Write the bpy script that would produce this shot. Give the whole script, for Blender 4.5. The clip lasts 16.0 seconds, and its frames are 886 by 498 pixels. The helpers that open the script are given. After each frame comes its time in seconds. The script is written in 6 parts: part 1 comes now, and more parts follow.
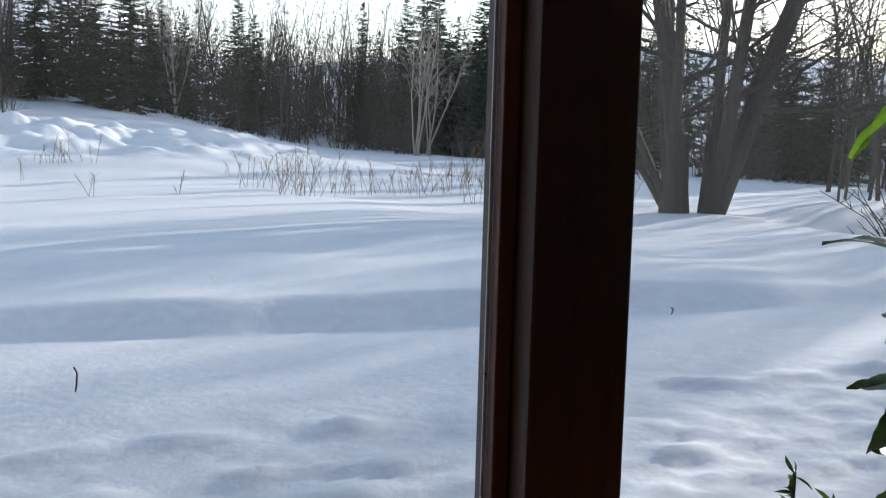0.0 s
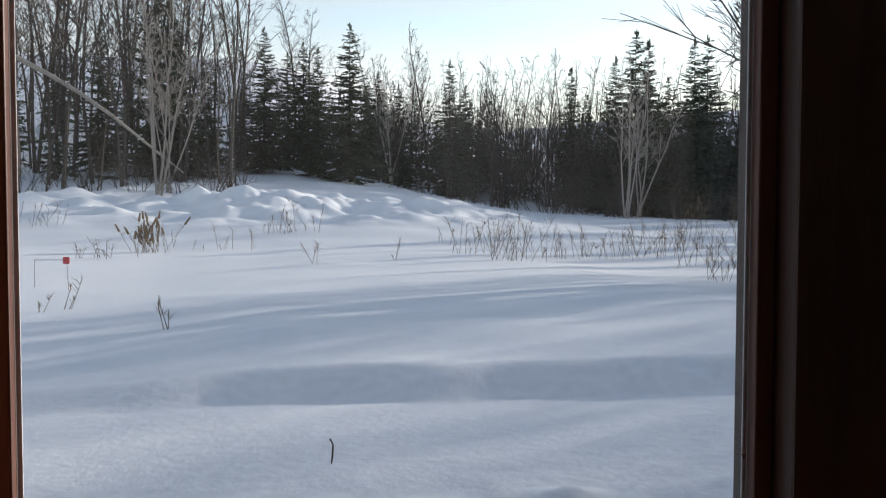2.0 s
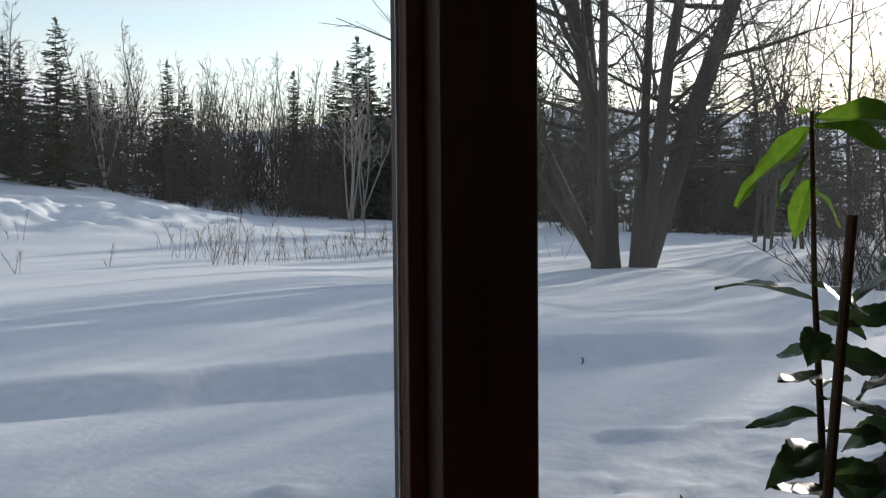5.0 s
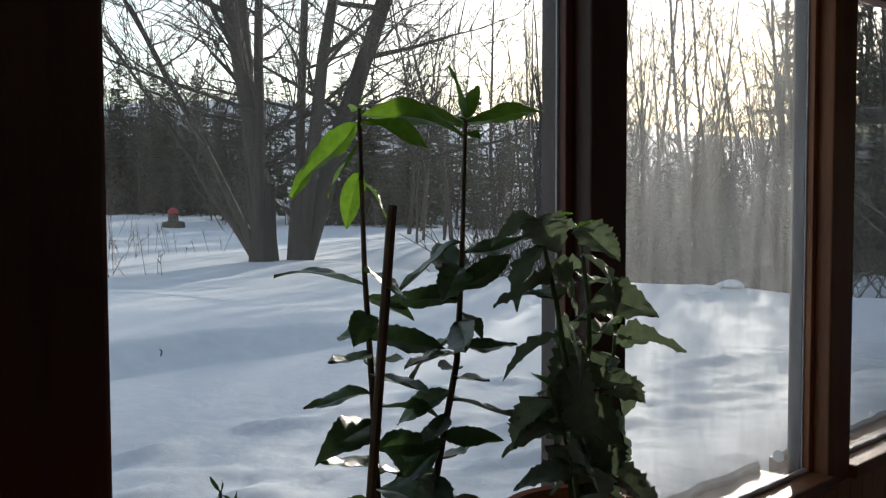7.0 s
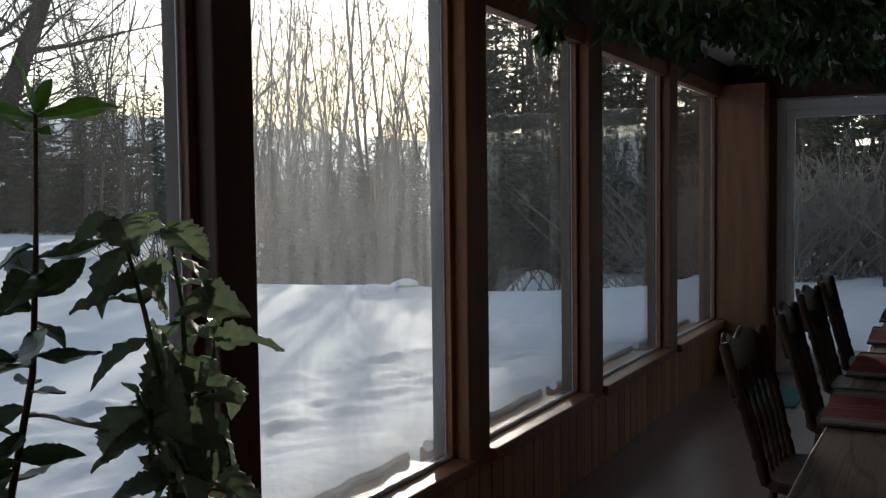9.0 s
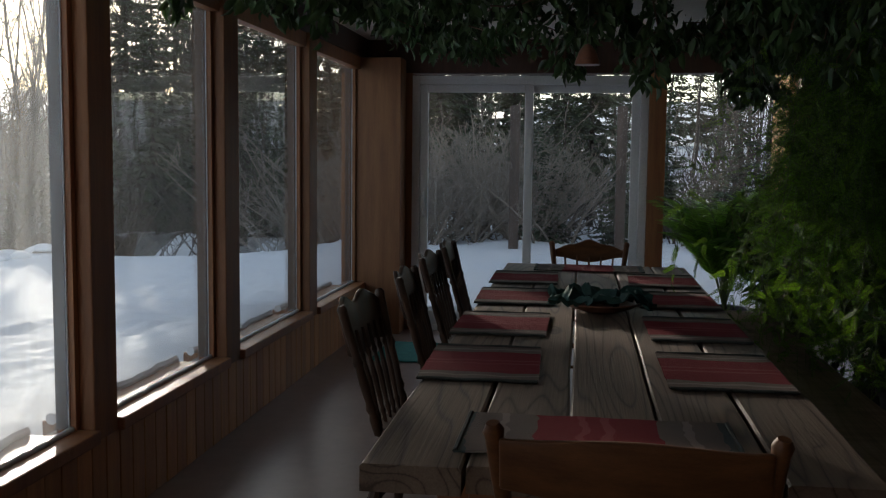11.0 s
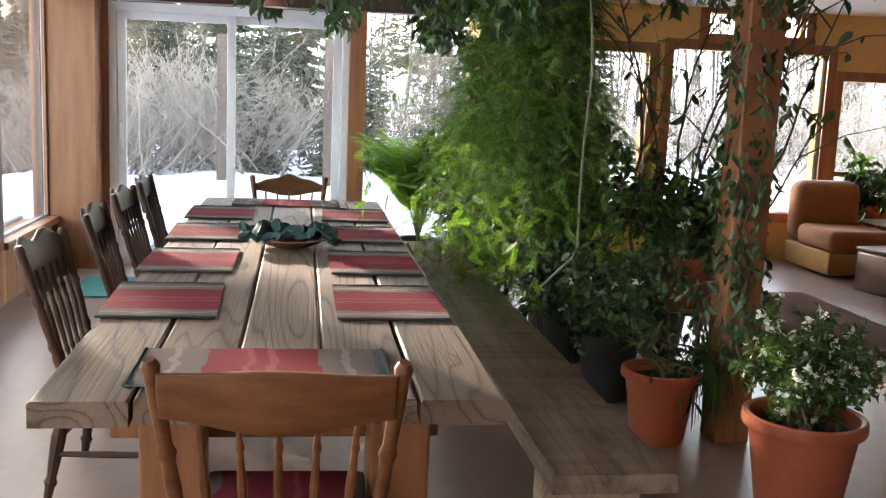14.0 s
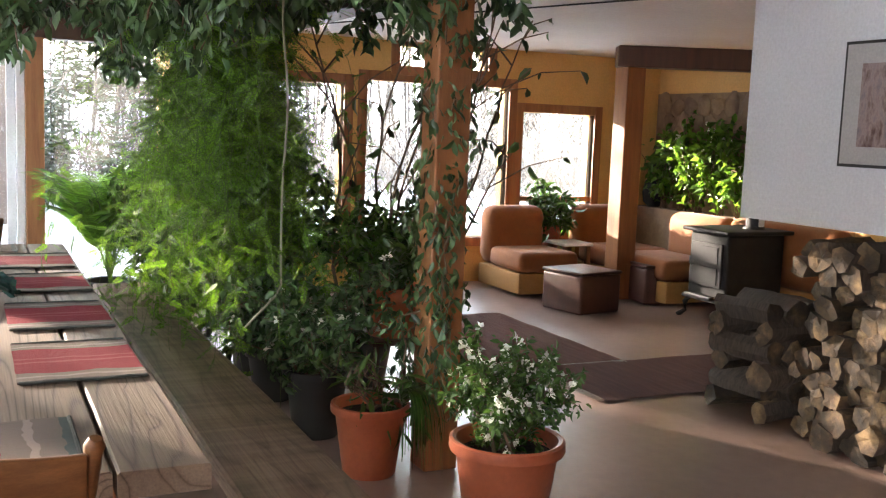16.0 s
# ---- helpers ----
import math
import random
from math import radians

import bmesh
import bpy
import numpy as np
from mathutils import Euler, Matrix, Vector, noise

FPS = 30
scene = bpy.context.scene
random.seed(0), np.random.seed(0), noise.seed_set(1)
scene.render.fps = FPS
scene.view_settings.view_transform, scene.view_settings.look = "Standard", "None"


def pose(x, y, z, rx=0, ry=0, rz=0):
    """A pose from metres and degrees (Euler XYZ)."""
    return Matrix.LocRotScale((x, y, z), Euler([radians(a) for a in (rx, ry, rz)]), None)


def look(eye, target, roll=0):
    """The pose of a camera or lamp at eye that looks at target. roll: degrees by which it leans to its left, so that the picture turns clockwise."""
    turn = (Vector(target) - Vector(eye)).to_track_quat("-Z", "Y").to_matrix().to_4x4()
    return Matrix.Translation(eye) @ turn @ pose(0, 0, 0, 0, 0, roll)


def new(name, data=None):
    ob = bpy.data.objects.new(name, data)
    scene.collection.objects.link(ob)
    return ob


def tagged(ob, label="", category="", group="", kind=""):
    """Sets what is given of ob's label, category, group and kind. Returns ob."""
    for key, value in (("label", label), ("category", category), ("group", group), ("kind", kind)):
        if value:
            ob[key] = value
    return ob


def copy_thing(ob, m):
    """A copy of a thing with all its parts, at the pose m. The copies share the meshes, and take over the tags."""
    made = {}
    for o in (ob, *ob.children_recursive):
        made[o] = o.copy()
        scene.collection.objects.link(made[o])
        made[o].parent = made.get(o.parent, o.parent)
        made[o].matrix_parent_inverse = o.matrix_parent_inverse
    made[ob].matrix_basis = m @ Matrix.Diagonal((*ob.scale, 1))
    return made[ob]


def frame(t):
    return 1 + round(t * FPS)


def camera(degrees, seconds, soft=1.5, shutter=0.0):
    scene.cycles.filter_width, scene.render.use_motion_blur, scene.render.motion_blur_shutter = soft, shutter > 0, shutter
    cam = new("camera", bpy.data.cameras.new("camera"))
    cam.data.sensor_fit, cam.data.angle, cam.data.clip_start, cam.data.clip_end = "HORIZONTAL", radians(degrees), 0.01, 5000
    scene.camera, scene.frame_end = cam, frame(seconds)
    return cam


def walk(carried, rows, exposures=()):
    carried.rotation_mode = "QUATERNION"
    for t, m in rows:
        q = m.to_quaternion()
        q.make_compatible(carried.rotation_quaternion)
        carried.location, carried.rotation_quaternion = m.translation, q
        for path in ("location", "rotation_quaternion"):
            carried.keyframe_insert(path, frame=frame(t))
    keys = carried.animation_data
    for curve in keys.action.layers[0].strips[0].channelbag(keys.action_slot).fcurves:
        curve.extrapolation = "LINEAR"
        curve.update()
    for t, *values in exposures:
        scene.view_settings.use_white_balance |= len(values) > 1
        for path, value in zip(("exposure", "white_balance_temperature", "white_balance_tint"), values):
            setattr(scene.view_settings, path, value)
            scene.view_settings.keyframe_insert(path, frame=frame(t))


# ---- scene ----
cam = camera(48.0, 16.0, soft=1.2)
PATH = [
    (0, (0.478, 0.897, 1.382), (1.236, 2.735, 1.164), 1.5),
    (0.5, (0.467, 0.911, 1.384), (1.091, 2.801, 1.184), 1.4),
    (1, (0.453, 0.921, 1.385), (0.968, 2.844, 1.196), 1.3),
    (1.5, (0.439, 0.914, 1.389), (0.83, 2.868, 1.214), 0.8),
    (2, (0.433, 0.94, 1.391), (0.792, 2.905, 1.295), 0.1),
    (2.5, (0.428, 0.939, 1.396), (0.763, 2.911, 1.367), -0.4),
    (3, (0.433, 0.94, 1.39), (0.815, 2.902, 1.348), 0.1),
    (3.5, (0.441, 0.896, 1.395), (0.912, 2.839, 1.346), 0.2),
    (4.2, (0.473, 0.879, 1.382), (1.143, 2.763, 1.314), -0.1),
    (6.3, (0.57, 0.793, 1.375), (1.757, 2.399, 1.257), -0.0),
    (6.5, (0.584, 0.787, 1.372), (1.828, 2.348, 1.253), 0.2),
    (7, (0.611, 0.742, 1.374), (2.024, 2.153, 1.266), -0.2),
    (7.5, (0.622, 0.706, 1.372), (2.139, 2.004, 1.253), -0.4),
    (8, (0.633, 0.662, 1.369), (2.25, 1.832, 1.248), -0.4),
    (8.5, (0.646, 0.65, 1.372), (2.35, 1.693, 1.274), -0.6),
    (9, (0.717, 0.63, 1.366), (2.492, 1.547, 1.26), -0.7),
    (9.5, (0.732, 0.599, 1.365), (2.58, 1.353, 1.247), -0.7),
    (10, (0.71, 0.56, 1.368), (2.616, 1.15, 1.239), -0.8),
    (10.2, (0.717, 0.547, 1.365), (2.643, 1.071, 1.24), -0.7),
    (12.3, (0.471, 0.401, 1.457), (2.445, 0.43, 1.138), 2.6),
    (12.5, (0.472, 0.401, 1.452), (2.444, 0.429, 1.119), 2.4),
    (13, (0.455, 0.377, 1.453), (2.422, 0.342, 1.094), 2.5),
    (13.5, (0.445, 0.364, 1.452), (2.407, 0.212, 1.094), 2.8),
    (14, (0.44, 0.343, 1.461), (2.395, 0.059, 1.15), 2.4),
    (14.5, (0.463, 0.34, 1.472), (2.395, -0.099, 1.196), 2.6),
    (15, (0.501, 0.333, 1.487), (2.393, -0.259, 1.227), 2.7),
    (15.5, (0.532, 0.329, 1.488), (2.381, -0.392, 1.239), 2.6),
    (16, (0.514, 0.322, 1.501), (2.309, -0.527, 1.265), 2.2),
]
EXPOSURE = [(0, 1.2, 6350, 17), (1.5, 0.93, 6550, 18), (3.0, 0.68, 6650, 18), (4.2, 0.6, 6680, 18), (6.3, 0.98, 6600, 13), (8.0, 0.85, 6600, 13), (9.0, 0.85, 6620, 13), (10.2, 0.78, 6650, 13), (12.3, 3.12, 7150, 17), (13.0, 3.75, 7150, 18), (14.5, 4.78, 7200, 18), (15.4, 4.97, 7250, 18), (16.0, 4.94, 7300, 18)]
walk(cam, [(t, look(eye, target, roll)) for t, eye, target, roll in PATH], EXPOSURE)

# ---- world, sun, exposure ----
SUN_AZ, SUN_EL = 28.5, 12.0  # degrees from +x towards +y, and above the horizon
world = bpy.data.worlds.new("sky")
scene.world = world
world.use_nodes = True
wn = world.node_tree.nodes
sky = wn.new("ShaderNodeTexSky")
sky.sky_type, sky.sun_disc = "NISHITA", False
sky.sun_elevation, sky.sun_rotation = radians(SUN_EL), radians(90 - SUN_AZ)
sky.air_density, sky.dust_density, sky.ozone_density = 1.0, 0.35, 1.0
# thin high cloud: the blue is washed out in drawn-out streaks
wl = world.node_tree.links
cloud_dir, cloud_map, cloud = wn.new("ShaderNodeTexCoord"), wn.new("ShaderNodeMapping"), wn.new("ShaderNodeTexNoise")
cloud_map.inputs["Scale"].default_value = (1.2, 2.0, 9.0)
cloud.inputs["Scale"].default_value, cloud.inputs["Detail"].default_value = 1.6, 5
wl.new(cloud_dir.outputs["Generated"], cloud_map.inputs[0])
wl.new(cloud_map.outputs[0], cloud.inputs["Vector"])
veil, grey, wash = wn.new("ShaderNodeMapRange"), wn.new("ShaderNodeRGBToBW"), wn.new("ShaderNodeMix")
veil.inputs["From Min"].default_value, veil.inputs["From Max"].default_value = 0.35, 0.7
veil.inputs["To Min"].default_value, veil.inputs["To Max"].default_value = 0.12, 0.75
wash.data_type = "RGBA"
wl.new(cloud.outputs[0], veil.inputs[0])
wl.new(sky.outputs[0], grey.inputs[0])
wl.new(veil.outputs[0], wash.inputs[0])
wl.new(sky.outputs[0], wash.inputs[6])
wl.new(grey.outputs[0], wash.inputs[7])
wl.new(wash.outputs[2], wn["Background"].inputs[0])
wn["Background"].inputs[1].default_value = 0.135
sun_data = bpy.data.lights.new("sun", "SUN")
sun_data.energy, sun_data.angle, sun_data.color = 2.9, radians(0.8), (1.0, 0.93, 0.82)
sun = new("sun", sun_data)
ca, sa, ce, se = math.cos(radians(SUN_AZ)), math.sin(radians(SUN_AZ)), math.cos(radians(SUN_EL)), math.sin(radians(SUN_EL))
sun.matrix_world = look((40 * ca * ce, 40 * sa * ce, 40 * se), (0, 0, 0))

# ---- materials ----


def material(name, colors, rough=0.6, scale=6.0, stretch=(1, 1, 1), bump=0.15, detail=6.0, metal=0.0, vary=0.12,
             fine=80.0, translucent=0.0, sheen=0.0, spec=0.5, rough_vary=0.12, wave=0.0):
    """A procedural surface: two or three colours mixed by stretched noise, a finer grain, relief, and a tone that differs from piece to piece."""
    m = bpy.data.materials.new(name)
    m.use_nodes = True
    nt = m.node_tree
    n, l = nt.nodes, nt.links
    bsdf = n["Principled BSDF"]
    tc, mp = n.new("ShaderNodeTexCoord"), n.new("ShaderNodeMapping")
    mp.inputs["Scale"].default_value = stretch
    l.new(tc.outputs["Object"], mp.inputs[0])
    oi = n.new("ShaderNodeObjectInfo")
    off = n.new("ShaderNodeVectorMath")
    off.operation = "SCALE"
    off.inputs[0].default_value = (7.3, 3.1, 5.7)
    l.new(oi.outputs["Random"], off.inputs["Scale"])
    l.new(off.outputs[0], mp.inputs["Location"])
    big, small = n.new("ShaderNodeTexNoise"), n.new("ShaderNodeTexNoise")
    for tex, s in ((big, scale), (small, fine)):
        tex.inputs["Scale"].default_value = s
        tex.inputs["Detail"].default_value = detail
        tex.inputs["Roughness"].default_value = 0.62
        l.new(mp.outputs[0], tex.inputs["Vector"])
    grain = big.outputs[0]
    if wave:
        wv = n.new("ShaderNodeTexWave")
        wv.wave_type, wv.bands_direction = "BANDS", "Y"
        wv.inputs["Scale"].default_value, wv.inputs["Distortion"].default_value = wave, 11.0
        wv.inputs["Detail"].default_value, wv.inputs["Detail Scale"].default_value = 3.0, 1.2
        l.new(mp.outputs[0], wv.inputs["Vector"])
        mx = n.new("ShaderNodeMath")
        mx.operation = "MULTIPLY_ADD"
        mx.inputs[1].default_value = 0.15
        l.new(wv.outputs["Fac"], mx.inputs[0])
        half = n.new("ShaderNodeMath")
        half.operation = "MULTIPLY"
        half.inputs[1].default_value = 0.8
        l.new(big.outputs[0], half.inputs[0])
        l.new(half.outputs[0], mx.inputs[2])
        grain = mx.outputs[0]
    ramp = n.new("ShaderNodeValToRGB")
    el = ramp.color_ramp.elements
    el[0].position, el[1].position = 0.32, 0.68
    el[0].color, el[1].color = (*colors[0], 1), (*colors[-1], 1)
    if len(colors) == 3:
        el.new(0.5).color = (*colors[1], 1)
    l.new(grain, ramp.inputs[0])
    hsv = n.new("ShaderNodeHueSaturation")
    val = n.new("ShaderNodeMapRange")
    val.inputs["To Min"].default_value, val.inputs["To Max"].default_value = 1 - vary, 1 + vary
    if translucent:
        geo = n.new("ShaderNodeNewGeometry")
        val.inputs["To Min"].default_value, val.inputs["To Max"].default_value = 0.55, 1.5
        l.new(geo.outputs["Random Per Island"], val.inputs[0])
    else:
        l.new(oi.outputs["Random"], val.inputs[0])
    fin = n.new("ShaderNodeMapRange")
    fin.inputs["From Min"].default_value, fin.inputs["From Max"].default_value = 0.25, 0.75
    fin.inputs["To Min"].default_value, fin.inputs["To Max"].default_value = 0.88, 1.1
    l.new(small.outputs[0], fin.inputs[0])
    mul = n.new("ShaderNodeMath")
    mul.operation = "MULTIPLY"
    l.new(val.outputs[0], mul.inputs[0])
    l.new(fin.outputs[0], mul.inputs[1])
    l.new(mul.outputs[0], hsv.inputs["Value"])
    l.new(ramp.outputs[0], hsv.inputs["Color"])
    l.new(hsv.outputs[0], bsdf.inputs["Base Color"])
    rr = n.new("ShaderNodeMapRange")
    rr.inputs["To Min"].default_value, rr.inputs["To Max"].default_value = max(0.03, rough - rough_vary), min(1, rough + rough_vary)
    l.new(big.outputs[0], rr.inputs[0])
    l.new(rr.outputs[0], bsdf.inputs["Roughness"])
    bsdf.inputs["Metallic"].default_value = metal
    bsdf.inputs["Specular IOR Level"].default_value = spec
    if sheen:
        bsdf.inputs["Sheen Weight"].default_value = sheen
    if bump:
        b1 = n.new("ShaderNodeBump")
        b1.inputs["Strength"].default_value, b1.inputs["Distance"].default_value = bump, 0.01
        add = n.new("ShaderNodeMath")
        add.operation = "ADD"
        l.new(grain, add.inputs[0])
        l.new(small.outputs[0], add.inputs[1])
        l.new(add.outputs[0], b1.inputs["Height"])
        l.new(b1.outputs[0], bsdf.inputs["Normal"])
    if translucent:
        tr, mix = n.new("ShaderNodeBsdfTranslucent"), n.new("ShaderNodeMixShader")
        br = n.new("ShaderNodeHueSaturation")
        br.inputs["Value"].default_value, br.inputs["Saturation"].default_value = 1.6, 1.1
        br.inputs["Hue"].default_value = 0.485
        l.new(hsv.outputs[0], br.inputs["Color"])
        l.new(br.outputs[0], tr.inputs["Color"])
        mix.inputs[0].default_value = translucent
        l.new(bsdf.outputs[0], mix.inputs[1])
        l.new(tr.outputs[0], mix.inputs[2])
        l.new(mix.outputs[0], n["Material Output"].inputs[0])
    return m


def glass_material(name, dust):
    """A clear pane with a film of dust, denser in vertical smears."""
    m = bpy.data.materials.new(name)
    m.use_nodes = True
    nt = m.node_tree
    n, l = nt.nodes, nt.links
    n.remove(n["Principled BSDF"])
    clear, gloss, film = n.new("ShaderNodeBsdfTransparent"), n.new("ShaderNodeBsdfGlossy"), n.new("ShaderNodeBsdfTranslucent")
    clear.inputs[0].default_value = (0.95, 0.97, 0.96, 1)
    film.inputs[0].default_value = (0.9, 0.9, 0.86, 1)
    gloss.inputs["Roughness"].default_value = 0.02
    face, fres = n.new("ShaderNodeLayerWeight"), n.new("ShaderNodeMath")
    fres.operation = "POWER"
    fres.inputs[1].default_value = 4.5
    l.new(face.outputs["Facing"], fres.inputs[0])
    a, b = n.new("ShaderNodeMixShader"), n.new("ShaderNodeMixShader")
    l.new(fres.outputs[0], a.inputs[0])
    l.new(clear.outputs[0], a.inputs[1])
    l.new(gloss.outputs[0], a.inputs[2])
    tc, mp, no = n.new("ShaderNodeTexCoord"), n.new("ShaderNodeMapping"), n.new("ShaderNodeTexNoise")
    mp.inputs["Scale"].default_value = (9, 9, 1.2)
    no.inputs["Scale"].default_value, no.inputs["Detail"].default_value = 2.0, 5
    l.new(tc.outputs["Object"], mp.inputs[0])
    l.new(mp.outputs[0], no.inputs["Vector"])
    mr = n.new("ShaderNodeMapRange")
    mr.inputs["From Min"].default_value, mr.inputs["From Max"].default_value = 0.38, 0.72
    mr.inputs["To Min"].default_value, mr.inputs["To Max"].default_value = dust * 0.6, dust * 1.3
    l.new(no.outputs[0], mr.inputs[0])
    l.new(mr.outputs[0], b.inputs[0])
    l.new(a.outputs[0], b.inputs[1])
    l.new(film.outputs[0], b.inputs[2])
    l.new(b.outputs[0], n["Material Output"].inputs[0])
    return m


M_SNOW = material("snow", [(0.80, 0.84, 0.90), (0.90, 0.92, 0.95)], 0.72, 1.3, bump=0.6, fine=14, spec=0.18, vary=0)
# M_POST is the shaded tone of the window posts, M_POSTLIT their lit one.
M_POST = material("stained and shaded timber", [(0.058, 0.026, 0.017), (0.10, 0.045, 0.028)], 0.5, 3, (6, 6, 0.5), 0.12, fine=40)
M_POSTLIT = material("red-brown timber, lit tone", [(0.20, 0.08, 0.034), (0.31, 0.135, 0.056)], 0.55, 3, (6, 6, 0.5), 0.12, fine=40)
M_TRIMSHADE = material("shaded red wood trim", [(0.14, 0.055, 0.038), (0.21, 0.088, 0.058)], 0.5, 3, (6, 6, 0.5), 0.12, fine=40)
M_STOP = material("weathered window stop", [(0.07, 0.05, 0.043), (0.12, 0.088, 0.075)], 0.7, 3, (6, 6, 0.5), 0.2, fine=40)
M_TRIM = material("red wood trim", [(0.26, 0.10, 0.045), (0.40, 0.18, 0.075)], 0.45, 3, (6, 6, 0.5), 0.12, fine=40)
M_PANEL = material("pine panelling", [(0.42, 0.17, 0.06), (0.58, 0.28, 0.10)], 0.45, 2.5, (9, 9, 0.6), 0.1, fine=40, vary=0.2)
M_FLOOR = material("painted concrete floor", [(0.225, 0.15, 0.12), (0.295, 0.205, 0.167)], 0.33, 0.9, bump=0.015, fine=14, vary=0, rough_vary=0.02, spec=0.55)
M_OCHRE = material("ochre plaster", [(0.64, 0.37, 0.125), (0.72, 0.44, 0.17)], 0.85, 1.6, bump=0.12, fine=60, vary=0)
M_WHITE = material("white plaster", [(0.66, 0.66, 0.68), (0.72, 0.72, 0.73)], 0.85, 1.2, bump=0.1, fine=60, vary=0)
M_CEIL = material("ceiling board", [(0.62, 0.58, 0.54), (0.70, 0.67, 0.63)], 0.8, 1.1, bump=0.06, fine=50, vary=0)
M_LEG = material("orange timber", [(0.19, 0.072, 0.026), (0.29, 0.12, 0.044)], 0.5, 3, (7, 7, 0.7), 0.12, fine=40)
M_DARKCHAIR = material("dark chair wood", [(0.03, 0.017, 0.012), (0.08, 0.04, 0.023)], 0.48, 4, (5, 5, 1), 0.08, fine=60, spec=0.3)
M_CHAIR = material("honey chair wood", [(0.085, 0.031, 0.011), (0.165, 0.066, 0.023)], 0.45, 4, (2, 9, 9), 0.08, fine=50, spec=0.3)
M_VINYL = material("white door frame", [(0.66, 0.67, 0.69), (0.74, 0.75, 0.76)], 0.4, 2, bump=0.03, vary=0)
M_GLASS = glass_material("window glass", 0.014)
M_DUSTY = glass_material("sunlit dusty glass", 0.12)
M_SMEARED = glass_material("lightly smeared glass", 0.022)
M_TERRA = material("terracotta plastic", [(0.37, 0.088, 0.04), (0.46, 0.125, 0.058)], 0.45, 3, bump=0.04, fine=40)
M_BLACKPOT = material("black plastic", [(0.02, 0.02, 0.02), (0.035, 0.035, 0.035)], 0.45, 4, bump=0.03)
M_SOIL = material("potting soil", [(0.02, 0.014, 0.01), (0.06, 0.04, 0.028)], 0.95, 18, bump=0.8)
M_LEAF = material("glossy green leaf", [(0.035, 0.085, 0.02), (0.075, 0.15, 0.035)], 0.3, 8, bump=0.15, translucent=0.35, vary=0.3)
M_LEAFD = material("dark green leaf", [(0.036, 0.08, 0.032), (0.08, 0.15, 0.056)], 0.32, 8, bump=0.15, translucent=0.12, vary=0.3)
M_YOUNG = material("young leaf", [(0.06, 0.15, 0.025), (0.11, 0.22, 0.04)], 0.4, 8, bump=0.1, translucent=0.45, vary=0.2)
M_BROAD = material("downy broad leaf", [(0.10, 0.145, 0.09), (0.16, 0.215, 0.135)], 0.6, 9, bump=0.35, fine=60, translucent=0.2, vary=0.25, sheen=0.15)
M_FERN = material("feathery fern", [(0.055, 0.14, 0.02), (0.12, 0.245, 0.038)], 0.5, 3, bump=0, translucent=0.5, vary=0.1)
M_PALM = material("palm leaf", [(0.09, 0.22, 0.04), (0.16, 0.34, 0.07)], 0.45, 3, bump=0, translucent=0.55, vary=0.1)
M_FLOWER = material("white blossom", [(0.75, 0.75, 0.70), (0.85, 0.85, 0.80)], 0.6, 5, bump=0, translucent=0.3)
M_STEM = material("woody stem", [(0.10, 0.065, 0.04), (0.19, 0.13, 0.085)], 0.8, 9, bump=0.3)
M_GREENSTEM = material("green stem", [(0.07, 0.12, 0.035), (0.11, 0.17, 0.06)], 0.6, 9, bump=0.1)
M_BARK = material("grey bark", [(0.022, 0.018, 0.015), (0.052, 0.043, 0.036)], 0.9, 4, (3, 3, 0.6), 0.9, fine=30)
M_TWIG = material("bare twigs", [(0.034, 0.027, 0.023), (0.075, 0.06, 0.05)], 0.9, 4, bump=0)
# Lighter copy of the bare twigs: the sun on the shrubs is in its colour.
M_SUNTWIG = material("pale sunlit twigs", [(0.19, 0.16, 0.135), (0.33, 0.285, 0.245)], 0.9, 4, bump=0)
M_BIRCH = material("birch bark", [(0.20, 0.175, 0.15), (0.40, 0.36, 0.32)], 0.8, 5, (2, 2, 6), 0.2)
M_NEEDLE = material("spruce needles", [(0.022, 0.036, 0.018), (0.055, 0.075, 0.038)], 0.75, 1.5, bump=0, translucent=0.12, vary=0.25)
M_WEED = material("dry weed stalks", [(0.10, 0.065, 0.04), (0.20, 0.14, 0.085)], 0.9, 6, bump=0)
M_IRON = material("black cast iron", [(0.012, 0.012, 0.013), (0.03, 0.03, 0.032)], 0.6, 8, bump=0.15, spec=0.35)
M_LOGBARK = material("firewood bark", [(0.035, 0.025, 0.02), (0.10, 0.075, 0.058)], 0.95, 9, (2, 8, 2), 0.8, fine=30, vary=0.3)
M_LOGEND = material("split firewood", [(0.025, 0.019, 0.015), (0.075, 0.05, 0.03), (0.20, 0.13, 0.065)], 0.85, 11, (1, 0.6, 1), 0.8, fine=50, vary=0.55)
M_SOFA = material("rust corduroy", [(0.22, 0.07, 0.017), (0.31, 0.105, 0.028)], 0.85, 4, bump=0.3, fine=90, sheen=0.15)
M_SOFASIDE = material("tan sofa base", [(0.36, 0.18, 0.052), (0.44, 0.23, 0.075)], 0.85, 4, bump=0.3, fine=90)
M_OTTO = material("brown leatherette", [(0.06, 0.024, 0.017), (0.10, 0.04, 0.028)], 0.4, 5, bump=0.1)
M_RUG = material("brown woven rug", [(0.15, 0.066, 0.055), (0.23, 0.11, 0.09)], 0.95, 2, (1, 14, 1), 0.6, fine=70, vary=0.1)
M_FRINGE = material("pale rug fringe", [(0.5, 0.45, 0.4), (0.65, 0.6, 0.55)], 0.95, 9, bump=0)
M_CLOTH = material("dark green cloth", [(0.008, 0.035, 0.03), (0.02, 0.07, 0.06)], 0.8, 7, bump=0.3, fine=120)
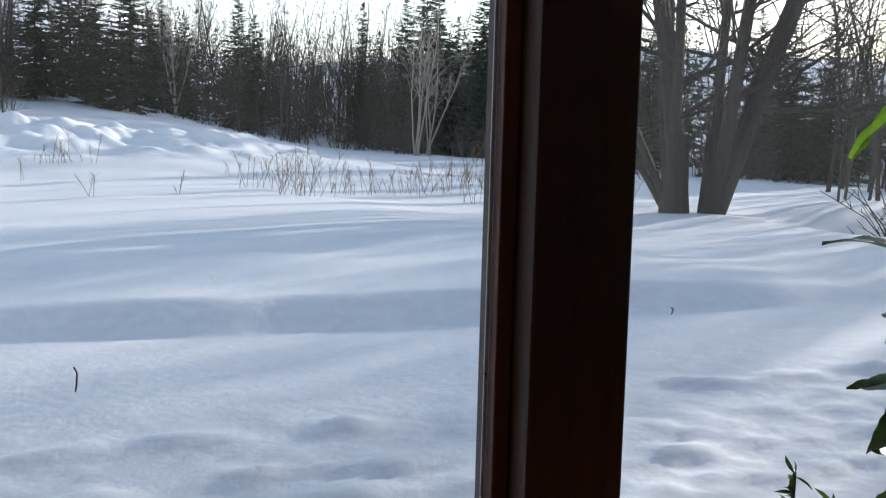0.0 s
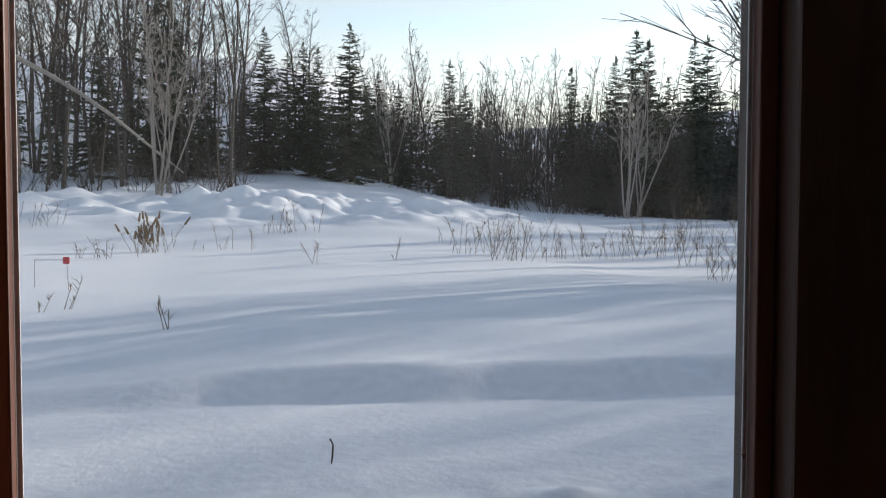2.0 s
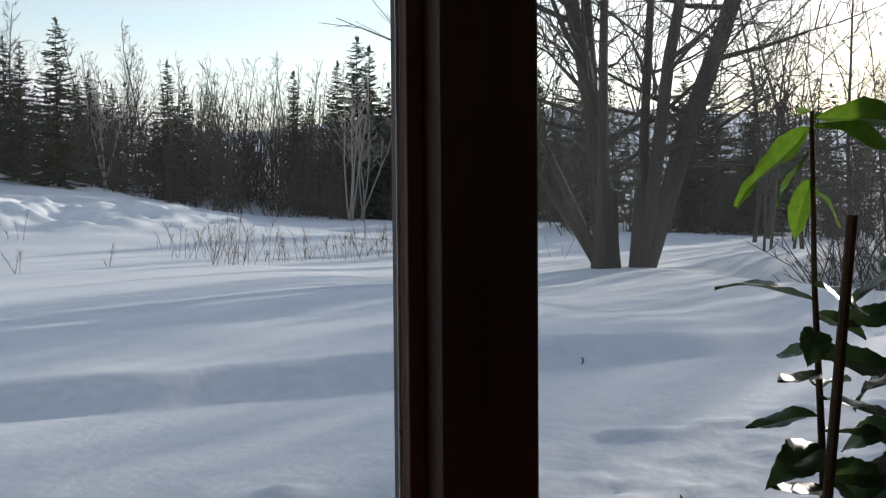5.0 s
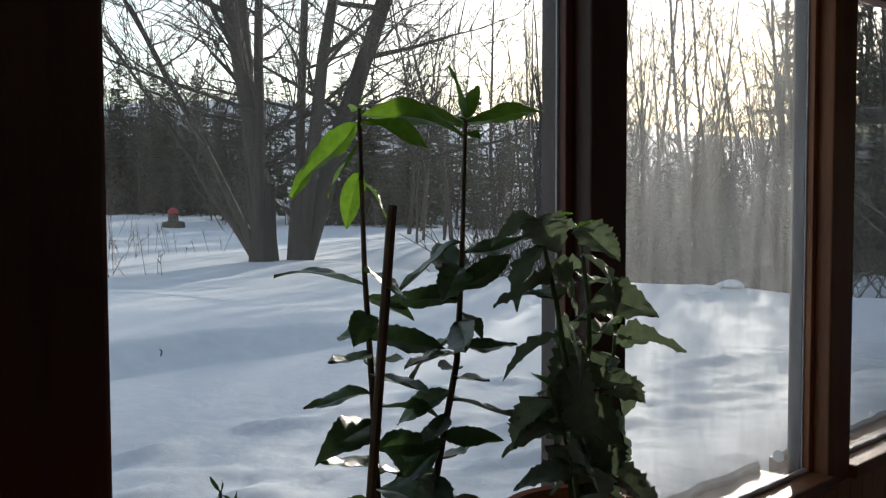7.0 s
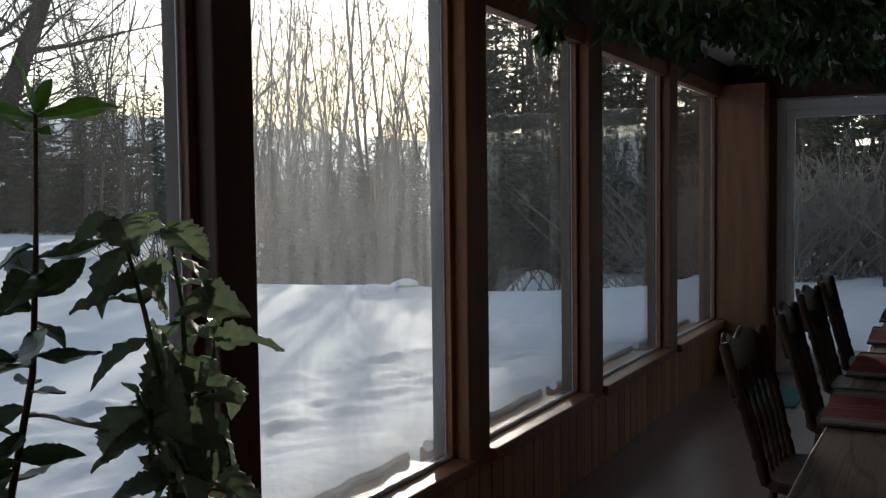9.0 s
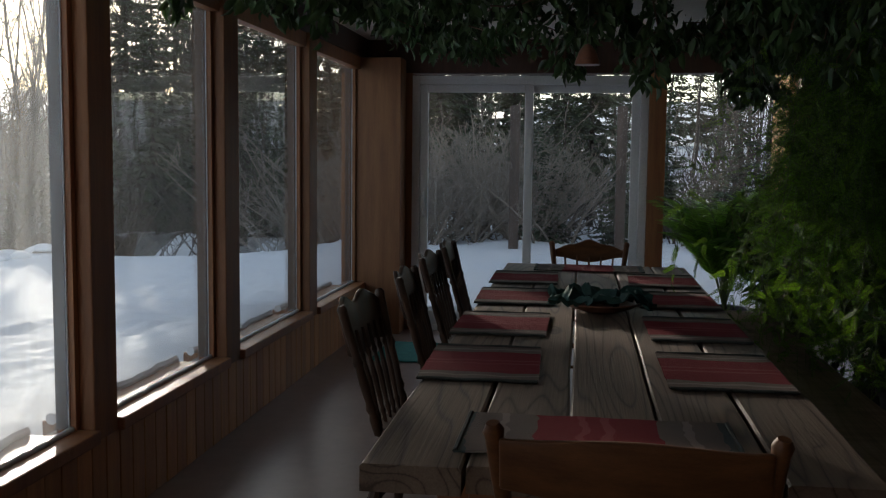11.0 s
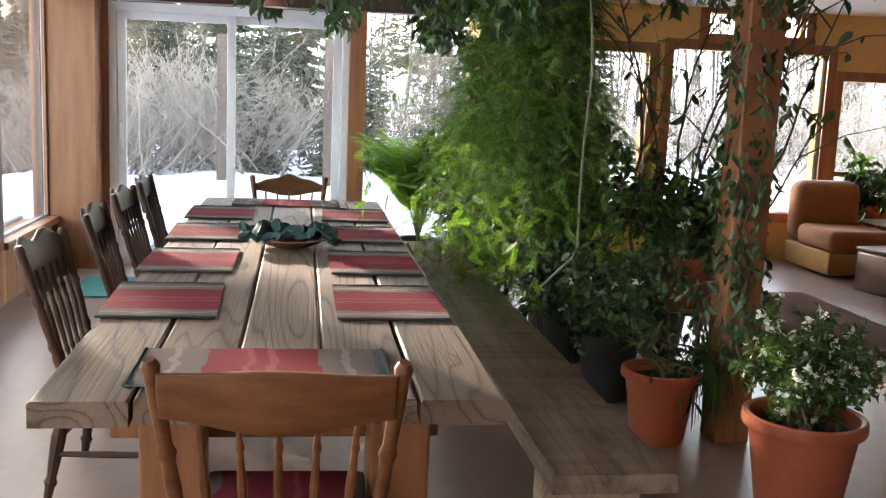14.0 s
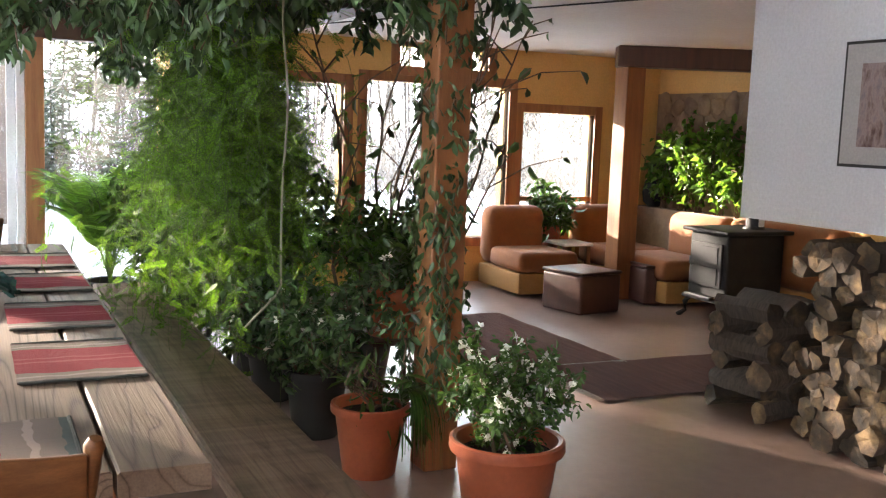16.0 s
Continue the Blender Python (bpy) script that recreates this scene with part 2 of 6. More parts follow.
M_BOWL = material("glazed bowl", [(0.20, 0.08, 0.05), (0.30, 0.13, 0.08)], 0.35, 5, bump=0.05)
M_TEAL = material("teal doormat", [(0.02, 0.15, 0.13), (0.04, 0.22, 0.19)], 0.95, 12, bump=0.5)
M_FRAME = material("black picture frame", [(0.02, 0.02, 0.02), (0.03, 0.03, 0.03)], 0.4, 5, bump=0)
M_MATT = material("grey picture mount", [(0.42, 0.40, 0.38), (0.46, 0.44, 0.42)], 0.8, 5, bump=0)
M_PRINT = material("muted print", [(0.10, 0.05, 0.04), (0.30, 0.22, 0.2), (0.16, 0.14, 0.15)], 0.5, 9, (2, 1, 1), 0)
M_STONE = material("brown stone wall", [(0.19, 0.12, 0.08), (0.34, 0.245, 0.16)], 0.9, 3, bump=0.8, fine=20)
M_ICE = material("frosty sill ice", [(0.62, 0.66, 0.70), (0.78, 0.80, 0.83)], 0.4, 9, bump=0.5)
M_METAL = material("grey metal", [(0.25, 0.25, 0.25), (0.35, 0.35, 0.35)], 0.4, 5, bump=0.05, metal=0.8)
M_GREYPOST = material("weathered grey post", [(0.06, 0.045, 0.038), (0.11, 0.082, 0.07)], 0.9, 3, (5, 5, 0.5), 0.3)
M_HEM = material("dark wool binding", [(0.03, 0.035, 0.03), (0.06, 0.065, 0.06)], 0.95, 30, bump=0.4)
M_ROOT = material("pale aerial root", [(0.19, 0.20, 0.14), (0.28, 0.29, 0.21)], 0.7, 12, bump=0.1)
M_RED = material("red paint", [(0.4, 0.03, 0.04), (0.5, 0.05, 0.06)], 0.5, 5, bump=0)


def mat_weave(name, lead, trail, teal=False):
    """Striped wool placemat: grey-green ends, red middle, pale ragged lines, striped along local y."""
    m = material(name, [(0.18, 0.04, 0.045), (0.27, 0.075, 0.08)], 0.95, 3, (1.2, 30, 1), 0.5, fine=110, vary=0.12, spec=0.12)
    n, l = m.node_tree.nodes, m.node_tree.links
    hsv = next(x for x in n if x.bl_idname == "ShaderNodeHueSaturation")
    src = hsv.inputs["Color"].links[0].from_socket
    tc, sep = n.new("ShaderNodeTexCoord"), n.new("ShaderNodeSeparateXYZ")
    l.new(tc.outputs["Object"], sep.inputs[0])
    no = n.new("ShaderNodeTexNoise")
    no.inputs["Scale"].default_value = 9
    l.new(tc.outputs["Object"], no.inputs["Vector"])
    ma = n.new("ShaderNodeMath")
    ma.operation = "MULTIPLY_ADD"
    ma.inputs[1].default_value = 0.05
    l.new(no.outputs[0], ma.inputs[0])
    l.new(sep.outputs[0], ma.inputs[2])
    rg = n.new("ShaderNodeMapRange")
    rg.inputs["From Min"].default_value, rg.inputs["From Max"].default_value = -0.26 + 0.025, 0.26 + 0.025
    l.new(ma.outputs[0], rg.inputs[0])
    ramp = n.new("ShaderNodeValToRGB")
    ramp.color_ramp.interpolation = "CONSTANT"
    el = ramp.color_ramp.elements
    grey, dark, pale, red, pink = (0.13, 0.14, 0.12, 1), (0.04, 0.05, 0.045, 1), (0.24, 0.235, 0.21, 1), (0.185, 0.016, 0.026, 1), (0.25, 0.055, 0.066, 1)
    rim = (0.03, 0.10, 0.095, 1) if teal else dark
    el[0].position, el[0].color = 0.0, rim
    el[1].position, el[1].color = 0.965, rim
    for p, c in ((lead[0], grey), (lead[1], pale), (lead[2], grey), (lead[3], red), (0.44, pink), (0.48, red), (0.54, pink), (0.57, red), (trail[0], grey), (trail[1], pale), (trail[2], grey)):
        el.new(p).color = c
    l.new(rg.outputs[0], ramp.inputs[0])
    mix = n.new("ShaderNodeMix")
    mix.data_type = "RGBA"
    mix.inputs[0].default_value = 0.22
    l.new(ramp.outputs[0], mix.inputs[6])
    l.new(src, mix.inputs[7])
    l.new(mix.outputs[2], hsv.inputs["Color"])
    return m


M_MAT = mat_weave("striped placemat", (0.05, 0.11, 0.14, 0.20), (0.80, 0.86, 0.89))
M_ENDMAT = mat_weave("patterned end placemat", (0.05, 0.14, 0.17, 0.27), (0.73, 0.84, 0.87), teal=True)


def plank_material(name, colors, rings, rough, saw=0.0, line=0.22):
    """Weathered board: flat-sawn growth rings that close round knots, fibre along x, grey wear, and saw marks across."""
    m = material(name, colors, rough, 1.6, (0.3, 5, 5), 0.0, fine=55, vary=0.16)
    n, l = m.node_tree.nodes, m.node_tree.links
    ramp = next(x for x in n if x.bl_idname == "ShaderNodeValToRGB")
    mp = next(x for x in n if x.bl_idname == "ShaderNodeMapping")
    worn = ramp.inputs[0].links[0].from_socket
    bsdf = n["Principled BSDF"]

    def math_node(op, a, b=None, c=None):
        q = n.new("ShaderNodeMath")
        q.operation = op
        for i, v in enumerate((a, b, c)):
            if v is None:
                continue
            if isinstance(v, (int, float)):
                q.inputs[i].default_value = v
            else:
                l.new(v, q.inputs[i])
        return q.outputs[0]

    def stretched(scale, detail, sx, sy, kind="ShaderNodeTexNoise"):
        v = n.new("ShaderNodeMapping")
        v.inputs["Scale"].default_value = (sx, sy, sy)
        l.new(mp.outputs[0], v.inputs[0])
        t = n.new(kind)
        t.inputs["Scale"].default_value = scale
        if kind == "ShaderNodeTexNoise":
            t.inputs["Detail"].default_value = detail
        l.new(v.outputs[0], t.inputs["Vector"])
        return t.outputs[0]

    low = stretched(1.0, 1.0, 1.3, 1.0)
    knot = stretched(1.0, 0, 5.0, 0.8, "ShaderNodeTexVoronoi")
    near = math_node("SUBTRACT", 1.0, math_node("MINIMUM", math_node("MULTIPLY", knot, 5.0), 1.0))
    ring = math_node("PINGPONG", math_node("MULTIPLY_ADD", low, rings, math_node("MULTIPLY", near, 2.5)), 1.0)
    fibre = stretched(9.0, 3.0, 1.0, 4.0)
    g = math_node("MULTIPLY_ADD", math_node("POWER", ring, 5.0), -line, math_node("MULTIPLY_ADD", worn, 0.55, 0.14))
    g = math_node("MULTIPLY_ADD", fibre, 0.24, g)
    g = math_node("SUBTRACT", g, math_node("MULTIPLY", math_node("POWER", near, 2.0), 0.35))
    if saw:
        g = math_node("MULTIPLY_ADD", stretched(1.0, 2.0, 60.0, 0.25), saw, math_node("SUBTRACT", g, saw * 0.5))
    l.new(g, ramp.inputs[0])
    b = n.new("ShaderNodeBump")
    b.inputs["Strength"].default_value, b.inputs["Distance"].default_value = 0.3, 0.005
    l.new(math_node("MULTIPLY_ADD", fibre, 0.6, g), b.inputs["Height"])
    l.new(b.outputs[0], bsdf.inputs["Normal"])
    return m


M_TABLE = plank_material("weathered plank", [(0.055, 0.033, 0.021), (0.148, 0.102, 0.07), (0.22, 0.16, 0.114)], 38.0, 0.62)
M_BENCH = plank_material("worn bench plank", [(0.075, 0.05, 0.035), (0.20, 0.145, 0.105), (0.36, 0.28, 0.205)], 30.0, 0.6, 0.3, 0.1)

# ---- mesh helpers ----


def box(bm, x0, x1, y0, y1, z0, z1, bevel=0.0):
    vs = [bm.verts.new((x, y, z)) for z in (z0, z1) for x, y in ((x0, y0), (x1, y0), (x1, y1), (x0, y1))]
    fs = [(3, 2, 1, 0), (4, 5, 6, 7), (0, 1, 5, 4), (1, 2, 6, 5), (2, 3, 7, 6), (3, 0, 4, 7)]
    faces = [bm.faces.new([vs[i] for i in f]) for f in fs]
    if bevel:
        edges = list({e for f in faces for e in f.edges})
        bmesh.ops.bevel(bm, geom=edges, offset=bevel, segments=2, affect="EDGES", profile=0.5)
    return vs


def tube(bm, pts, radii, sides=8, cap=True):
    """A round bar along points with a radius at each."""
    pts = [Vector(p) for p in pts]
    rings, up = [], Vector((0.13, 0.21, 0.97))
    for i, p in enumerate(pts):
        d = (pts[min(i + 1, len(pts) - 1)] - pts[max(i - 1, 0)]).normalized()
        ref = up if abs(d.dot(up)) < 0.9 else Vector((1, 0.1, 0))
        a = d.cross(ref).normalized()
        b = d.cross(a)
        rings.append([bm.verts.new(p + (a * math.cos(t) + b * math.sin(t)) * radii[i]) for t in (2 * math.pi * k / sides for k in range(sides))])
    for r, s in zip(rings, rings[1:]):
        for k in range(sides):
            bm.faces.new((r[k], r[(k + 1) % sides], s[(k + 1) % sides], s[k]))
    if cap:
        bm.faces.new(rings[0][::-1])
        bm.faces.new(rings[-1])


def lathe(bm, profile, sides=28):
    rings = [[bm.verts.new((r * math.cos(2 * math.pi * k / sides), r * math.sin(2 * math.pi * k / sides), z)) for k in range(sides)] for r, z in profile]
    for r, s in zip(rings, rings[1:]):
        for k in range(sides):
            bm.faces.new((r[k], r[(k + 1) % sides], s[(k + 1) % sides], s[k]))
    bm.faces.new(rings[0][::-1])
    bm.faces.new(rings[-1])


def mesh_of(bm, name, mat, smooth=False):
    bmesh.ops.recalc_face_normals(bm, faces=bm.faces[:])
    me = bpy.data.meshes.new(name)
    bm.to_mesh(me)
    bm.free()
    me.materials.append(mat)
    if smooth:
        me.shade_smooth()
        me.set_sharp_from_angle(angle=radians(40))
    return me


def part(name, bm, mat, parent=None, label="", smooth=False):
    ob = new(name, mesh_of(bm, name, mat, smooth) if isinstance(bm, bmesh.types.BMesh) else bm)
    if parent is not None:
        ob.parent = parent
    return tagged(ob, label)


def thing(name, label, category, m=None, group="", kind=""):
    ob = new(name)
    ob.empty_display_size = 0.1
    if m is not None:
        ob.matrix_basis = m
    return tagged(ob, label, category, group, kind)


def solid(name, label, category, mat, *boxes, kind="structure", bevel=0.0):
    bm = bmesh.new()
    for b in boxes:
        box(bm, *b, bevel=bevel)
    return tagged(part(name, bm, mat), label, category, "", kind)


def array_mesh(name, verts, faces, mat):
    me = bpy.data.meshes.new(name)
    me.from_pydata(verts, [], faces)
    me.materials.append(mat)
    return me


def unit(v):
    return v / np.maximum(np.linalg.norm(v, axis=1, keepdims=True), 1e-9)


def leaves_data(P, D, U, L, W, fold=0.12):
    """Pointed, folded leaves from base points, directions, ups, lengths and widths."""
    D = unit(D)
    S = unit(np.cross(D, U))
    N = np.cross(S, D)
    L, W = L[:, None], W[:, None]
    V = np.stack([P, P + D * L * 0.42 + S * W / 2 + N * fold * L, P + D * L, P + D * L * 0.42 - S * W / 2 + N * fold * L], 1)
    k = np.arange(len(P))[:, None] * 4
    F = np.concatenate([k + [0, 1, 2], k + [0, 2, 3]])
    return V.reshape(-1, 3), F


def blades_data(P, D, U, L, W, fold=0.12):
    """Rounder leaves of six faces each: folded at the midrib, their tips bent down."""
    D = unit(D)
    S = unit(np.cross(D, U))
    N = np.cross(S, D)
    L, W = L[:, None], W[:, None]
    rib1, rib2 = P + D * L * 0.30, P + D * L * 0.66 - N * L * 0.02
    tip = P + D * L * 0.98 - N * L * 0.12
    V = np.stack([P, rib1 + S * W * 0.46 + N * fold * W, rib1, rib1 - S * W * 0.46 + N * fold * W, rib2 + S * W * 0.40 + N * fold * W, rib2, rib2 - S * W * 0.40 + N * fold * W, tip], 1)
    k = np.arange(len(P))[:, None] * 8
    tri = np.concatenate([k + f for f in ([0, 1, 2], [0, 2, 3], [4, 7, 5], [5, 7, 6])])
    quad = np.concatenate([k + f for f in ([1, 4, 5, 2], [2, 5, 6, 3])])
    return V.reshape(-1, 3), tri.tolist() + quad.tolist()


def blades_mesh(name, P, D, U, L, W, mat, fold=0.3):
    V, F = blades_data(P, D, U, L, W, fold)
    me = array_mesh(name, V.tolist(), F, mat)
    me.shade_smooth()
    return me


def leaves_mesh(name, P, D, U, L, W, mat, fold=0.12):
    V, F = leaves_data(P, D, U, L, W, fold)
    return array_mesh(name, V.tolist(), F.tolist(), mat)


def sticks_data(A, B, RA, RB, sides=3):
    """Tapered bars from points A to B."""
    D = unit(B - A)
    ref = np.where(np.abs(D[:, 2:3]) < 0.9, [[0, 0, 1.0]], [[1.0, 0, 0]])
    X = unit(np.cross(D, ref))
    Y = np.cross(D, X)
    V = []
    for C, R in ((A, RA), (B, RB)):
        for k in range(sides):
            t = 2 * math.pi * k / sides
            V.append(C + (X * math.cos(t) + Y * math.sin(t)) * R[:, None])
    V = np.stack(V, 1)
    k = np.arange(len(A))[:, None] * 2 * sides
    F = np.concatenate([k + [j, (j + 1) % sides, sides + (j + 1) % sides, sides + j] for j in range(sides)])
    return V.reshape(-1, 3), F

# ---- large structure ----
SILL, HEAD, CEIL, WALL, GLASS = 0.41, 2.11, 2.33, 2.19, 2.275
END, LIVING, LOUNGE = 8.56, 9.4, -6.4
solid("floor", "glossy pinkish-brown painted concrete floor", "floor", M_FLOOR, (-3.2, LIVING, LOUNGE, 2.36, -0.2, 0.0))
solid("ceiling", "pale board ceiling with a thin seam", "ceiling", M_CEIL, (-3.35, LIVING + 0.2, LOUNGE - 0.15, 2.5, CEIL, CEIL + 0.15))
seam = bmesh.new()
tube(seam, [(1.2, -4.9, CEIL - 0.004), (9.35, -1.9, CEIL - 0.004)], [0.007, 0.007], 6)
tagged(part("ceiling_cable", seam, M_BLACKPOT), "thin dark cable stapled along the ceiling", "cable", kind="structure")

# Window wall: posts, panelling under the sills, header above.
POSTS = [(-1.45, -1.28), (-0.10, 0.095), (1.155, 1.327), (2.57, 2.72), (3.93, 4.11), (5.27, 5.47), (6.78, 6.96), (8.32, 8.56)]
solid("wall_window_lower", "low outer wall below the long row of windows", "wall", M_POST, (-3.2, END, 2.235, 2.42, -0.2, SILL - 0.05))
solid("wall_window_upper", "timber header above the windows", "wall", M_POST, (-3.2, END, WALL + 0.005, 2.42, HEAD + 0.06, CEIL))
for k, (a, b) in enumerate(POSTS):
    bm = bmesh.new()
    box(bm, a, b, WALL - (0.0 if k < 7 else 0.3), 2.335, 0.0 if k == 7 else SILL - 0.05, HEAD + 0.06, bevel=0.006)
    # Light is in the colour: near posts backlit dark, post 1 sunlit, far ones lit.
    tagged(part("window_post", bm, M_TRIM if k == 1 else M_POSTLIT if k > 3 else M_POST), "square timber post between tall panes, toned lit or shaded by place", "post", "posts of the window wall", "structure")
BOARD = bmesh.new()
box(BOARD, -0.052, 0.052, -0.012, 0.012, 0, SILL - 0.055, bevel=0.004)
BOARD = mesh_of(BOARD, "board", M_PANEL)
panelling = thing("panelling", "vertical tongue-and-groove pine boards under the windows", "panelling", kind="structure")
x = -1.4
while x < END - 0.25:
    ob = part("board", BOARD, None, panelling)
    ob.location = (x, 2.222 + random.uniform(-0.0015, 0.0015), 0)
    x += 0.108
for k in range(1, 7):
    a, b = POSTS[k][1], POSTS[k + 1][0]
    win = thing(f"window_{k}", "tall fixed window pane in a red-brown wooden frame", "window", kind="structure", group="windows of the long wall")
    bm = bmesh.new()
    box(bm, a + 0.002, b - 0.002, GLASS - 0.003, GLASS + 0.003, SILL + 0.02, HEAD - 0.01)
    pane = part("pane", bm, M_DUSTY if k == 3 else M_SMEARED if k in (2, 4) else M_GLASS, win, "slightly dusty clear glass")
    pane.visible_shadow = False
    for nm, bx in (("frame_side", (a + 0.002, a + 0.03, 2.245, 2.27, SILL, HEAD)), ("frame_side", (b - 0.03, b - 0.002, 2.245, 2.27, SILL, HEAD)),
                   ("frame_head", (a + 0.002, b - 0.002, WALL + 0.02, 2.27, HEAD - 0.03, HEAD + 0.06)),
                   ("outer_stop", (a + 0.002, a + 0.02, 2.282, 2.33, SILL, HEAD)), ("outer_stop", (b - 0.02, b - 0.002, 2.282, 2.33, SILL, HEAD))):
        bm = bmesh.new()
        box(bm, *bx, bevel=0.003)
        # Backlit shade of the first two frames is put into their trim colour.
        part(nm, bm, M_STOP if nm == "outer_stop" else M_TRIMSHADE if k < 3 else M_TRIM, win)
    for bx in ((a + 0.031, a + 0.037, 2.268, 2.2715, SILL, HEAD - 0.03), (b - 0.037, b - 0.031, 2.268, 2.2715, SILL, HEAD - 0.03)):
        bm = bmesh.new()
        box(bm, *bx)
        part("gasket", bm, M_VINYL, win, "pale glazing strip")
    bm = bmesh.new()
    box(bm, a + 0.001, b - 0.001, WALL - 0.025, 2.27, SILL - 0.05, SILL, bevel=0.006)
    part("sill", bm, M_TRIM, win, "wooden window sill with a rounded nose")
    bm = bmesh.new()
    box(bm, a + 0.002, b - 0.002, 2.285, 2.50, SILL - 0.09, SILL - 0.03, bevel=0.004)
    part("outer_sill", bm, M_LEG, win, "pale outer sill board")
    bm = bmesh.new()
    npt = 40
    pts = [(a + 0.02 + (b - a - 0.04) * i / npt, 2.262 + 0.006 * noise.noise((i * 0.35, k, 0)), SILL + 0.006) for i in range(npt + 1)]
    tube(bm, pts, [0.010 + 0.007 * abs(noise.noise((i * 0.3, k, 3))) for i in range(npt + 1)], 8)
    part("frost", bm, M_ICE, win, "line of white frost along the glass", smooth=True)
    bm = bmesh.new()
    pts = [(a + (b - a) * i / npt, 2.46 + 0.02 * noise.noise((i * 0.2, k, 7)), SILL - 0.02) for i in range(npt + 1)]
    tube(bm, pts, [0.024 + 0.007 * noise.noise((i * 0.2, k, 9)) for i in range(npt + 1)], 8)
    part("sill_snow", bm, M_SNOW, win, "strip of snow on the outer sill", smooth=True)

# End wall of the sunroom with the sliding door and fixed lights.
solid("wall_end_upper", "timber header above the sliding door", "wall", M_POST, (END, END + 0.2, -1.25, 2.42, 2.07, CEIL))
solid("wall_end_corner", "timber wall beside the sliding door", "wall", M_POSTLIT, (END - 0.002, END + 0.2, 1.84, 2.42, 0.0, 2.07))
solid("wall_end_lower", "low wall under the fixed pane", "wall", M_POST, (END, END + 0.2, -1.25, -0.16, 0.0, 0.22))
solid("end_post", "square timber post beside the sliding door", "post", M_TRIM, (END - 0.05, END + 0.2, -0.15, -0.02, 0.0, 2.07), bevel=0.005)
door = thing("door_1", "white-framed sliding glass door with two panels", "door", kind="structure")
for nm, bx in (("jamb", (END, END + 0.12, 1.78, 1.84, 0, 2.05)), ("jamb", (END, END + 0.12, -0.018, 0.04, 0, 2.05)), ("head", (END, END + 0.12, 0.041, 1.779, 1.98, 2.05)),
               ("threshold", (END, END + 0.12, 0.041, 1.779, 0.0, 0.05))):
    bm = bmesh.new()
    box(bm, *bx, bevel=0.004)
    part(nm, bm, M_VINYL, door)
for y0, y1, dx in ((0.875, 1.778, 0.02), (0.042, 0.945, 0.07)):
    panel = thing("door_panel", "", "")
    panel.parent = door
    for bx in ((END + dx, END + dx + 0.04, y0, y0 + 0.065, 0.052, 1.978), (END + dx, END + dx + 0.04, y1 - 0.065, y1, 0.052, 1.978),
               (END + dx, END + dx + 0.04, y0 + 0.066, y1 - 0.066, 0.052, 0.16), (END + dx, END + dx + 0.04, y0 + 0.066, y1 - 0.066, 1.92, 1.978)):
        bm = bmesh.new()
        box(bm, *bx, bevel=0.004)
        part("rail", bm, M_VINYL, panel)
    bm = bmesh.new()
    box(bm, END + dx + 0.017, END + dx + 0.022, y0 + 0.06, y1 - 0.06, 0.15, 1.93)
    part("pane", bm, M_GLASS, panel).visible_shadow = False
bm = bmesh.new()
tube(bm, [(END + 0.02, 1.745, 0.92), (END - 0.03, 1.745, 0.94), (END - 0.03, 1.745, 1.12), (END + 0.02, 1.745, 1.14)], [0.011] * 4, 8)
part("door_handle", bm, M_VINYL, door, "white pull handle", smooth=True)


def wall_window(index, x, y0, y1, z0, z1, label, cross=None):
    """A window in a wall that faces -x: trim, pane and, where given, a cross rail at that height."""
    win = thing(f"window_{index}", label, "window", kind="structure")
    t = 0.09
    rails = [(x - 0.02, x + 0.1, y0 - t, y0, z0 - t, z1 + t), (x - 0.02, x + 0.1, y1, y1 + t, z0 - t, z1 + t),
             (x - 0.018, x + 0.1, y0, y1, z1, z1 + t), (x - 0.03, x + 0.1, y0, y1, z0 - t, z0)]
    if cross:
        rails.append((x - 0.01, x + 0.06, y0, y1, cross - 0.025, cross + 0.025))
    for bx in rails:
        bm = bmesh.new()
        box(bm, *bx, bevel=0.005)
        part("trim_board", bm, M_TRIM, win)
    bm = bmesh.new()
    box(bm, x + 0.05, x + 0.055, y0, y1, z0, z1)
    part("pane", bm, M_GLASS, win).visible_shadow = False


bm = bmesh.new()
box(bm, END + 0.05, END + 0.055, -1.15, -0.15, 0.22, 2.07)
w = tagged(part("window_end", bm, M_GLASS), "tall fixed pane beside the sliding door", "window", "", "structure")
w.visible_shadow = False
solid("window_end_jamb", "timber jamb", "post", M_TRIM, (END, END + 0.2, -1.25, -1.15, 0.22, 2.07))
solid("wall_return", "short return wall behind the plants", "wall", M_OCHRE, (END + 0.2, LIVING, -1.25, -1.1, 0, CEIL))
# Living-room wall: openings for three windows and a transom.
OPEN = [(-2.80, -1.55, 0.45, 1.90), (-4.55, -3.03, 0.45, 1.95), (-5.58, -4.72, 0.50, 1.72)]
TRANSOM = (-4.30, -3.35, 2.10, 2.29)
boxes, y = [], LOUNGE
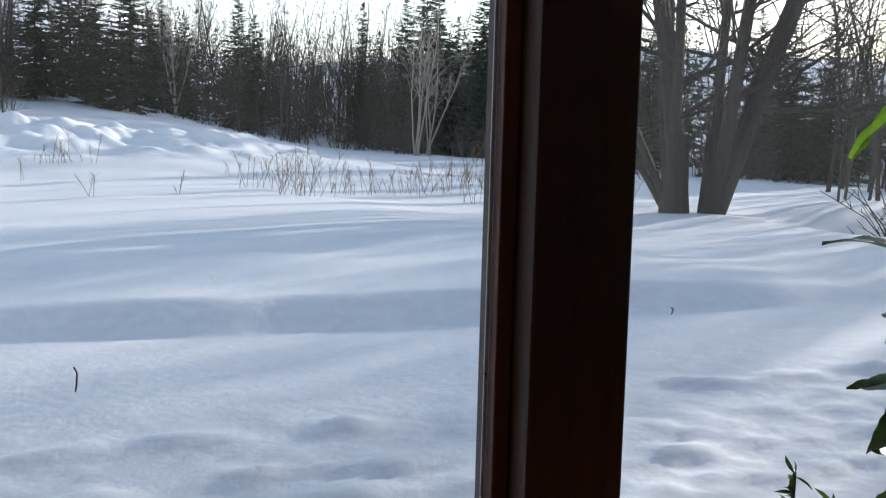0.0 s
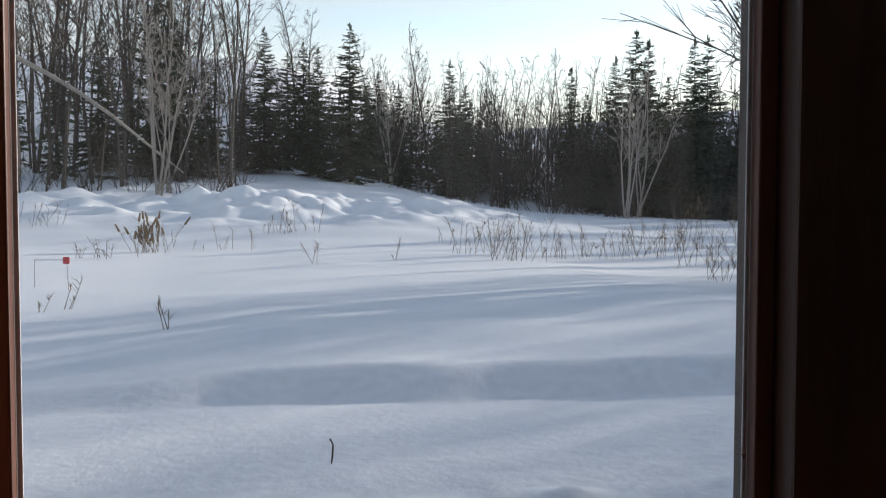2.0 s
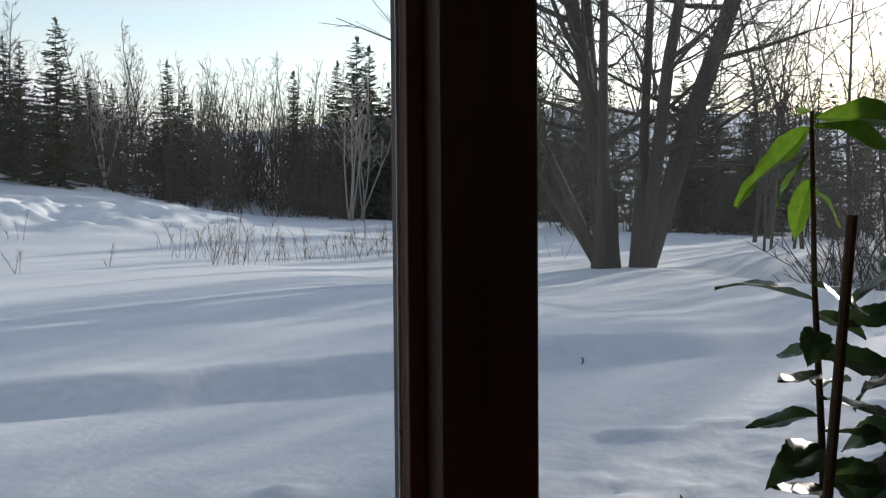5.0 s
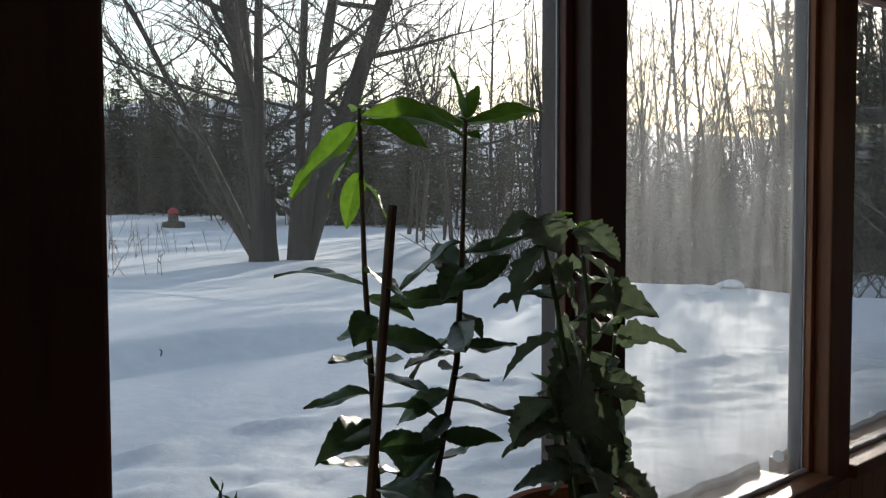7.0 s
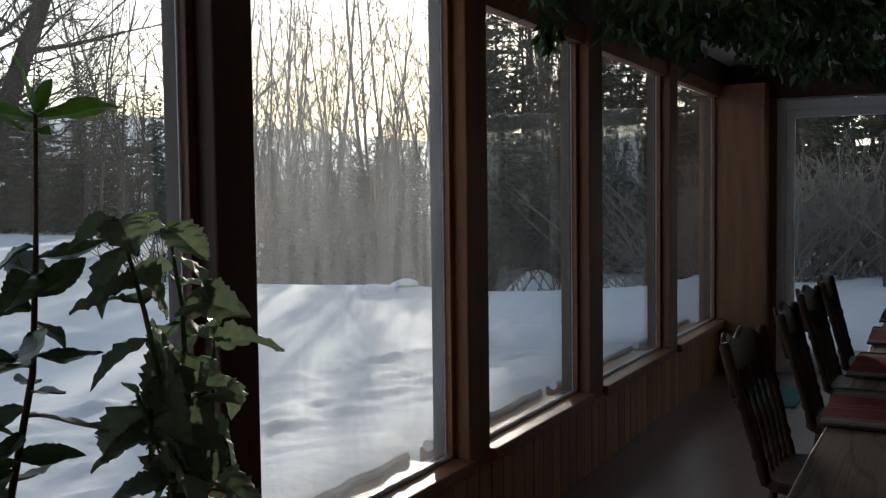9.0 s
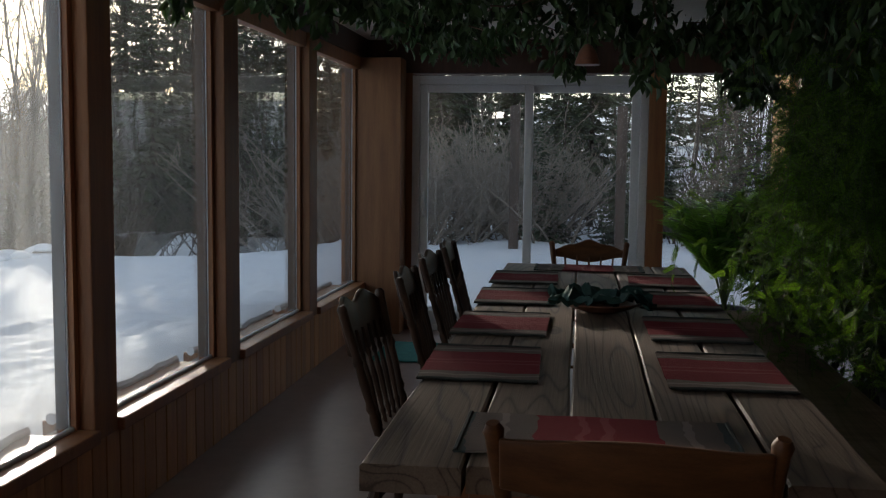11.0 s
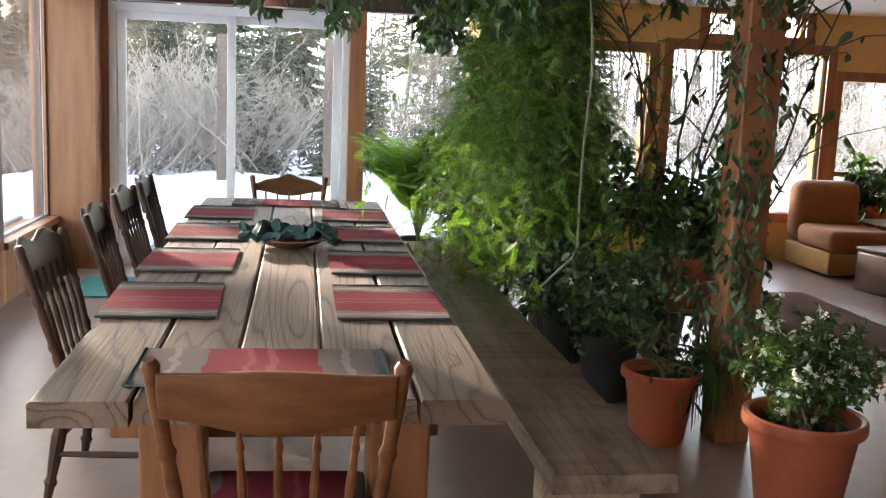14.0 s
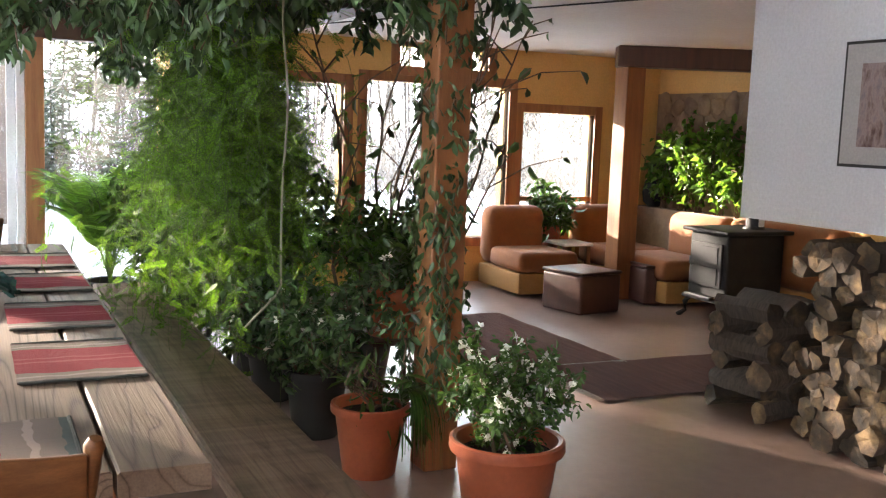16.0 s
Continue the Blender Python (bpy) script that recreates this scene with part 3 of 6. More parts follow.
for a, b, z0, z1 in sorted(OPEN):
    boxes.append((LIVING, LIVING + 0.2, y, a, 0, CEIL))
    boxes.append((LIVING, LIVING + 0.2, a, b, 0, z0))
    if a < -4 < b:
        boxes += [(LIVING, LIVING + 0.2, a, b, z1, TRANSOM[2]), (LIVING, LIVING + 0.2, a, TRANSOM[0], TRANSOM[2], CEIL), (LIVING, LIVING + 0.2, TRANSOM[1], b, TRANSOM[2], CEIL),
                  (LIVING, LIVING + 0.2, TRANSOM[0], TRANSOM[1], TRANSOM[3], CEIL)]
    else:
        boxes.append((LIVING, LIVING + 0.2, a, b, z1, CEIL))
    y = b
boxes.append((LIVING, LIVING + 0.2, y, -1.25, 0, CEIL))
solid("wall_living", "warm ochre plaster wall with wood-trimmed windows", "wall", M_OCHRE, *boxes)
for k, (a, b, z0, z1) in enumerate(OPEN):
    wall_window(10 + k, LIVING, a, b, z0, z1, "wood-trimmed window onto bright snow", 0.84 if k > 1 else None)
wall_window(13, LIVING, *TRANSOM, "small transom window under the ceiling")
# The lounge corner and the closing walls.
solid("wall_south", "ochre plaster wall behind the lounge and hearth", "wall", M_OCHRE, (-3.2, LIVING + 0.2, LOUNGE - 0.15, LOUNGE, 0, CEIL))
# Unseen west wall, added to close the room; dark so little light bounces back.
solid("wall_west", "unseen closing wall behind the dining end, dark to cut fill light", "wall", M_POST, (-3.35, -3.2, LOUNGE - 0.15, 2.42, 0, CEIL))
facing = thing("stone_facing", "rough brown fieldstone facing behind the lounge plants", "wall", kind="structure")
sr = random.Random(9)
STONES = []
for q in range(5):
    bm = bmesh.new()
    bmesh.ops.create_icosphere(bm, subdivisions=2, radius=0.11)
    for v in bm.verts:
        v.co = Vector((v.co.x * 1.15, v.co.y * 0.26, v.co.z * 0.85)) + 0.025 * noise.noise_vector(v.co * 9 + Vector((q * 3.0, 0, 0)))
    STONES.append(mesh_of(bm, "stone", M_STONE, True))
z, row = 0.86, 0
while z < 1.95:
    x = 7.55 + 0.1 * (row % 2)
    while x < LIVING - 0.1:
        ob = part("stone", STONES[sr.randrange(5)], None, facing)
        ob.matrix_basis = Matrix.Translation((x, LOUNGE + 0.012, z + sr.uniform(-0.02, 0.02))) @ Euler((0, sr.uniform(-1.5, 1.5), 0)).to_matrix().to_4x4() @ Matrix.Scale(sr.uniform(0.85, 1.15), 4)
        x += sr.uniform(0.19, 0.24)
    z += 0.165
    row += 1
bm = bmesh.new()
box(bm, 7.45, LIVING - 0.004, LOUNGE + 0.002, LOUNGE + 0.014, 0.78, 1.98)
part("mortar", bm, M_STONE, facing)
solid("lounge_post", "square orange timber post at the lounge", "post", M_LEG, (8.08, 8.28, -5.24, -5.04, 0, 2.14), bevel=0.01)
lb = bmesh.new()
vs = box(lb, -0.12, 1.25, -0.11, 0.11, 2.14, CEIL, bevel=0.012)
beam = tagged(part("lounge_beam", lb, M_POST), "dark timber beam over the lounge opening", "beam", "", "structure")
beam.matrix_basis = pose(8.18, -5.12, 0, 0, 0, -117)
solid("ceiling_beam", "dark timber beam carried by the vine post", "beam", M_POST, (-3.2, END + 0.02, -1.70, -1.50, 2.14, CEIL - 0.002), bevel=0.008)
solid("vine_post", "weathered square timber post twined with vines", "post", M_LEG, (4.37, 4.53, -1.61, -1.45, 0, 2.14), bevel=0.008)
# White chimney breast that stops above the woodpile.
solid("chimney_breast", "white plaster chimney breast ending above the firewood", "chimney breast", M_WHITE, (2.2, 4.89, -4.4, -3.6, 1.08, CEIL), bevel=0.006)
# Bits of dry plant stuck to the glass.
for x, z, h in ((0.525, 1.055, 0.034), (1.461, 1.108, 0.012), (1.12, 1.02, 0.01)):
    bm = bmesh.new()
    tube(bm, [(x - 0.003, 2.269, z + h / 2), (x + 0.001, 2.268, z + h / 4), (x, 2.269, z - h / 4), (x - 0.0015, 2.269, z - h / 2)], [0.0011, 0.0013, 0.0013, 0.0009], 6)
    tagged(part("dry_stem_bit", bm, M_STEM, None, smooth=True), "tiny dry stem stuck to the window glass", "debris", "debris on the glass")

# ---- dining table, mats, bowl, bench ----
table = thing("dining_table", "long rustic table of thick weathered planks on square timber legs", "table")
TX0, TX1 = 2.62, 6.72
for y0, y1, a, b in ((0.712, 0.925, 0.0, 0.0), (0.502, 0.706, 0.02, 0.03), (0.285, 0.496, 0.03, 0.0), (0.068, 0.278, 0.02, 0.02), (-0.14, 0.058, 0.01, 0.03)):
    bm = bmesh.new()
    n = 24
    rows = []
    for i in range(n + 1):
        x = TX0 + a + (TX1 - TX0 - a - b) * i / n
        j0, j1 = 0.004 * noise.noise((x * 1.7, y0 * 9, 1)), 0.004 * noise.noise((x * 1.7, y1 * 9, 2))
        dz = 0.002 * noise.noise((x * 2, y0 * 5, 4))
        rows.append([bm.verts.new(p) for p in ((x, y0 + j0, 0.70 + dz), (x, y1 + j1, 0.70 + dz), (x, y1 + j1, 0.754 + dz), (x, y1 + j1 - 0.006, 0.76 + dz), (x, y0 + j0 + 0.006, 0.76 + dz), (x, y0 + j0, 0.754 + dz))])
    for r, s in zip(rows, rows[1:]):
        for k in range(6):
            bm.faces.new((r[k], r[(k + 1) % 6], s[(k + 1) % 6], s[k]))
    bm.faces.new(rows[0][::-1])
    bm.faces.new(rows[-1])
    part("plank", bm, M_TABLE, table)
for x in (2.74, 6.42):
    for y in (0.56, 0.02):
        bm = bmesh.new()
        box(bm, x, x + 0.14, y, y + 0.15, 0, 0.699, bevel=0.008)
        part("leg", bm, M_LEG, table, "thick orange timber leg")
    bm = bmesh.new()
    box(bm, x + 0.145, x + 0.20, -0.02, 0.80, 0.58, 0.698, bevel=0.006)
    part("crosspiece", bm, M_LEG, table)
bm = bmesh.new()
box(bm, 2.95, 6.41, 0.36, 0.42, 0.58, 0.698, bevel=0.006)
part("rail", bm, M_LEG, table)


def placemat_mesh(seed):
    bm = bmesh.new()
    nx, ny = 16, 10
    for top in (1, 0):
        grid = [[bm.verts.new(((i / nx - 0.5) * 0.515, (j / ny - 0.5) * 0.35 + 0.003 * noise.noise((i * 0.5, seed, 0)), (0.004 if top else 0.0) + 0.0025 + 0.0025 * noise.noise((i * 0.4, j * 0.4, seed)))) for j in range(ny + 1)] for i in range(nx + 1)]
        for i in range(nx):
            for j in range(ny):
                bm.faces.new((grid[i][j], grid[i + 1][j], grid[i + 1][j + 1], grid[i][j + 1]))
        if top:
            upper = grid
    rim = lambda g: [g[i][0] for i in range(nx + 1)] + [g[nx][j] for j in range(1, ny + 1)] + [g[i][ny] for i in range(nx - 1, -1, -1)] + [g[0][j] for j in range(ny - 1, 0, -1)]
    ru, rl = rim(upper), rim(grid)
    for k in range(len(ru)):
        bm.faces.new((ru[k], ru[(k + 1) % len(ru)], rl[(k + 1) % len(ru)], rl[k]))
    return mesh_of(bm, "placemat", M_MAT, True)


MATS = [placemat_mesh(s) for s in range(4)]
bm = bmesh.new()
tube(bm, [(0, -0.172 + 0.344 * i / 12, 0.006 + 0.001 * math.sin(i)) for i in range(13)], [0.005] * 13, 6)
HEM = mesh_of(bm, "hem", M_HEM, True)


def mat_parts(ob, weave, end=False):
    if end:
        weave = weave.copy()
        weave.materials[0] = M_ENDMAT
    part("weave", weave, None, ob)
    for sx in (-0.256, 0.256):
        part("hem", HEM, None, ob, "dark bound edge").location = (sx, 0, 0)


k = 0
for x, side in [(x, s) for x in (3.67, 4.42, 5.2, 5.93) for s in (0, 1)]:
    ob = thing("placemat", "", "")
    mat_parts(ob, MATS[k % 4])
    ob.matrix_basis = pose(x, 0.77 if side == 0 else 0.052, 0.762, 0, 0, random.uniform(-1.5, 1.5) + 180 * (k % 3 == 0))
    tagged(ob, "striped red and grey woven wool placemat", "placemat", "placemats on the table")
    k += 1
for x in (2.88, 6.46):
    ob = thing("placemat", "", "")
    mat_parts(ob, MATS[k % 4], True)
    ob.matrix_basis = pose(x, 0.43, 0.763, 0, 0, 90) @ Matrix.Diagonal((1.2, 0.95, 1, 1))
    tagged(ob, "striped red and teal woven placemat at the table end", "placemat", "placemats on the table")
    k += 1
bowl = thing("bowl", "shallow brown glazed bowl holding a dark green cloth", "bowl", pose(4.82, 0.39, 0.763))
bm = bmesh.new()
lathe(bm, [(0.06, 0), (0.08, 0.004), (0.13, 0.02), (0.165, 0.040), (0.16, 0.044), (0.12, 0.024), (0.07, 0.011), (0.01, 0.010)], 32)
part("dish", bm, M_BOWL, bowl, smooth=True)
bm = bmesh.new()
n = 30
g = [[None] * (n + 1) for _ in range(n + 1)]
for i in range(n + 1):
    for j in range(n + 1):
        u, v = (i / n - 0.5) * 2, (j / n - 0.5) * 2
        r = math.hypot(u, v)
        z = 0.068 + 0.06 * noise.noise((u * 2.6, v * 2.6, 2)) + 0.04 * noise.noise((u * 6, v * 6, 5)) - 0.03 * max(0, r - 0.7)
        g[i][j] = bm.verts.new((u * 0.15 + 0.03 * noise.noise((u * 3, v * 3, 8)), v * 0.21 + 0.03 * noise.noise((u * 3, v * 3, 11)), max(z, 0.03)))
for i in range(n):
    for j in range(n):
        bm.faces.new((g[i][j], g[i + 1][j], g[i + 1][j + 1], g[i][j + 1]))
ob = tagged(part("cloth", bm, M_CLOTH, None, smooth=True), "crumpled dark green cloth heaped in a bowl", "cloth")
ob.matrix_basis = pose(4.82, 0.39, 0.763)

bench = thing("bench", "long low bench of worn dark planks", "bench")
for x0, x1 in ((2.93, 6.18), (6.184, 7.12)):
    bm = bmesh.new()
    rows = []
    for i in range(31):
        x = x0 + (x1 - x0) * i / 30
        e0, e1 = 0.006 * noise.noise((x * 1.3, 0, 5)), 0.006 * noise.noise((x * 1.6, 3, 5))
        dz = 0.002 * noise.noise((x * 3, 1, 2))
        rows.append([bm.verts.new(p) for p in ((x, -0.70 + e0, 0.395), (x, -0.345 + e1, 0.395), (x, -0.345 + e1, 0.442 + dz), (x, -0.354 + e1, 0.45 + dz), (x, -0.69 + e0, 0.45 + dz), (x, -0.70 + e0, 0.442 + dz))])
    for r, s in zip(rows, rows[1:]):
        for k in range(6):
            bm.faces.new((r[k], r[(k + 1) % 6], s[(k + 1) % 6], s[k]))
    bm.faces.new(rows[0][::-1])
    bm.faces.new(rows[-1])
    part("plank", bm, M_BENCH, bench)
for x in (3.15, 5.0, 6.8):
    bm = bmesh.new()
    box(bm, x, x + 0.09, -0.68, -0.37, 0, 0.394, bevel=0.006)
    part("leg", bm, M_BENCH, bench)

# ---- chairs ----


def spindle(bm, p, q, r, turned=True):
    p, q = Vector(p), Vector(q)
    prof = [(0, 0.75), (0.1, 0.9), (0.14, 1.25), (0.18, 0.85), (0.3, 1.1), (0.5, 1.35), (0.62, 1.0), (0.7, 0.8), (0.74, 1.2), (0.78, 0.8), (1, 0.7)] if turned else [(0, 0.8), (0.5, 1.1), (1, 0.7)]
    tube(bm, [p.lerp(q, t) for t, _ in prof], [r * s for _, s in prof], 8)


def chair(name, label, mat, m, crest, group, cushion=None, wide=0.42):
    """A pressed-back spindle chair that faces local +y, with its back at -y. crest: the shape of the top rail."""
    c = thing(name, label, "chair", m, group)
    bm = bmesh.new()
    n = 36
    ring = [(wide / 2 * 1.05 * math.copysign(abs(math.cos(t)) ** 0.55, math.cos(t)), 0.21 * math.copysign(abs(math.sin(t)) ** 0.6, math.sin(t))) for t in (2 * math.pi * k / n for k in range(n))]
    lev = [[bm.verts.new((x * s, y * s, z)) for x, y in ring] for s, z in ((0.94, 0.425), (1.0, 0.435), (1.0, 0.452), (0.96, 0.462), (0.6, 0.455))]
    for r, s in zip(lev, lev[1:]):
        for k in range(n):
            bm.faces.new((r[k], r[(k + 1) % n], s[(k + 1) % n], s[k]))
    bm.faces.new(lev[0][::-1])
    bm.faces.new(lev[-1])
    part("seat", bm, mat, c, smooth=True)
    h = wide / 2
    for sx in (-1, 1):
        for sy in (-1, 1):
            bm = bmesh.new()
            spindle(bm, (sx * (h + 0.02), sy * 0.215, 0), (sx * (h - 0.05), sy * 0.15, 0.43), 0.019)
            part("leg", bm, mat, c, smooth=True)
        bm = bmesh.new()
        prof = [(0, 1), (0.12, 1.1), (0.16, 0.8), (0.2, 1.2), (0.25, 0.85), (0.4, 1.0), (0.52, 0.85), (0.56, 1.2), (0.6, 0.85), (0.8, 1.0), (0.94, 1.0), (0.97, 1.15), (1.0, 0.7)]
        lo, hi = Vector((sx * (h - 0.03), -0.17, 0.445)), Vector((sx * (h + 0.025), -0.29, 0.895))
        tube(bm, [lo.lerp(hi, t) for t, _ in prof], [0.017 * s for _, s in prof], 10)
        part("back_post", bm, mat, c, smooth=True)
        bm = bmesh.new()
        spindle(bm, (sx * (h + 0.0), -0.20, 0.16), (sx * (h + 0.0), 0.20, 0.16), 0.012, False)
        part("stretcher", bm, mat, c, smooth=True)
    for y, z in ((0.19, 0.26), (0.195, 0.13), (-0.19, 0.20)):
        bm = bmesh.new()
        spindle(bm, (-h, y, z), (h, y, z), 0.012, False)
        part("stretcher", bm, mat, c, smooth=True)
    for k in range(5):
        f = (k - 2) / 2
        bm = bmesh.new()
        spindle(bm, (f * (h - 0.085), -0.175, 0.45), (f * (h - 0.06), -0.262, 0.80), 0.0085)
        part("spindle", bm, mat, c, smooth=True)
    bm = bmesh.new()
    n = 24
    rows = []
    for i in range(n + 1):
        f = i / n * 2 - 1
        x = f * (h + 0.012)
        y = -0.275 - 0.022 * (1 - f * f)
        if crest == "wavy":
            top = 0.875 + 0.028 * math.cos(f * math.pi * 1.0) + 0.007 * math.cos(f * 3 * math.pi)
            bot = 0.775 - 0.018 * math.cos(f * math.pi)
        elif crest == "ears":
            top = 0.875 + 0.034 * math.exp(-((abs(f) - 0.5) / 0.3) ** 2) - 0.012 * max(0, abs(f) - 0.85) / 0.15
            bot = 0.705 - 0.012 * math.cos(f * math.pi) + 0.02 * math.exp(-((abs(f) - 0.5) / 0.2) ** 2)
        else:
            top, bot = 0.878 + 0.006 * math.cos(f * math.pi), 0.764 - 0.014 * math.cos(f * math.pi)
        lean = lambda z: -(z - 0.82) * 0.25
        rows.append([bm.verts.new(p) for p in ((x, y + lean(bot), bot), (x, y + lean(top), top), (x, y - 0.02 + lean(top), top), (x, y - 0.02 + lean(bot), bot))])
    for r, s in zip(rows, rows[1:]):
        for k in range(4):
            bm.faces.new((r[k], r[(k + 1) % 4], s[(k + 1) % 4], s[k]))
    bm.faces.new(rows[0][::-1])
    bm.faces.new(rows[-1])
    bmesh.ops.recalc_face_normals(bm, faces=bm.faces[:])
    bmesh.ops.bevel(bm, geom=[e for e in bm.edges if e.calc_face_angle(0) > 0.9], offset=0.006, segments=2, affect="EDGES", profile=0.5)
    part("crest_rail", bm, mat, c, smooth=True)
    if cushion:
        bm = bmesh.new()
        box(bm, -h + 0.03, h - 0.03, -0.14, 0.19, 0.466, 0.505, bevel=0.016)
        part("cushion", bm, cushion, c, "thin striped seat cushion", smooth=True)
    return c


chair("dining_chair", "honey-coloured spindle-back wooden chair at the table end", M_CHAIR, pose(2.62, 0.37, 0, 0, 0, -92) @ Matrix.Diagonal((1, 1, 1.045, 1)), "plain", "chairs round the table", M_MAT, 0.44)
first = chair("dining_chair", "dark pressed-back spindle chair facing the table", M_DARKCHAIR, pose(4.10, 0.97, 0, 0, 0, 176), "ears", "chairs round the table")
for x, y, r in ((4.96, 0.95, 182), (5.76, 0.97, 178), (6.42, 0.96, 181)):
    copy_thing(first, pose(x, y, 0, 0, 0, r))
chair("dining_chair", "light honey wooden chair with a wavy top rail", M_CHAIR, pose(6.92, 0.42, 0, 0, 0, 91) @ Matrix.Diagonal((1.04, 1, 0.96, 1)), "wavy", "chairs round the table")

# ---- floor things by the window ----
solid("doormat", "small teal doormat on the floor by the door", "doormat", M_TEAL, (7.25, 7.95, 1.52, 1.90, 0.002, 0.014), kind="", bevel=0.004)
vent = thing("floor_vent", "dark metal floor register by the window wall", "vent")
bm = bmesh.new()
box(bm, 3.50, 3.72, 1.77, 1.90, 0.001, 0.006)
part("frame", bm, M_IRON, vent)
for k in range(7):
    bm = bmesh.new()
    box(bm, 3.51, 3.71, 1.782 + k * 0.016, 1.790 + k * 0.016, 0.0065, 0.010)
    part("slat", bm, M_METAL, vent)

# ---- pots and plants ----


def pot(bmat, r, h, m, label, soil=True):
    """A tapered planter with a rolled rim."""
    t = thing("plant_pot", label, "plant pot", m)
    bm = bmesh.new()
    lathe(bm, [(r * 0.66, 0), (r * 0.70, 0.01), (r * 0.93, h * 0.86), (r * 0.94, h * 0.87), (r * 1.04, h * 0.875), (r * 1.06, h * 0.9), (r * 1.05, h * 0.985), (r * 1.0, h), (r * 0.93, h * 0.985), (r * 0.88, h * 0.86), (r * 0.85, h * 0.80)], 40)
    part("shell", bm, bmat, t, smooth=True)
    bm = bmesh.new()
    lathe(bm, [(r * 0.86, h * 0.80), (r * 0.875, h * 0.84), (r * 0.5, h * 0.86), (r * 0.1, h * 0.87)], 30)
    part("soil", bm, M_SOIL, t, smooth=True)
    return t


rng = np.random.default_rng(4)


def rand_dirs(n, up=0.0):
    v = rng.normal(size=(n, 3))
    v[:, 2] += up
    return unit(v)


def bush(name, label, m, stems, height, spread, leaves, size, mat, droop=0.2, base=0.0, width=0.45, flowers=0, stem_mat=None):
    """A potted plant: bent stems that fork, with leaves all along."""
    t = thing(name, label, "plant", m)
    A, B, RA, RB, P, D = [], [], [], [], [], []
    for s in range(stems):
        p = np.array([rng.normal() * 0.03, rng.normal() * 0.03, base])
        ang, lean = rng.uniform(0, 2 * math.pi), rng.uniform(0.2, 1.0) * spread
        h = height * rng.uniform(0.6, 1.0)
        steps = 7
        for i in range(steps):
            q = p + np.array([math.cos(ang) * lean / steps * (0.4 + i * 0.25), math.sin(ang) * lean / steps * (0.4 + i * 0.25), h / steps]) + rng.normal(size=3) * 0.018
            A.append(p), B.append(q), RA.append(0.007 * (1.2 - i / steps)), RB.append(0.007 * (1.05 - i / steps))
            for b in range(2):
                if i > 1:
                    e = q + (rand_dirs(1, 0.4)[0]) * spread * 0.35
                    A.append(q), B.append(e), RA.append(0.003), RB.append(0.0015)
                    for f in np.linspace(0.3, 1, 4):
                        P.append(q + (e - q) * f), D.append(e - q)
            P.append(q), D.append(q - p)
            p = q
    A, B = np.array(A), np.array(B)
    V, F = sticks_data(A, B, np.array(RA), np.array(RB), 4)
    stem = part("stem", array_mesh("stem", V.tolist(), F.tolist(), stem_mat or M_STEM), None, t)
    P, D = np.array(P), unit(np.array(D))
    pick = rng.integers(0, len(P), leaves)
    pos = P[pick] + rng.normal(size=(leaves, 3)) * size * 0.35
    d = unit(D[pick] * 0.5 + rand_dirs(leaves) + np.array([0, 0, -droop]))
    L = size * rng.uniform(0.6, 1.25, leaves)
    part("foliage", blades_mesh("foliage", pos, d, rand_dirs(leaves, 1.2), L, L * width, mat), None, stem)
    if flowers:
        pick = rng.integers(0, len(P), flowers)
        c = P[pick] + rand_dirs(flowers, 0.3) * size * 0.6
        pos = np.repeat(c, 5, 0)
        d = rand_dirs(flowers * 5)
        L = np.full(len(pos), 0.024)
        part("blossom", leaves_mesh("blossom", pos, d, rand_dirs(len(pos), 1), L, L * 0.8, M_FLOWER), None, stem, "small white blossoms, sun flecks on the shelf plants")
    return t


pot(M_TERRA, 0.205, 0.385, pose(3.64, -1.45, 0), "large terracotta planter on the floor")
bush("potted_shrub", "bushy green plant with small white flowers in a terracotta pot", pose(3.66, -1.43, 0.325), 22, 0.33, 0.20, 4600, 0.034, M_LEAF, 0.3, 0, 0.45, 230)
pot(M_TERRA, 0.165, 0.32, pose(4.45, -1.22, 0), "smaller terracotta planter on the floor")
bush("potted_plant", "sparse trailing plant in a terracotta pot", pose(4.45, -1.25, 0.26), 6, 0.16, 0.34, 130, 0.11, M_LEAF, 0.9, 0, 0.2)
pot(M_BLACKPOT, 0.16, 0.34, pose(5.05, -1.17, 0), "black plastic nursery pot on the floor")
bush("potted_shrub", "small-leaved glossy shrub in a black pot", pose(5.05, -1.17, 0.28), 16, 0.44, 0.36, 2600, 0.055, M_LEAFD, 0.2, 0, 0.5, 60)
trailer = thing("spider_plant", "trailing plant with long narrow drooping leaves", "plant", pose(4.38, -1.33, 0.33))
VS, FS = [], []
for k in range(110):
    a, reach, fall = rng.uniform(3.3, 5.9), rng.uniform(0.07, 0.22), rng.uniform(0.12, 0.31)
    w = rng.uniform(0.006, 0.011)
    side = np.array([-math.sin(a), math.cos(a), 0])
    for i in range(7):
        f = i / 6
        c = np.array([math.cos(a) * reach * (1 - (1 - f) ** 2), math.sin(a) * reach * (1 - (1 - f) ** 2), 0.16 * f * (1 - f) * 2.2 - fall * f * f + 0.01])
        VS += [c - side * w * (1 - f * 0.85), c + side * w * (1 - f * 0.85)]
        if i:
            j = len(VS) - 4
            FS.append((j, j + 1, j + 3, j + 2))
part("leaves", array_mesh("leaves", [tuple(v) for v in VS], FS, M_LEAF), None, trailer)
stand = thing("plant_stand", "simple dark wooden plant stand", "plant stand", pose(5.45, -1.72, 0))
bm = bmesh.new()
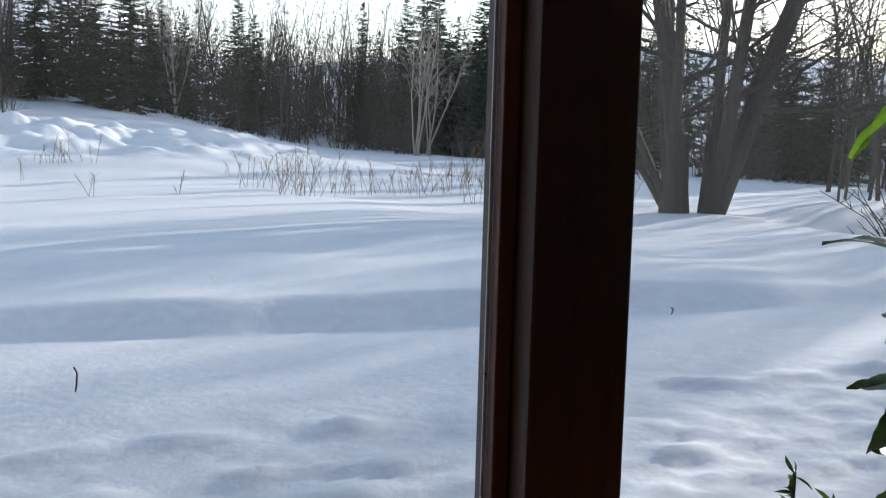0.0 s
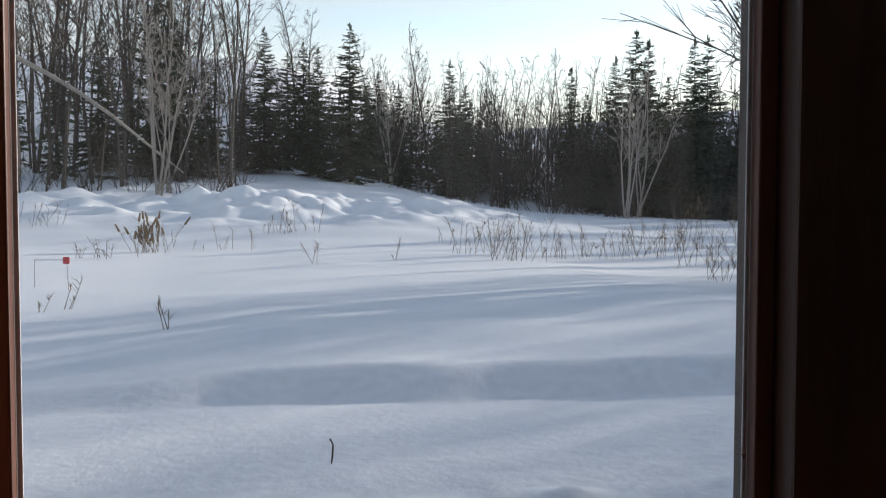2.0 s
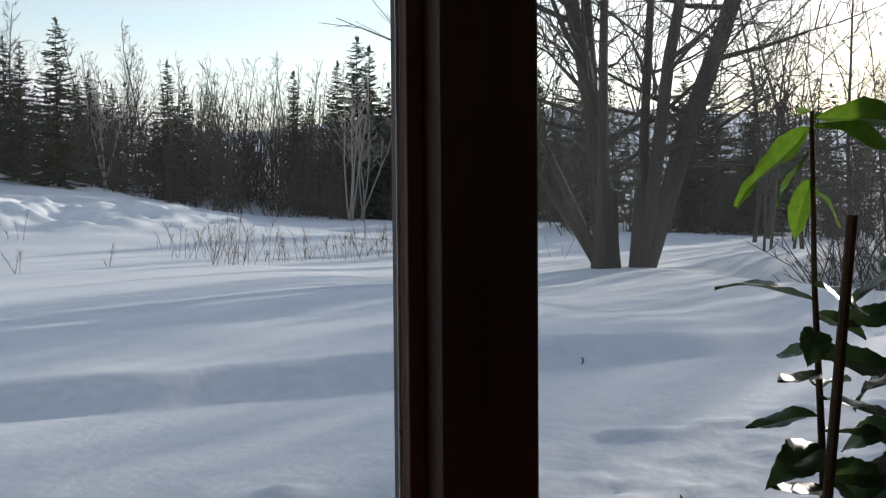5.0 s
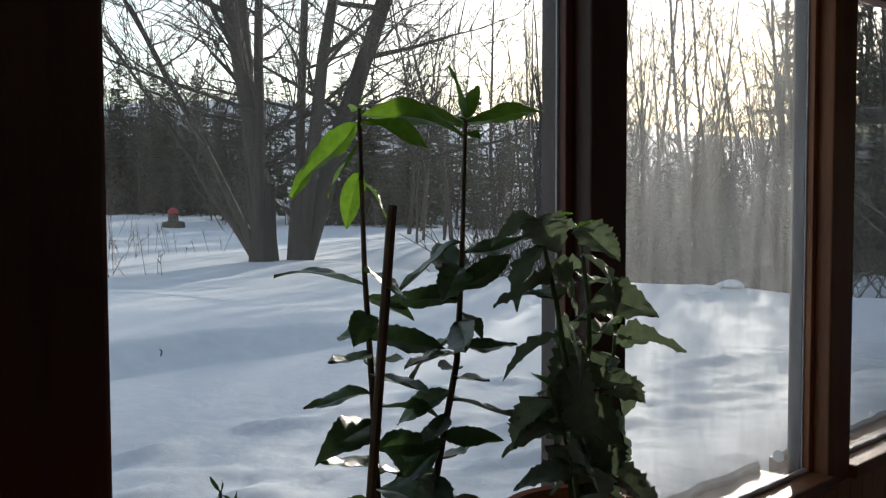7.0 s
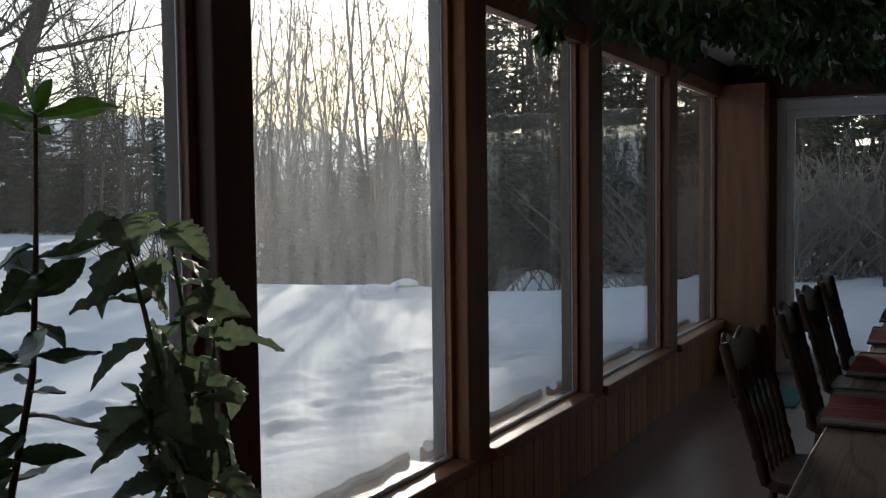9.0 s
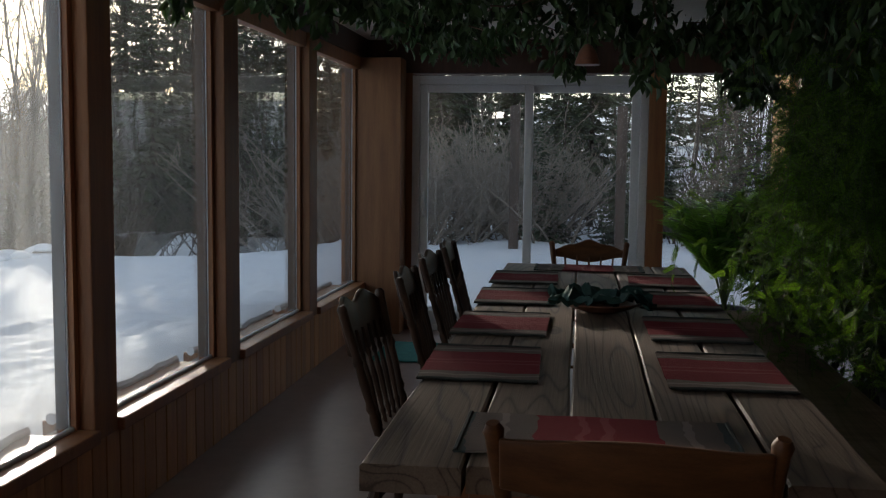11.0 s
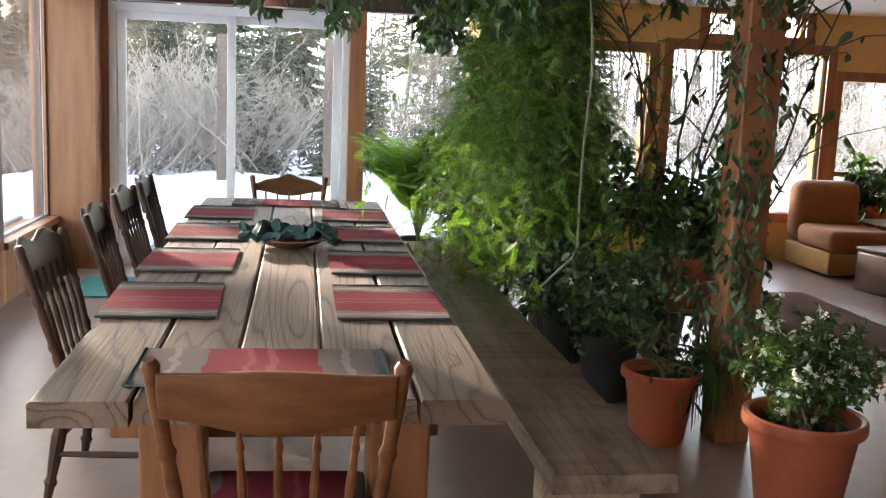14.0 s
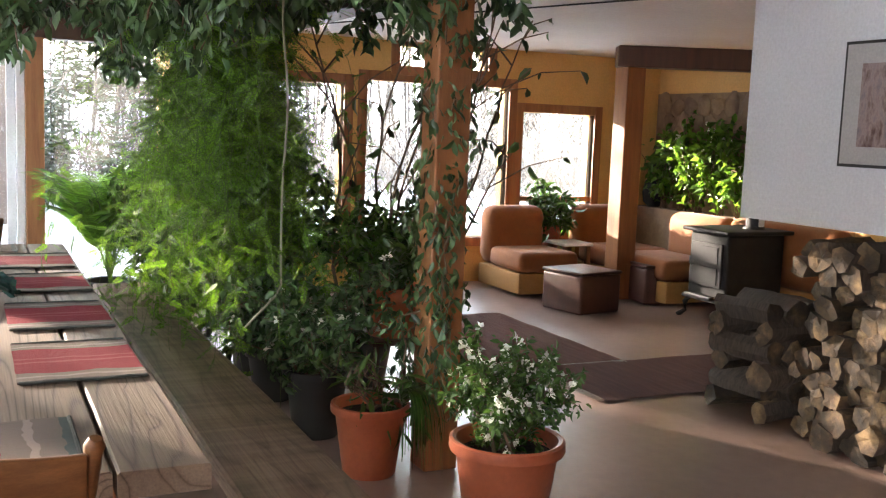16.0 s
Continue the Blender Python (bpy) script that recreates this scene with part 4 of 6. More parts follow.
box(bm, -0.17, 0.17, -0.17, 0.17, 0.36, 0.39, bevel=0.004)
part("top", bm, M_POST, stand)
for sx in (-0.14, 0.14):
    for sy in (-0.14, 0.14):
        bm = bmesh.new()
        tube(bm, [(sx, sy, 0), (sx, sy, 0.36)], [0.015, 0.015], 8)
        part("leg", bm, M_POST, stand)
pot(M_TERRA, 0.19, 0.28, pose(5.45, -1.72, 0.39), "terracotta planter raised on a stand")
bush("potted_shrub", "upright dark-leaved shrub in a raised terracotta pot", pose(5.45, -1.72, 0.62), 14, 0.42, 0.34, 1500, 0.075, M_LEAF, 0.3, 0, 0.5)
# A lanky climber with bare crooked branches beside the post.
climber = thing("climbing_shrub", "lanky shrub with bare crooked branches and scattered large leaves", "plant")
cr = random.Random(14)
tips = []
for x, y, hx, hy, top in ((5.86, -1.72, 0.1, -0.25, 2.26), (5.9, -1.78, -0.3, -0.55, 2.2), (5.93, -1.74, 0.35, 0.2, 2.26), (5.95, -1.8, 0.3, -0.75, 1.75), (5.84, -1.76, -0.55, -0.1, 2.1), (5.9, -1.72, -0.2, 0.42, 1.9), (5.92, -1.82, -0.45, -0.7, 1.45), (5.88, -1.9, 0.15, -1.0, 2.2), (5.9, -1.8, -0.1, -0.4, 2.28), (5.86, -1.7, -0.7, -0.45, 2.0)):
    bm = bmesh.new()
    pts = []
    wob = (cr.uniform(0, 6), cr.uniform(0, 6))
    for i in range(15):
        f = i / 14
        pts.append((x + hx * f + 0.05 * math.sin(5 * f + wob[0]) + cr.uniform(-0.015, 0.015), y + hy * f + 0.07 * math.sin(6 * f + wob[1]) + cr.uniform(-0.015, 0.015), 0.22 + (top - 0.22) * f))
    tube(bm, pts, [0.013 - 0.009 * i / 14 for i in range(15)], 7)
    for i in (4, 6, 8, 9, 11, 12, 13):
        p = Vector(pts[i])
        q = p + Vector((cr.uniform(-0.3, 0.3), cr.uniform(-0.4, 0.4), cr.uniform(0.1, 0.4)))
        m = p.lerp(q, 0.5) + Vector((cr.uniform(-0.05, 0.05), cr.uniform(-0.05, 0.05), 0.04))
        tube(bm, [p, m, q], [0.006, 0.0045, 0.003], 6)
        tips += [m, q]
    stem = part("branch", bm, M_STEM, climber, smooth=True)
    tips += [Vector(pts[10]), Vector(pts[14])]
P = np.array([tuple(p) for p in tips])
d = unit(rand_dirs(len(P)) * 0.7 + np.array([0, 0, -0.8]))
L = rng.uniform(0.05, 0.12, len(P))
part("foliage", blades_mesh("foliage", P, d, rand_dirs(len(P)), L, L * 0.45, M_LEAFD), None, stem)
bush("potted_shrub", "dense dark shrub growing behind the fern", pose(6.35, -1.2, 0.25), 16, 1.0, 0.5, 2000, 0.09, M_LEAFD, 0.4, 0, 0.5)
pot(M_BLACKPOT, 0.17, 0.32, pose(6.35, -1.2, 0), "black nursery pot behind the fern")
bush("potted_shrub", "low dark leafy undergrowth beside the bench", pose(5.75, -1.15, 0.22), 14, 0.5, 0.45, 1500, 0.08, M_LEAFD, 0.4, 0, 0.5)
pot(M_BLACKPOT, 0.15, 0.28, pose(5.75, -1.15, 0), "black nursery pot beside the bench")
pot(M_BLACKPOT, 0.16, 0.30, pose(5.9, -1.75, 0), "black nursery pot half hidden by leaves")
# Feathery asparagus fern: a hanging curtain of fine strands.
fern = thing("asparagus_fern", "huge feathery asparagus fern hanging from the ceiling", "plant", pose(5.8, -0.84, 0))
A, B, P, D, U, L = [], [], [], [], [], []
plumes = [(rng.uniform(-0.75, 1.0), rng.random(), rng.uniform(1.15, 2.25)) for _ in range(74)]
for s in range(400):
    dx, v, top = plumes[s % len(plumes)]
    near, far = 0.30, max(-0.6, -0.33 - 0.308 * dx)
    p = np.array([dx, far + (near - far) * v, top]) + rng.normal(size=3) * np.array([0.05, 0.05, 0.09])
    p[2] = min(p[2], 2.28)
    length = rng.uniform(0.6, 1.9)
    steps = 10
    drift = np.array([rng.normal() * 0.30, rng.normal() * 0.20, 0])
    for i in range(steps):
        f = i / steps
        q = p + drift * length / steps * (1 - f) * 1.6 + rng.normal(size=3) * 0.012 + np.array([0, 0, -length / steps * (0.35 + f)])
        if q[2] < 0.16:
            break
        A.append(p), B.append(q)
        for b in range(2):
            side = rand_dirs(1)[0] * np.array([1, 1, 0.5])
            side = side / np.linalg.norm(side)
            spray = side + (q - p) / np.linalg.norm(q - p) * 0.55
            spray = spray / np.linalg.norm(spray)
            across = np.cross(spray, rand_dirs(1, 0.8)[0])
            across = across / np.linalg.norm(across)
            up = np.cross(across, spray)
            reach = rng.uniform(0.10, 0.22) * (1 - 0.45 * f)
            o = p + (q - p) * rng.random()
            A.append(o), B.append(o + spray * reach)
            for h in range(12):
                g = (h + 0.6) / 12.5
                for sgn in (-1, 1):
                    P.append(o + spray * reach * g), D.append(spray * 0.75 + across * sgn + up * 0.15), U.append(up), L.append(0.024 * (1 - 0.5 * g) * rng.uniform(0.8, 1.2))
        p = q
A, B = np.array(A), np.array(B)
V, F = sticks_data(A, B, np.full(len(A), 0.0014), np.full(len(A), 0.0009), 3)
part("stem", array_mesh("stem", V.tolist(), F.tolist(), M_GREENSTEM), None, fern)
P, D, U, L = np.array(P), np.array(D), np.array(U), np.array(L)
part("frond", leaves_mesh("frond", P, D, U, L, L * 0.32, M_FERN, 0.04), None, fern)

# Palm and a broad-leaved plant by the sliding door.


def palm(m, label, fronds, length, mat):
    t = thing("potted_palm", label, "plant", m)
    A, B, P, D, LL = [], [], [], [], []
    for f in range(fronds):
        ang, el = rng.uniform(0, 2 * math.pi), rng.uniform(1.25, 1.57)
        p = np.array([0, 0, 0.35])
        L = length * rng.uniform(0.7, 1.1)
        steps = 12
        for i in range(steps):
            e = el - 1.25 * (i / steps) ** 1.8
            dv = np.array([math.cos(ang) * math.cos(e), math.sin(ang) * math.cos(e), math.sin(e)])
            q = p + dv * L / steps
            A.append(p), B.append(q)
            if i > 3:
                side = np.array([-math.sin(ang), math.cos(ang), 0])
                for sgn in (-1, 1):
                    for h in (0.0, 0.25, 0.5, 0.75):
                        P.append(p + (q - p) * h), D.append(side * sgn + dv * 0.8 + np.array([0, 0, -0.25])), LL.append(0.20 * math.sin(math.pi * (i + 1) / (steps + 2)) + 0.03)
            p = q
    A, B = np.array(A), np.array(B)
    V, F = sticks_data(A, B, np.full(len(A), 0.004), np.full(len(A), 0.003), 4)
    stalk = part("stalk", array_mesh("stalk", V.tolist(), F.tolist(), M_GREENSTEM), None, t)
    P, D, LL = np.array(P), np.array(D), np.array(LL)
    part("frond", leaves_mesh("frond", P, D, np.tile([0, 0, 1.0], (len(P), 1)), LL, LL * 0.17, mat, 0.03), None, stalk)


palm(pose(7.72, -0.52, 0), "light green feather palm by the glass door", 36, 0.95, M_PALM)
pot(M_BLACKPOT, 0.17, 0.38, pose(7.72, -0.52, 0), "dark nursery pot under the palm")
pot(M_BLACKPOT, 0.17, 0.36, pose(7.28, -0.86, 0), "dark nursery pot by the glass door")
bush("potted_plant", "drooping long-leaved green plant by the glass door", pose(7.28, -0.86, 0.3), 14, 0.72, 0.42, 1300, 0.14, M_LEAF, 0.8, 0, 0.24)

# Vines: along the ceiling over the table, along the beam and round the post.
vine = thing("ceiling_vine", "dense leafy vine trained along the ceiling beam", "plant")
A, B, P = [], [], []


def strand(p, q, sag, steps=14, hang=3):
    p, q = np.array(p, float), np.array(q, float)
    last = p
    for i in range(1, steps + 1):
        f = i / steps
        c = p + (q - p) * f + np.array([0, 0, -sag * 4 * f * (1 - f)]) + rng.normal(size=3) * 0.03
        c[2] = min(c[2], CEIL - 0.03)
        A.append(last), B.append(c)
        P.extend([last + (c - last) * rng.random() for _ in range(hang)])
        last = c


for k in range(26):
    x0 = rng.uniform(3.6, 7.8)
    strand((x0, rng.uniform(-1.7, -0.2), 2.28), (x0 + rng.uniform(-0.6, 1.5), rng.uniform(-1.6, 0.3), 2.28), rng.uniform(0.05, 0.22), 12, 9)
for k in range(14):
    x0 = rng.uniform(4.6, 7.6)
    strand((x0, rng.uniform(0.2, 1.0), 2.28), (x0 + rng.uniform(-0.5, 0.8), rng.uniform(1.5, 2.05), 2.28), rng.uniform(0.06, 0.16), 10, 7)
for k in range(12):
    x0, y0 = rng.uniform(4.0, 5.6), rng.uniform(1.5, 2.05)
    strand((x0, y0, 2.28), (x0 + rng.normal() * 0.15, y0 + rng.normal() * 0.05, rng.uniform(2.0, 2.18)), 0, 6, 6)
for k in range(12):
    x0, y0 = rng.uniform(4.9, 6.6), rng.uniform(-0.35, 0.55)
    strand((x0, y0, 2.28), (x0 + rng.normal() * 0.12, y0 + rng.normal() * 0.08, rng.uniform(1.84, 2.08)), 0, 7, 6)
for k in range(30):
    x0, y0 = rng.uniform(4.6, 7.2), rng.uniform(-1.05, -0.4)
    strand((x0, y0, 2.28), (x0 + rng.normal() * 0.1, y0 + rng.normal() * 0.1, rng.uniform(1.75, 2.1)), 0, 9, 6)
for k in range(6):
    x0, y0 = rng.uniform(3.9, 5.6), rng.uniform(-1.75, -1.2)
    strand((x0, y0, 2.28), (x0 + rng.normal() * 0.1, y0 + rng.normal() * 0.1, rng.uniform(1.85, 2.15)), 0, 7, 6)
for k in range(5):
    strand((4.45 + 0.11 * math.cos(k * 1.3), -1.53 + 0.11 * math.sin(k * 1.3), 2.25), (4.42 + 0.12 * math.cos(k * 2 + 1), -1.51 + 0.12 * math.sin(k * 2 + 1), 0.45), 0, 26, 6)
A, B, P = np.array(A), np.array(B), np.array(P)
V, F = sticks_data(A, B, np.full(len(A), 0.005), np.full(len(A), 0.004), 5)
part("stem", array_mesh("stem", V.tolist(), F.tolist(), M_STEM), None, vine)
P = np.concatenate([P, P + rng.normal(size=P.shape) * 0.03])
d = unit(rand_dirs(len(P)) * 0.6 + np.array([0, 0, -0.8]))
L = rng.uniform(0.05, 0.11, len(P)) * np.where((P[:, 2] < 1.95) & (P[:, 0] < 4.75), 0.68, 1.0)
P = P + rand_dirs(len(P)) * 0.04
part("foliage", blades_mesh("foliage", P, d, rand_dirs(len(P)), L, L * 0.42, M_LEAFD), None, vine)
bm = bmesh.new()
tube(bm, [(4.86 + 0.02 * math.sin(i * 0.7), -0.93 + 0.012 * math.sin(i * 0.5), 2.2 - 0.075 * i) for i in range(20)] + [(4.85, -0.90 + 0.035 * i, 0.73 - 0.035 * i) for i in range(5)], [0.0055] * 25, 6)
tagged(part("hanging_root", bm, M_ROOT, None, smooth=True), "pale aerial root hanging in front of the fern", "root")

# Plants on a stand in the window.
shelf = thing("plant_bench", "low wooden plant bench along the window", "plant bench")
bm = bmesh.new()
box(bm, 0.95, 2.35, 1.52, 2.04, 0.55, 0.585, bevel=0.005)
part("top", bm, M_LEG, shelf)
for x in (1.0, 2.28):
    for y in (1.56, 1.98):
        bm = bmesh.new()
        box(bm, x, x + 0.04, y, y + 0.04, 0, 0.549, bevel=0.003)
        part("leg", bm, M_LEG, shelf)


def big_leaf(seed, ratio, serrate, mat, curl=0.22, crinkle=0.02, tip=0.75):
    """One broad leaf of unit length along +x, folded at the midrib, drooping at the tip, its rim toothed."""
    bm = bmesh.new()
    n = 18
    rows = []
    for i in range(n + 1):
        f = i / n
        w = ratio * 0.5 * math.sin(math.pi * f ** tip) ** 0.85 * (1 + serrate * (1 if i % 2 else -1)) + (0.012 if i == 0 else 0)
        z = -curl * f * f + 0.03 * math.sin(f * 6 + seed)
        vein = crinkle * math.sin(f * 26 + seed)
        rows.append([bm.verts.new(p) for p in ((f + 0.02, -w, z + 0.25 * w + vein + 0.03 * math.sin(f * 9 + seed)), (f, -w * 0.5, z + 0.20 * w - vein), (f, 0, z), (f, w * 0.5, z + 0.20 * w + vein), (f + 0.02, w, z + 0.25 * w - vein + 0.03 * math.sin(f * 8 + seed * 2)))])
    for r, s in zip(rows, rows[1:]):
        for k in range(4):
            bm.faces.new((r[k], r[k + 1], s[k + 1], s[k]))
    bmesh.ops.recalc_face_normals(bm, faces=bm.faces[:])
    return mesh_of(bm, "leaf", mat, True)


LAUREL = [big_leaf(s, 0.44, 0.05, M_LEAFD, (0.12, 0.3, -0.05, 0.42)[s], 0.01) for s in range(4)]
YOUNG = [big_leaf(s + 3, 0.42, 0.03, M_YOUNG, (0.12, 0.2, 0.05)[s], 0.008) for s in range(3)]
BROAD = [big_leaf(s + 5, 0.78, 0.09, M_BROAD, (0.3, 0.5, 0.2, 0.65)[s], 0.03, 0.62) for s in range(4)]


def leaf_at(t, meshes, k, p, az, pitch, roll, size, label=""):
    ob = part("leaf", meshes[k % len(meshes)], None, t, label)
    ob.matrix_basis = Matrix.Translation(p) @ Euler((roll, pitch, radians(az))).to_matrix().to_4x4() @ Matrix.Scale(size, 4)


def leafy_stem(t, pts, meshes, count, size, first_z, last, droop, spin=0.0, stem_mat=None):
    """A bent stem of plant t with leaves set round it in turn up to the share `last` of its height; returns its tip."""
    pts = [Vector(p) for p in pts]
    bm = bmesh.new()
    tube(bm, pts, [0.006 - 0.003 * i / (len(pts) - 1) for i in range(len(pts))], 8)
    part("stem", bm, stem_mat or M_STEM, t, smooth=True)
    r = random.Random(int(spin * 100) + count)
    for k in range(count):
        z = first_z + (pts[-1].z - first_z) * last * (k + 0.5) / count
        for a, b in zip(pts, pts[1:]):
            if a.z <= z <= b.z:
                p = a.lerp(b, (z - a.z) / max(b.z - a.z, 1e-6))
                break
        leaf_at(t, meshes, r.randrange(4), p, math.degrees(spin) + k * 137 + r.uniform(-25, 25), droop + r.uniform(-0.45, 0.5), r.uniform(-0.8, 0.8), size * r.uniform(0.62, 1.12))
    return pts[-1]


pot(M_TERRA, 0.13, 0.24, pose(1.58, 1.82, 0.586), "terracotta pot on the window bench")
laurel = thing("bay_laurel", "tall bay plant with dark serrated leaves, backlit in the window", "plant")
# Bearings: about 135 and -45 degrees lie across the view from the room.
tip = leafy_stem(laurel, [(1.57, 1.83, 0.78), (1.572, 1.85, 1.08), (1.558, 1.85, 1.26), (1.55, 1.85, 1.50)], LAUREL, 24, 0.125, 0.785, 0.68, -0.12, 0.3)
for k, (az, pitch, roll, size, dz) in enumerate(((140, 0.75, 0.5, 0.145, -0.02), (-42, 0.05, -0.5, 0.15, -0.005), (-60, 0.35, 0.4, 0.12, -0.015), (150, 0.95, 0.1, 0.09, -0.05), (100, 1.2, 0.6, 0.085, -0.09), (-30, 0.9, 0.2, 0.07, -0.10), (60, -0.1, 0.3, 0.06, 0.0), (-50, -1.2, 0, 0.03, 0.0))):
    leaf_at(laurel, YOUNG, k, tip + Vector((0, 0, dz)), az, pitch, roll, size, "bright young leaf")
tip = leafy_stem(laurel, [(1.62, 1.81, 0.78), (1.70, 1.80, 1.12), (1.712, 1.80, 1.28), (1.72, 1.80, 1.49)], LAUREL, 30, 0.128, 0.785, 0.74, -0.1, 1.6)
for k, (az, pitch, roll, size, dz) in enumerate(((130, -1.35, 0.3, 0.085, 0.0), (-20, -1.2, 0.9, 0.06, 0.0), (138, -0.08, 0.5, 0.115, -0.005), (-42, -0.22, -0.5, 0.12, -0.005), (60, -0.15, 0.2, 0.09, 0.0), (-110, 0.2, 0.3, 0.05, -0.02))):
    leaf_at(laurel, YOUNG, k, tip + Vector((0, 0, dz)), az, pitch, roll, size, "bright young leaf")
bm = bmesh.new()
tube(bm, [(1.49, 1.78, 0.8), (1.55, 1.78, 1.36)], [0.007, 0.007], 8)
part("stake", bm, M_STEM, laurel, "dark plant stake")
pot(M_TERRA, 0.14, 0.26, pose(1.95, 1.74, 0.586), "terracotta pot on the window bench")
broad = thing("broadleaf_plant", "bushy plant with broad toothed leaves in the window", "plant")
for pts, n, sp, tops in (([(1.93, 1.74, 0.78), (1.88, 1.72, 1.05), (1.82, 1.70, 1.20), (1.775, 1.70, 1.335)], 17, 0.9, 3), ([(1.96, 1.74, 0.78), (1.92, 1.71, 1.05), (1.90, 1.70, 1.20), (1.875, 1.70, 1.32)], 18, 2.2, 3), ([(1.97, 1.74, 0.78), (1.97, 1.71, 0.95), (1.975, 1.70, 1.16)], 12, 4.0, 2), ([(1.92, 1.72, 0.78), (1.86, 1.70, 0.95), (1.80, 1.70, 1.08)], 10, 5.2, 1)):
    tip = leafy_stem(broad, pts, BROAD, n, 0.112, 0.82, 0.95, 0.2, sp, M_GREENSTEM)
    for k in range(tops):
        leaf_at(broad, YOUNG if k == 0 else BROAD, k, tip, -40 + 130 * k + 20 * sp, -0.25 + 0.3 * k, 0.3, 0.06 + 0.015 * k)


def rosemary(m, height):
    t = thing("rosemary", "small upright rosemary with narrow curled leaves", "plant", m)
    for k in range(4):
        A, B, P, D = [], [], [], []
        p = np.array([rng.normal() * 0.03, rng.normal() * 0.02, 0.0])
        h = height * rng.uniform(0.6, 1)
        tilt = rng.normal(size=2) * 0.05
        for i in range(9):
            q = p + np.array([tilt[0] / 9, tilt[1] / 9, h / 9]) + rng.normal(size=3) * [0.004, 0.004, 0]
            A.append(p), B.append(q)
            for b in range(7):
                P.append(p + (q - p) * rng.random()), D.append(rand_dirs(1, 0.5)[0])
            p = q
        A, B, P, D = np.array(A), np.array(B), np.array(P), np.array(D)
        V, F = sticks_data(A, B, np.full(len(A), 0.002), np.full(len(A), 0.0018), 5)
        stem = part("stem", array_mesh("stem", V.tolist(), F.tolist(), M_GREENSTEM), None, t)
        L = rng.uniform(0.016, 0.034, len(P))
        part("foliage", blades_mesh("foliage", P, D, rand_dirs(len(P), 1), L, L * 0.2, M_LEAF), None, stem)


pot(M_TERRA, 0.09, 0.17, pose(1.22, 1.74, 0.586), "small terracotta pot on the window bench")
rosemary(pose(1.22, 1.74, 0.72), 0.36)
pot(M_TERRA, 0.08, 0.16, pose(1.40, 1.66, 0.586), "small terracotta pot on the window bench")
rosemary(pose(1.40, 1.66, 0.71), 0.32)
pot(M_TERRA, 0.07, 0.15, pose(1.06, 1.76, 0.586), "small terracotta pot on the window bench")
rosemary(pose(1.06, 1.76, 0.70), 0.32)

# ---- living room ----


def cushion_box(name, mat, parent, x0, x1, y0, y1, z0, z1, soft=0.05, label=""):
    bm = bmesh.new()
    box(bm, x0, x1, y0, y1, z0, z1)
    bmesh.ops.bevel(bm, geom=bm.edges[:], offset=soft, segments=4, affect="EDGES", profile=0.5)
    return part(name, bm, mat, parent, label, smooth=True)


def sofa_unit(m, label, wide=0.85):
    """A low modular seat that faces local +y."""
    t = thing("sofa_module", label, "sofa", m, "modular lounge seats")
    cushion_box("base", M_SOFASIDE, t, -wide / 2 + 0.01, wide / 2 - 0.01, -0.42, 0.40, 0.03, 0.225, 0.015)
    cushion_box("seat_cushion", M_SOFA, t, -wide / 2, wide / 2, -0.20, 0.43, 0.228, 0.42, 0.06)
    cushion_box("backrest", M_SOFA, t, -wide / 2, wide / 2, -0.46, -0.19, 0.228, 0.80, 0.11)
    return t


sofa_unit(pose(8.76, -4.48, 0, 0, 0, 90), "rust-coloured low sofa module with a tan base", 0.64)
for x, y, r in ((8.92, -5.62, 90), (8.03, -5.66, 0)):
    sofa_unit(pose(x, y, 0, 0, 0, r), "rust-coloured curved sofa module in the lounge", 0.70 if r else 0.84)
t = thing("sofa", "rust-coloured padded sofa behind the stove", "sofa")
cushion_box("base", M_SOFASIDE, t, 6.3, 7.58, -6.12, -5.86, 0.02, 0.27, 0.03)
cushion_box("backrest", M_SOFA, t, 6.3, 7.58, -6.12, -5.86, 0.275, 0.82, 0.09)
for x, y, r in ((7.74, -4.44, 12), (7.98, -5.42, -8)):
    o = thing("ottoman", "square brown leatherette ottoman", "ottoman", pose(x, y, 0, 0, 0, r), "ottomans")
    cushion_box("body", M_OTTO, o, -0.24, 0.24, -0.24, 0.24, 0.0, 0.33, 0.025)
    cushion_box("lid", M_OTTO, o, -0.245, 0.245, -0.245, 0.245, 0.333, 0.36, 0.01)
side = thing("side_table", "small low wooden side table in the lounge", "table", pose(8.85, -5.0, 0))
bm = bmesh.new()
box(bm, -0.18, 0.18, -0.17, 0.17, 0.43, 0.46, bevel=0.008)
part("top", bm, M_WHITE, side)
for sx in (-0.16, 0.12):
    for sy in (-0.15, 0.11):
        bm = bmesh.new()
        box(bm, sx, sx + 0.04, sy, sy + 0.04, 0, 0.429)
        part("leg", bm, M_LEG, side)
bush("potted_plant", "leafy bright green houseplant in the lounge", pose(9.2, -4.98, 0.5), 9, 0.42, 0.28, 520, 0.12, M_LEAF, 0.5, 0, 0.4)
pot(M_TERRA, 0.12, 0.28, pose(9.2, -4.98, 0.3), "pot on a low lounge stand")
solid("lounge_stand", "low wooden stand in the lounge corner", "stand", M_LEG, (9.06, 9.34, -5.14, -4.84, 0, 0.299), kind="")
solid("plant_shelf", "low masonry shelf behind the lounge seats", "shelf", M_STONE, (6.6, LIVING - 0.002, LOUNGE + 0.002, LOUNGE + 0.26, 0, 0.78), kind="")
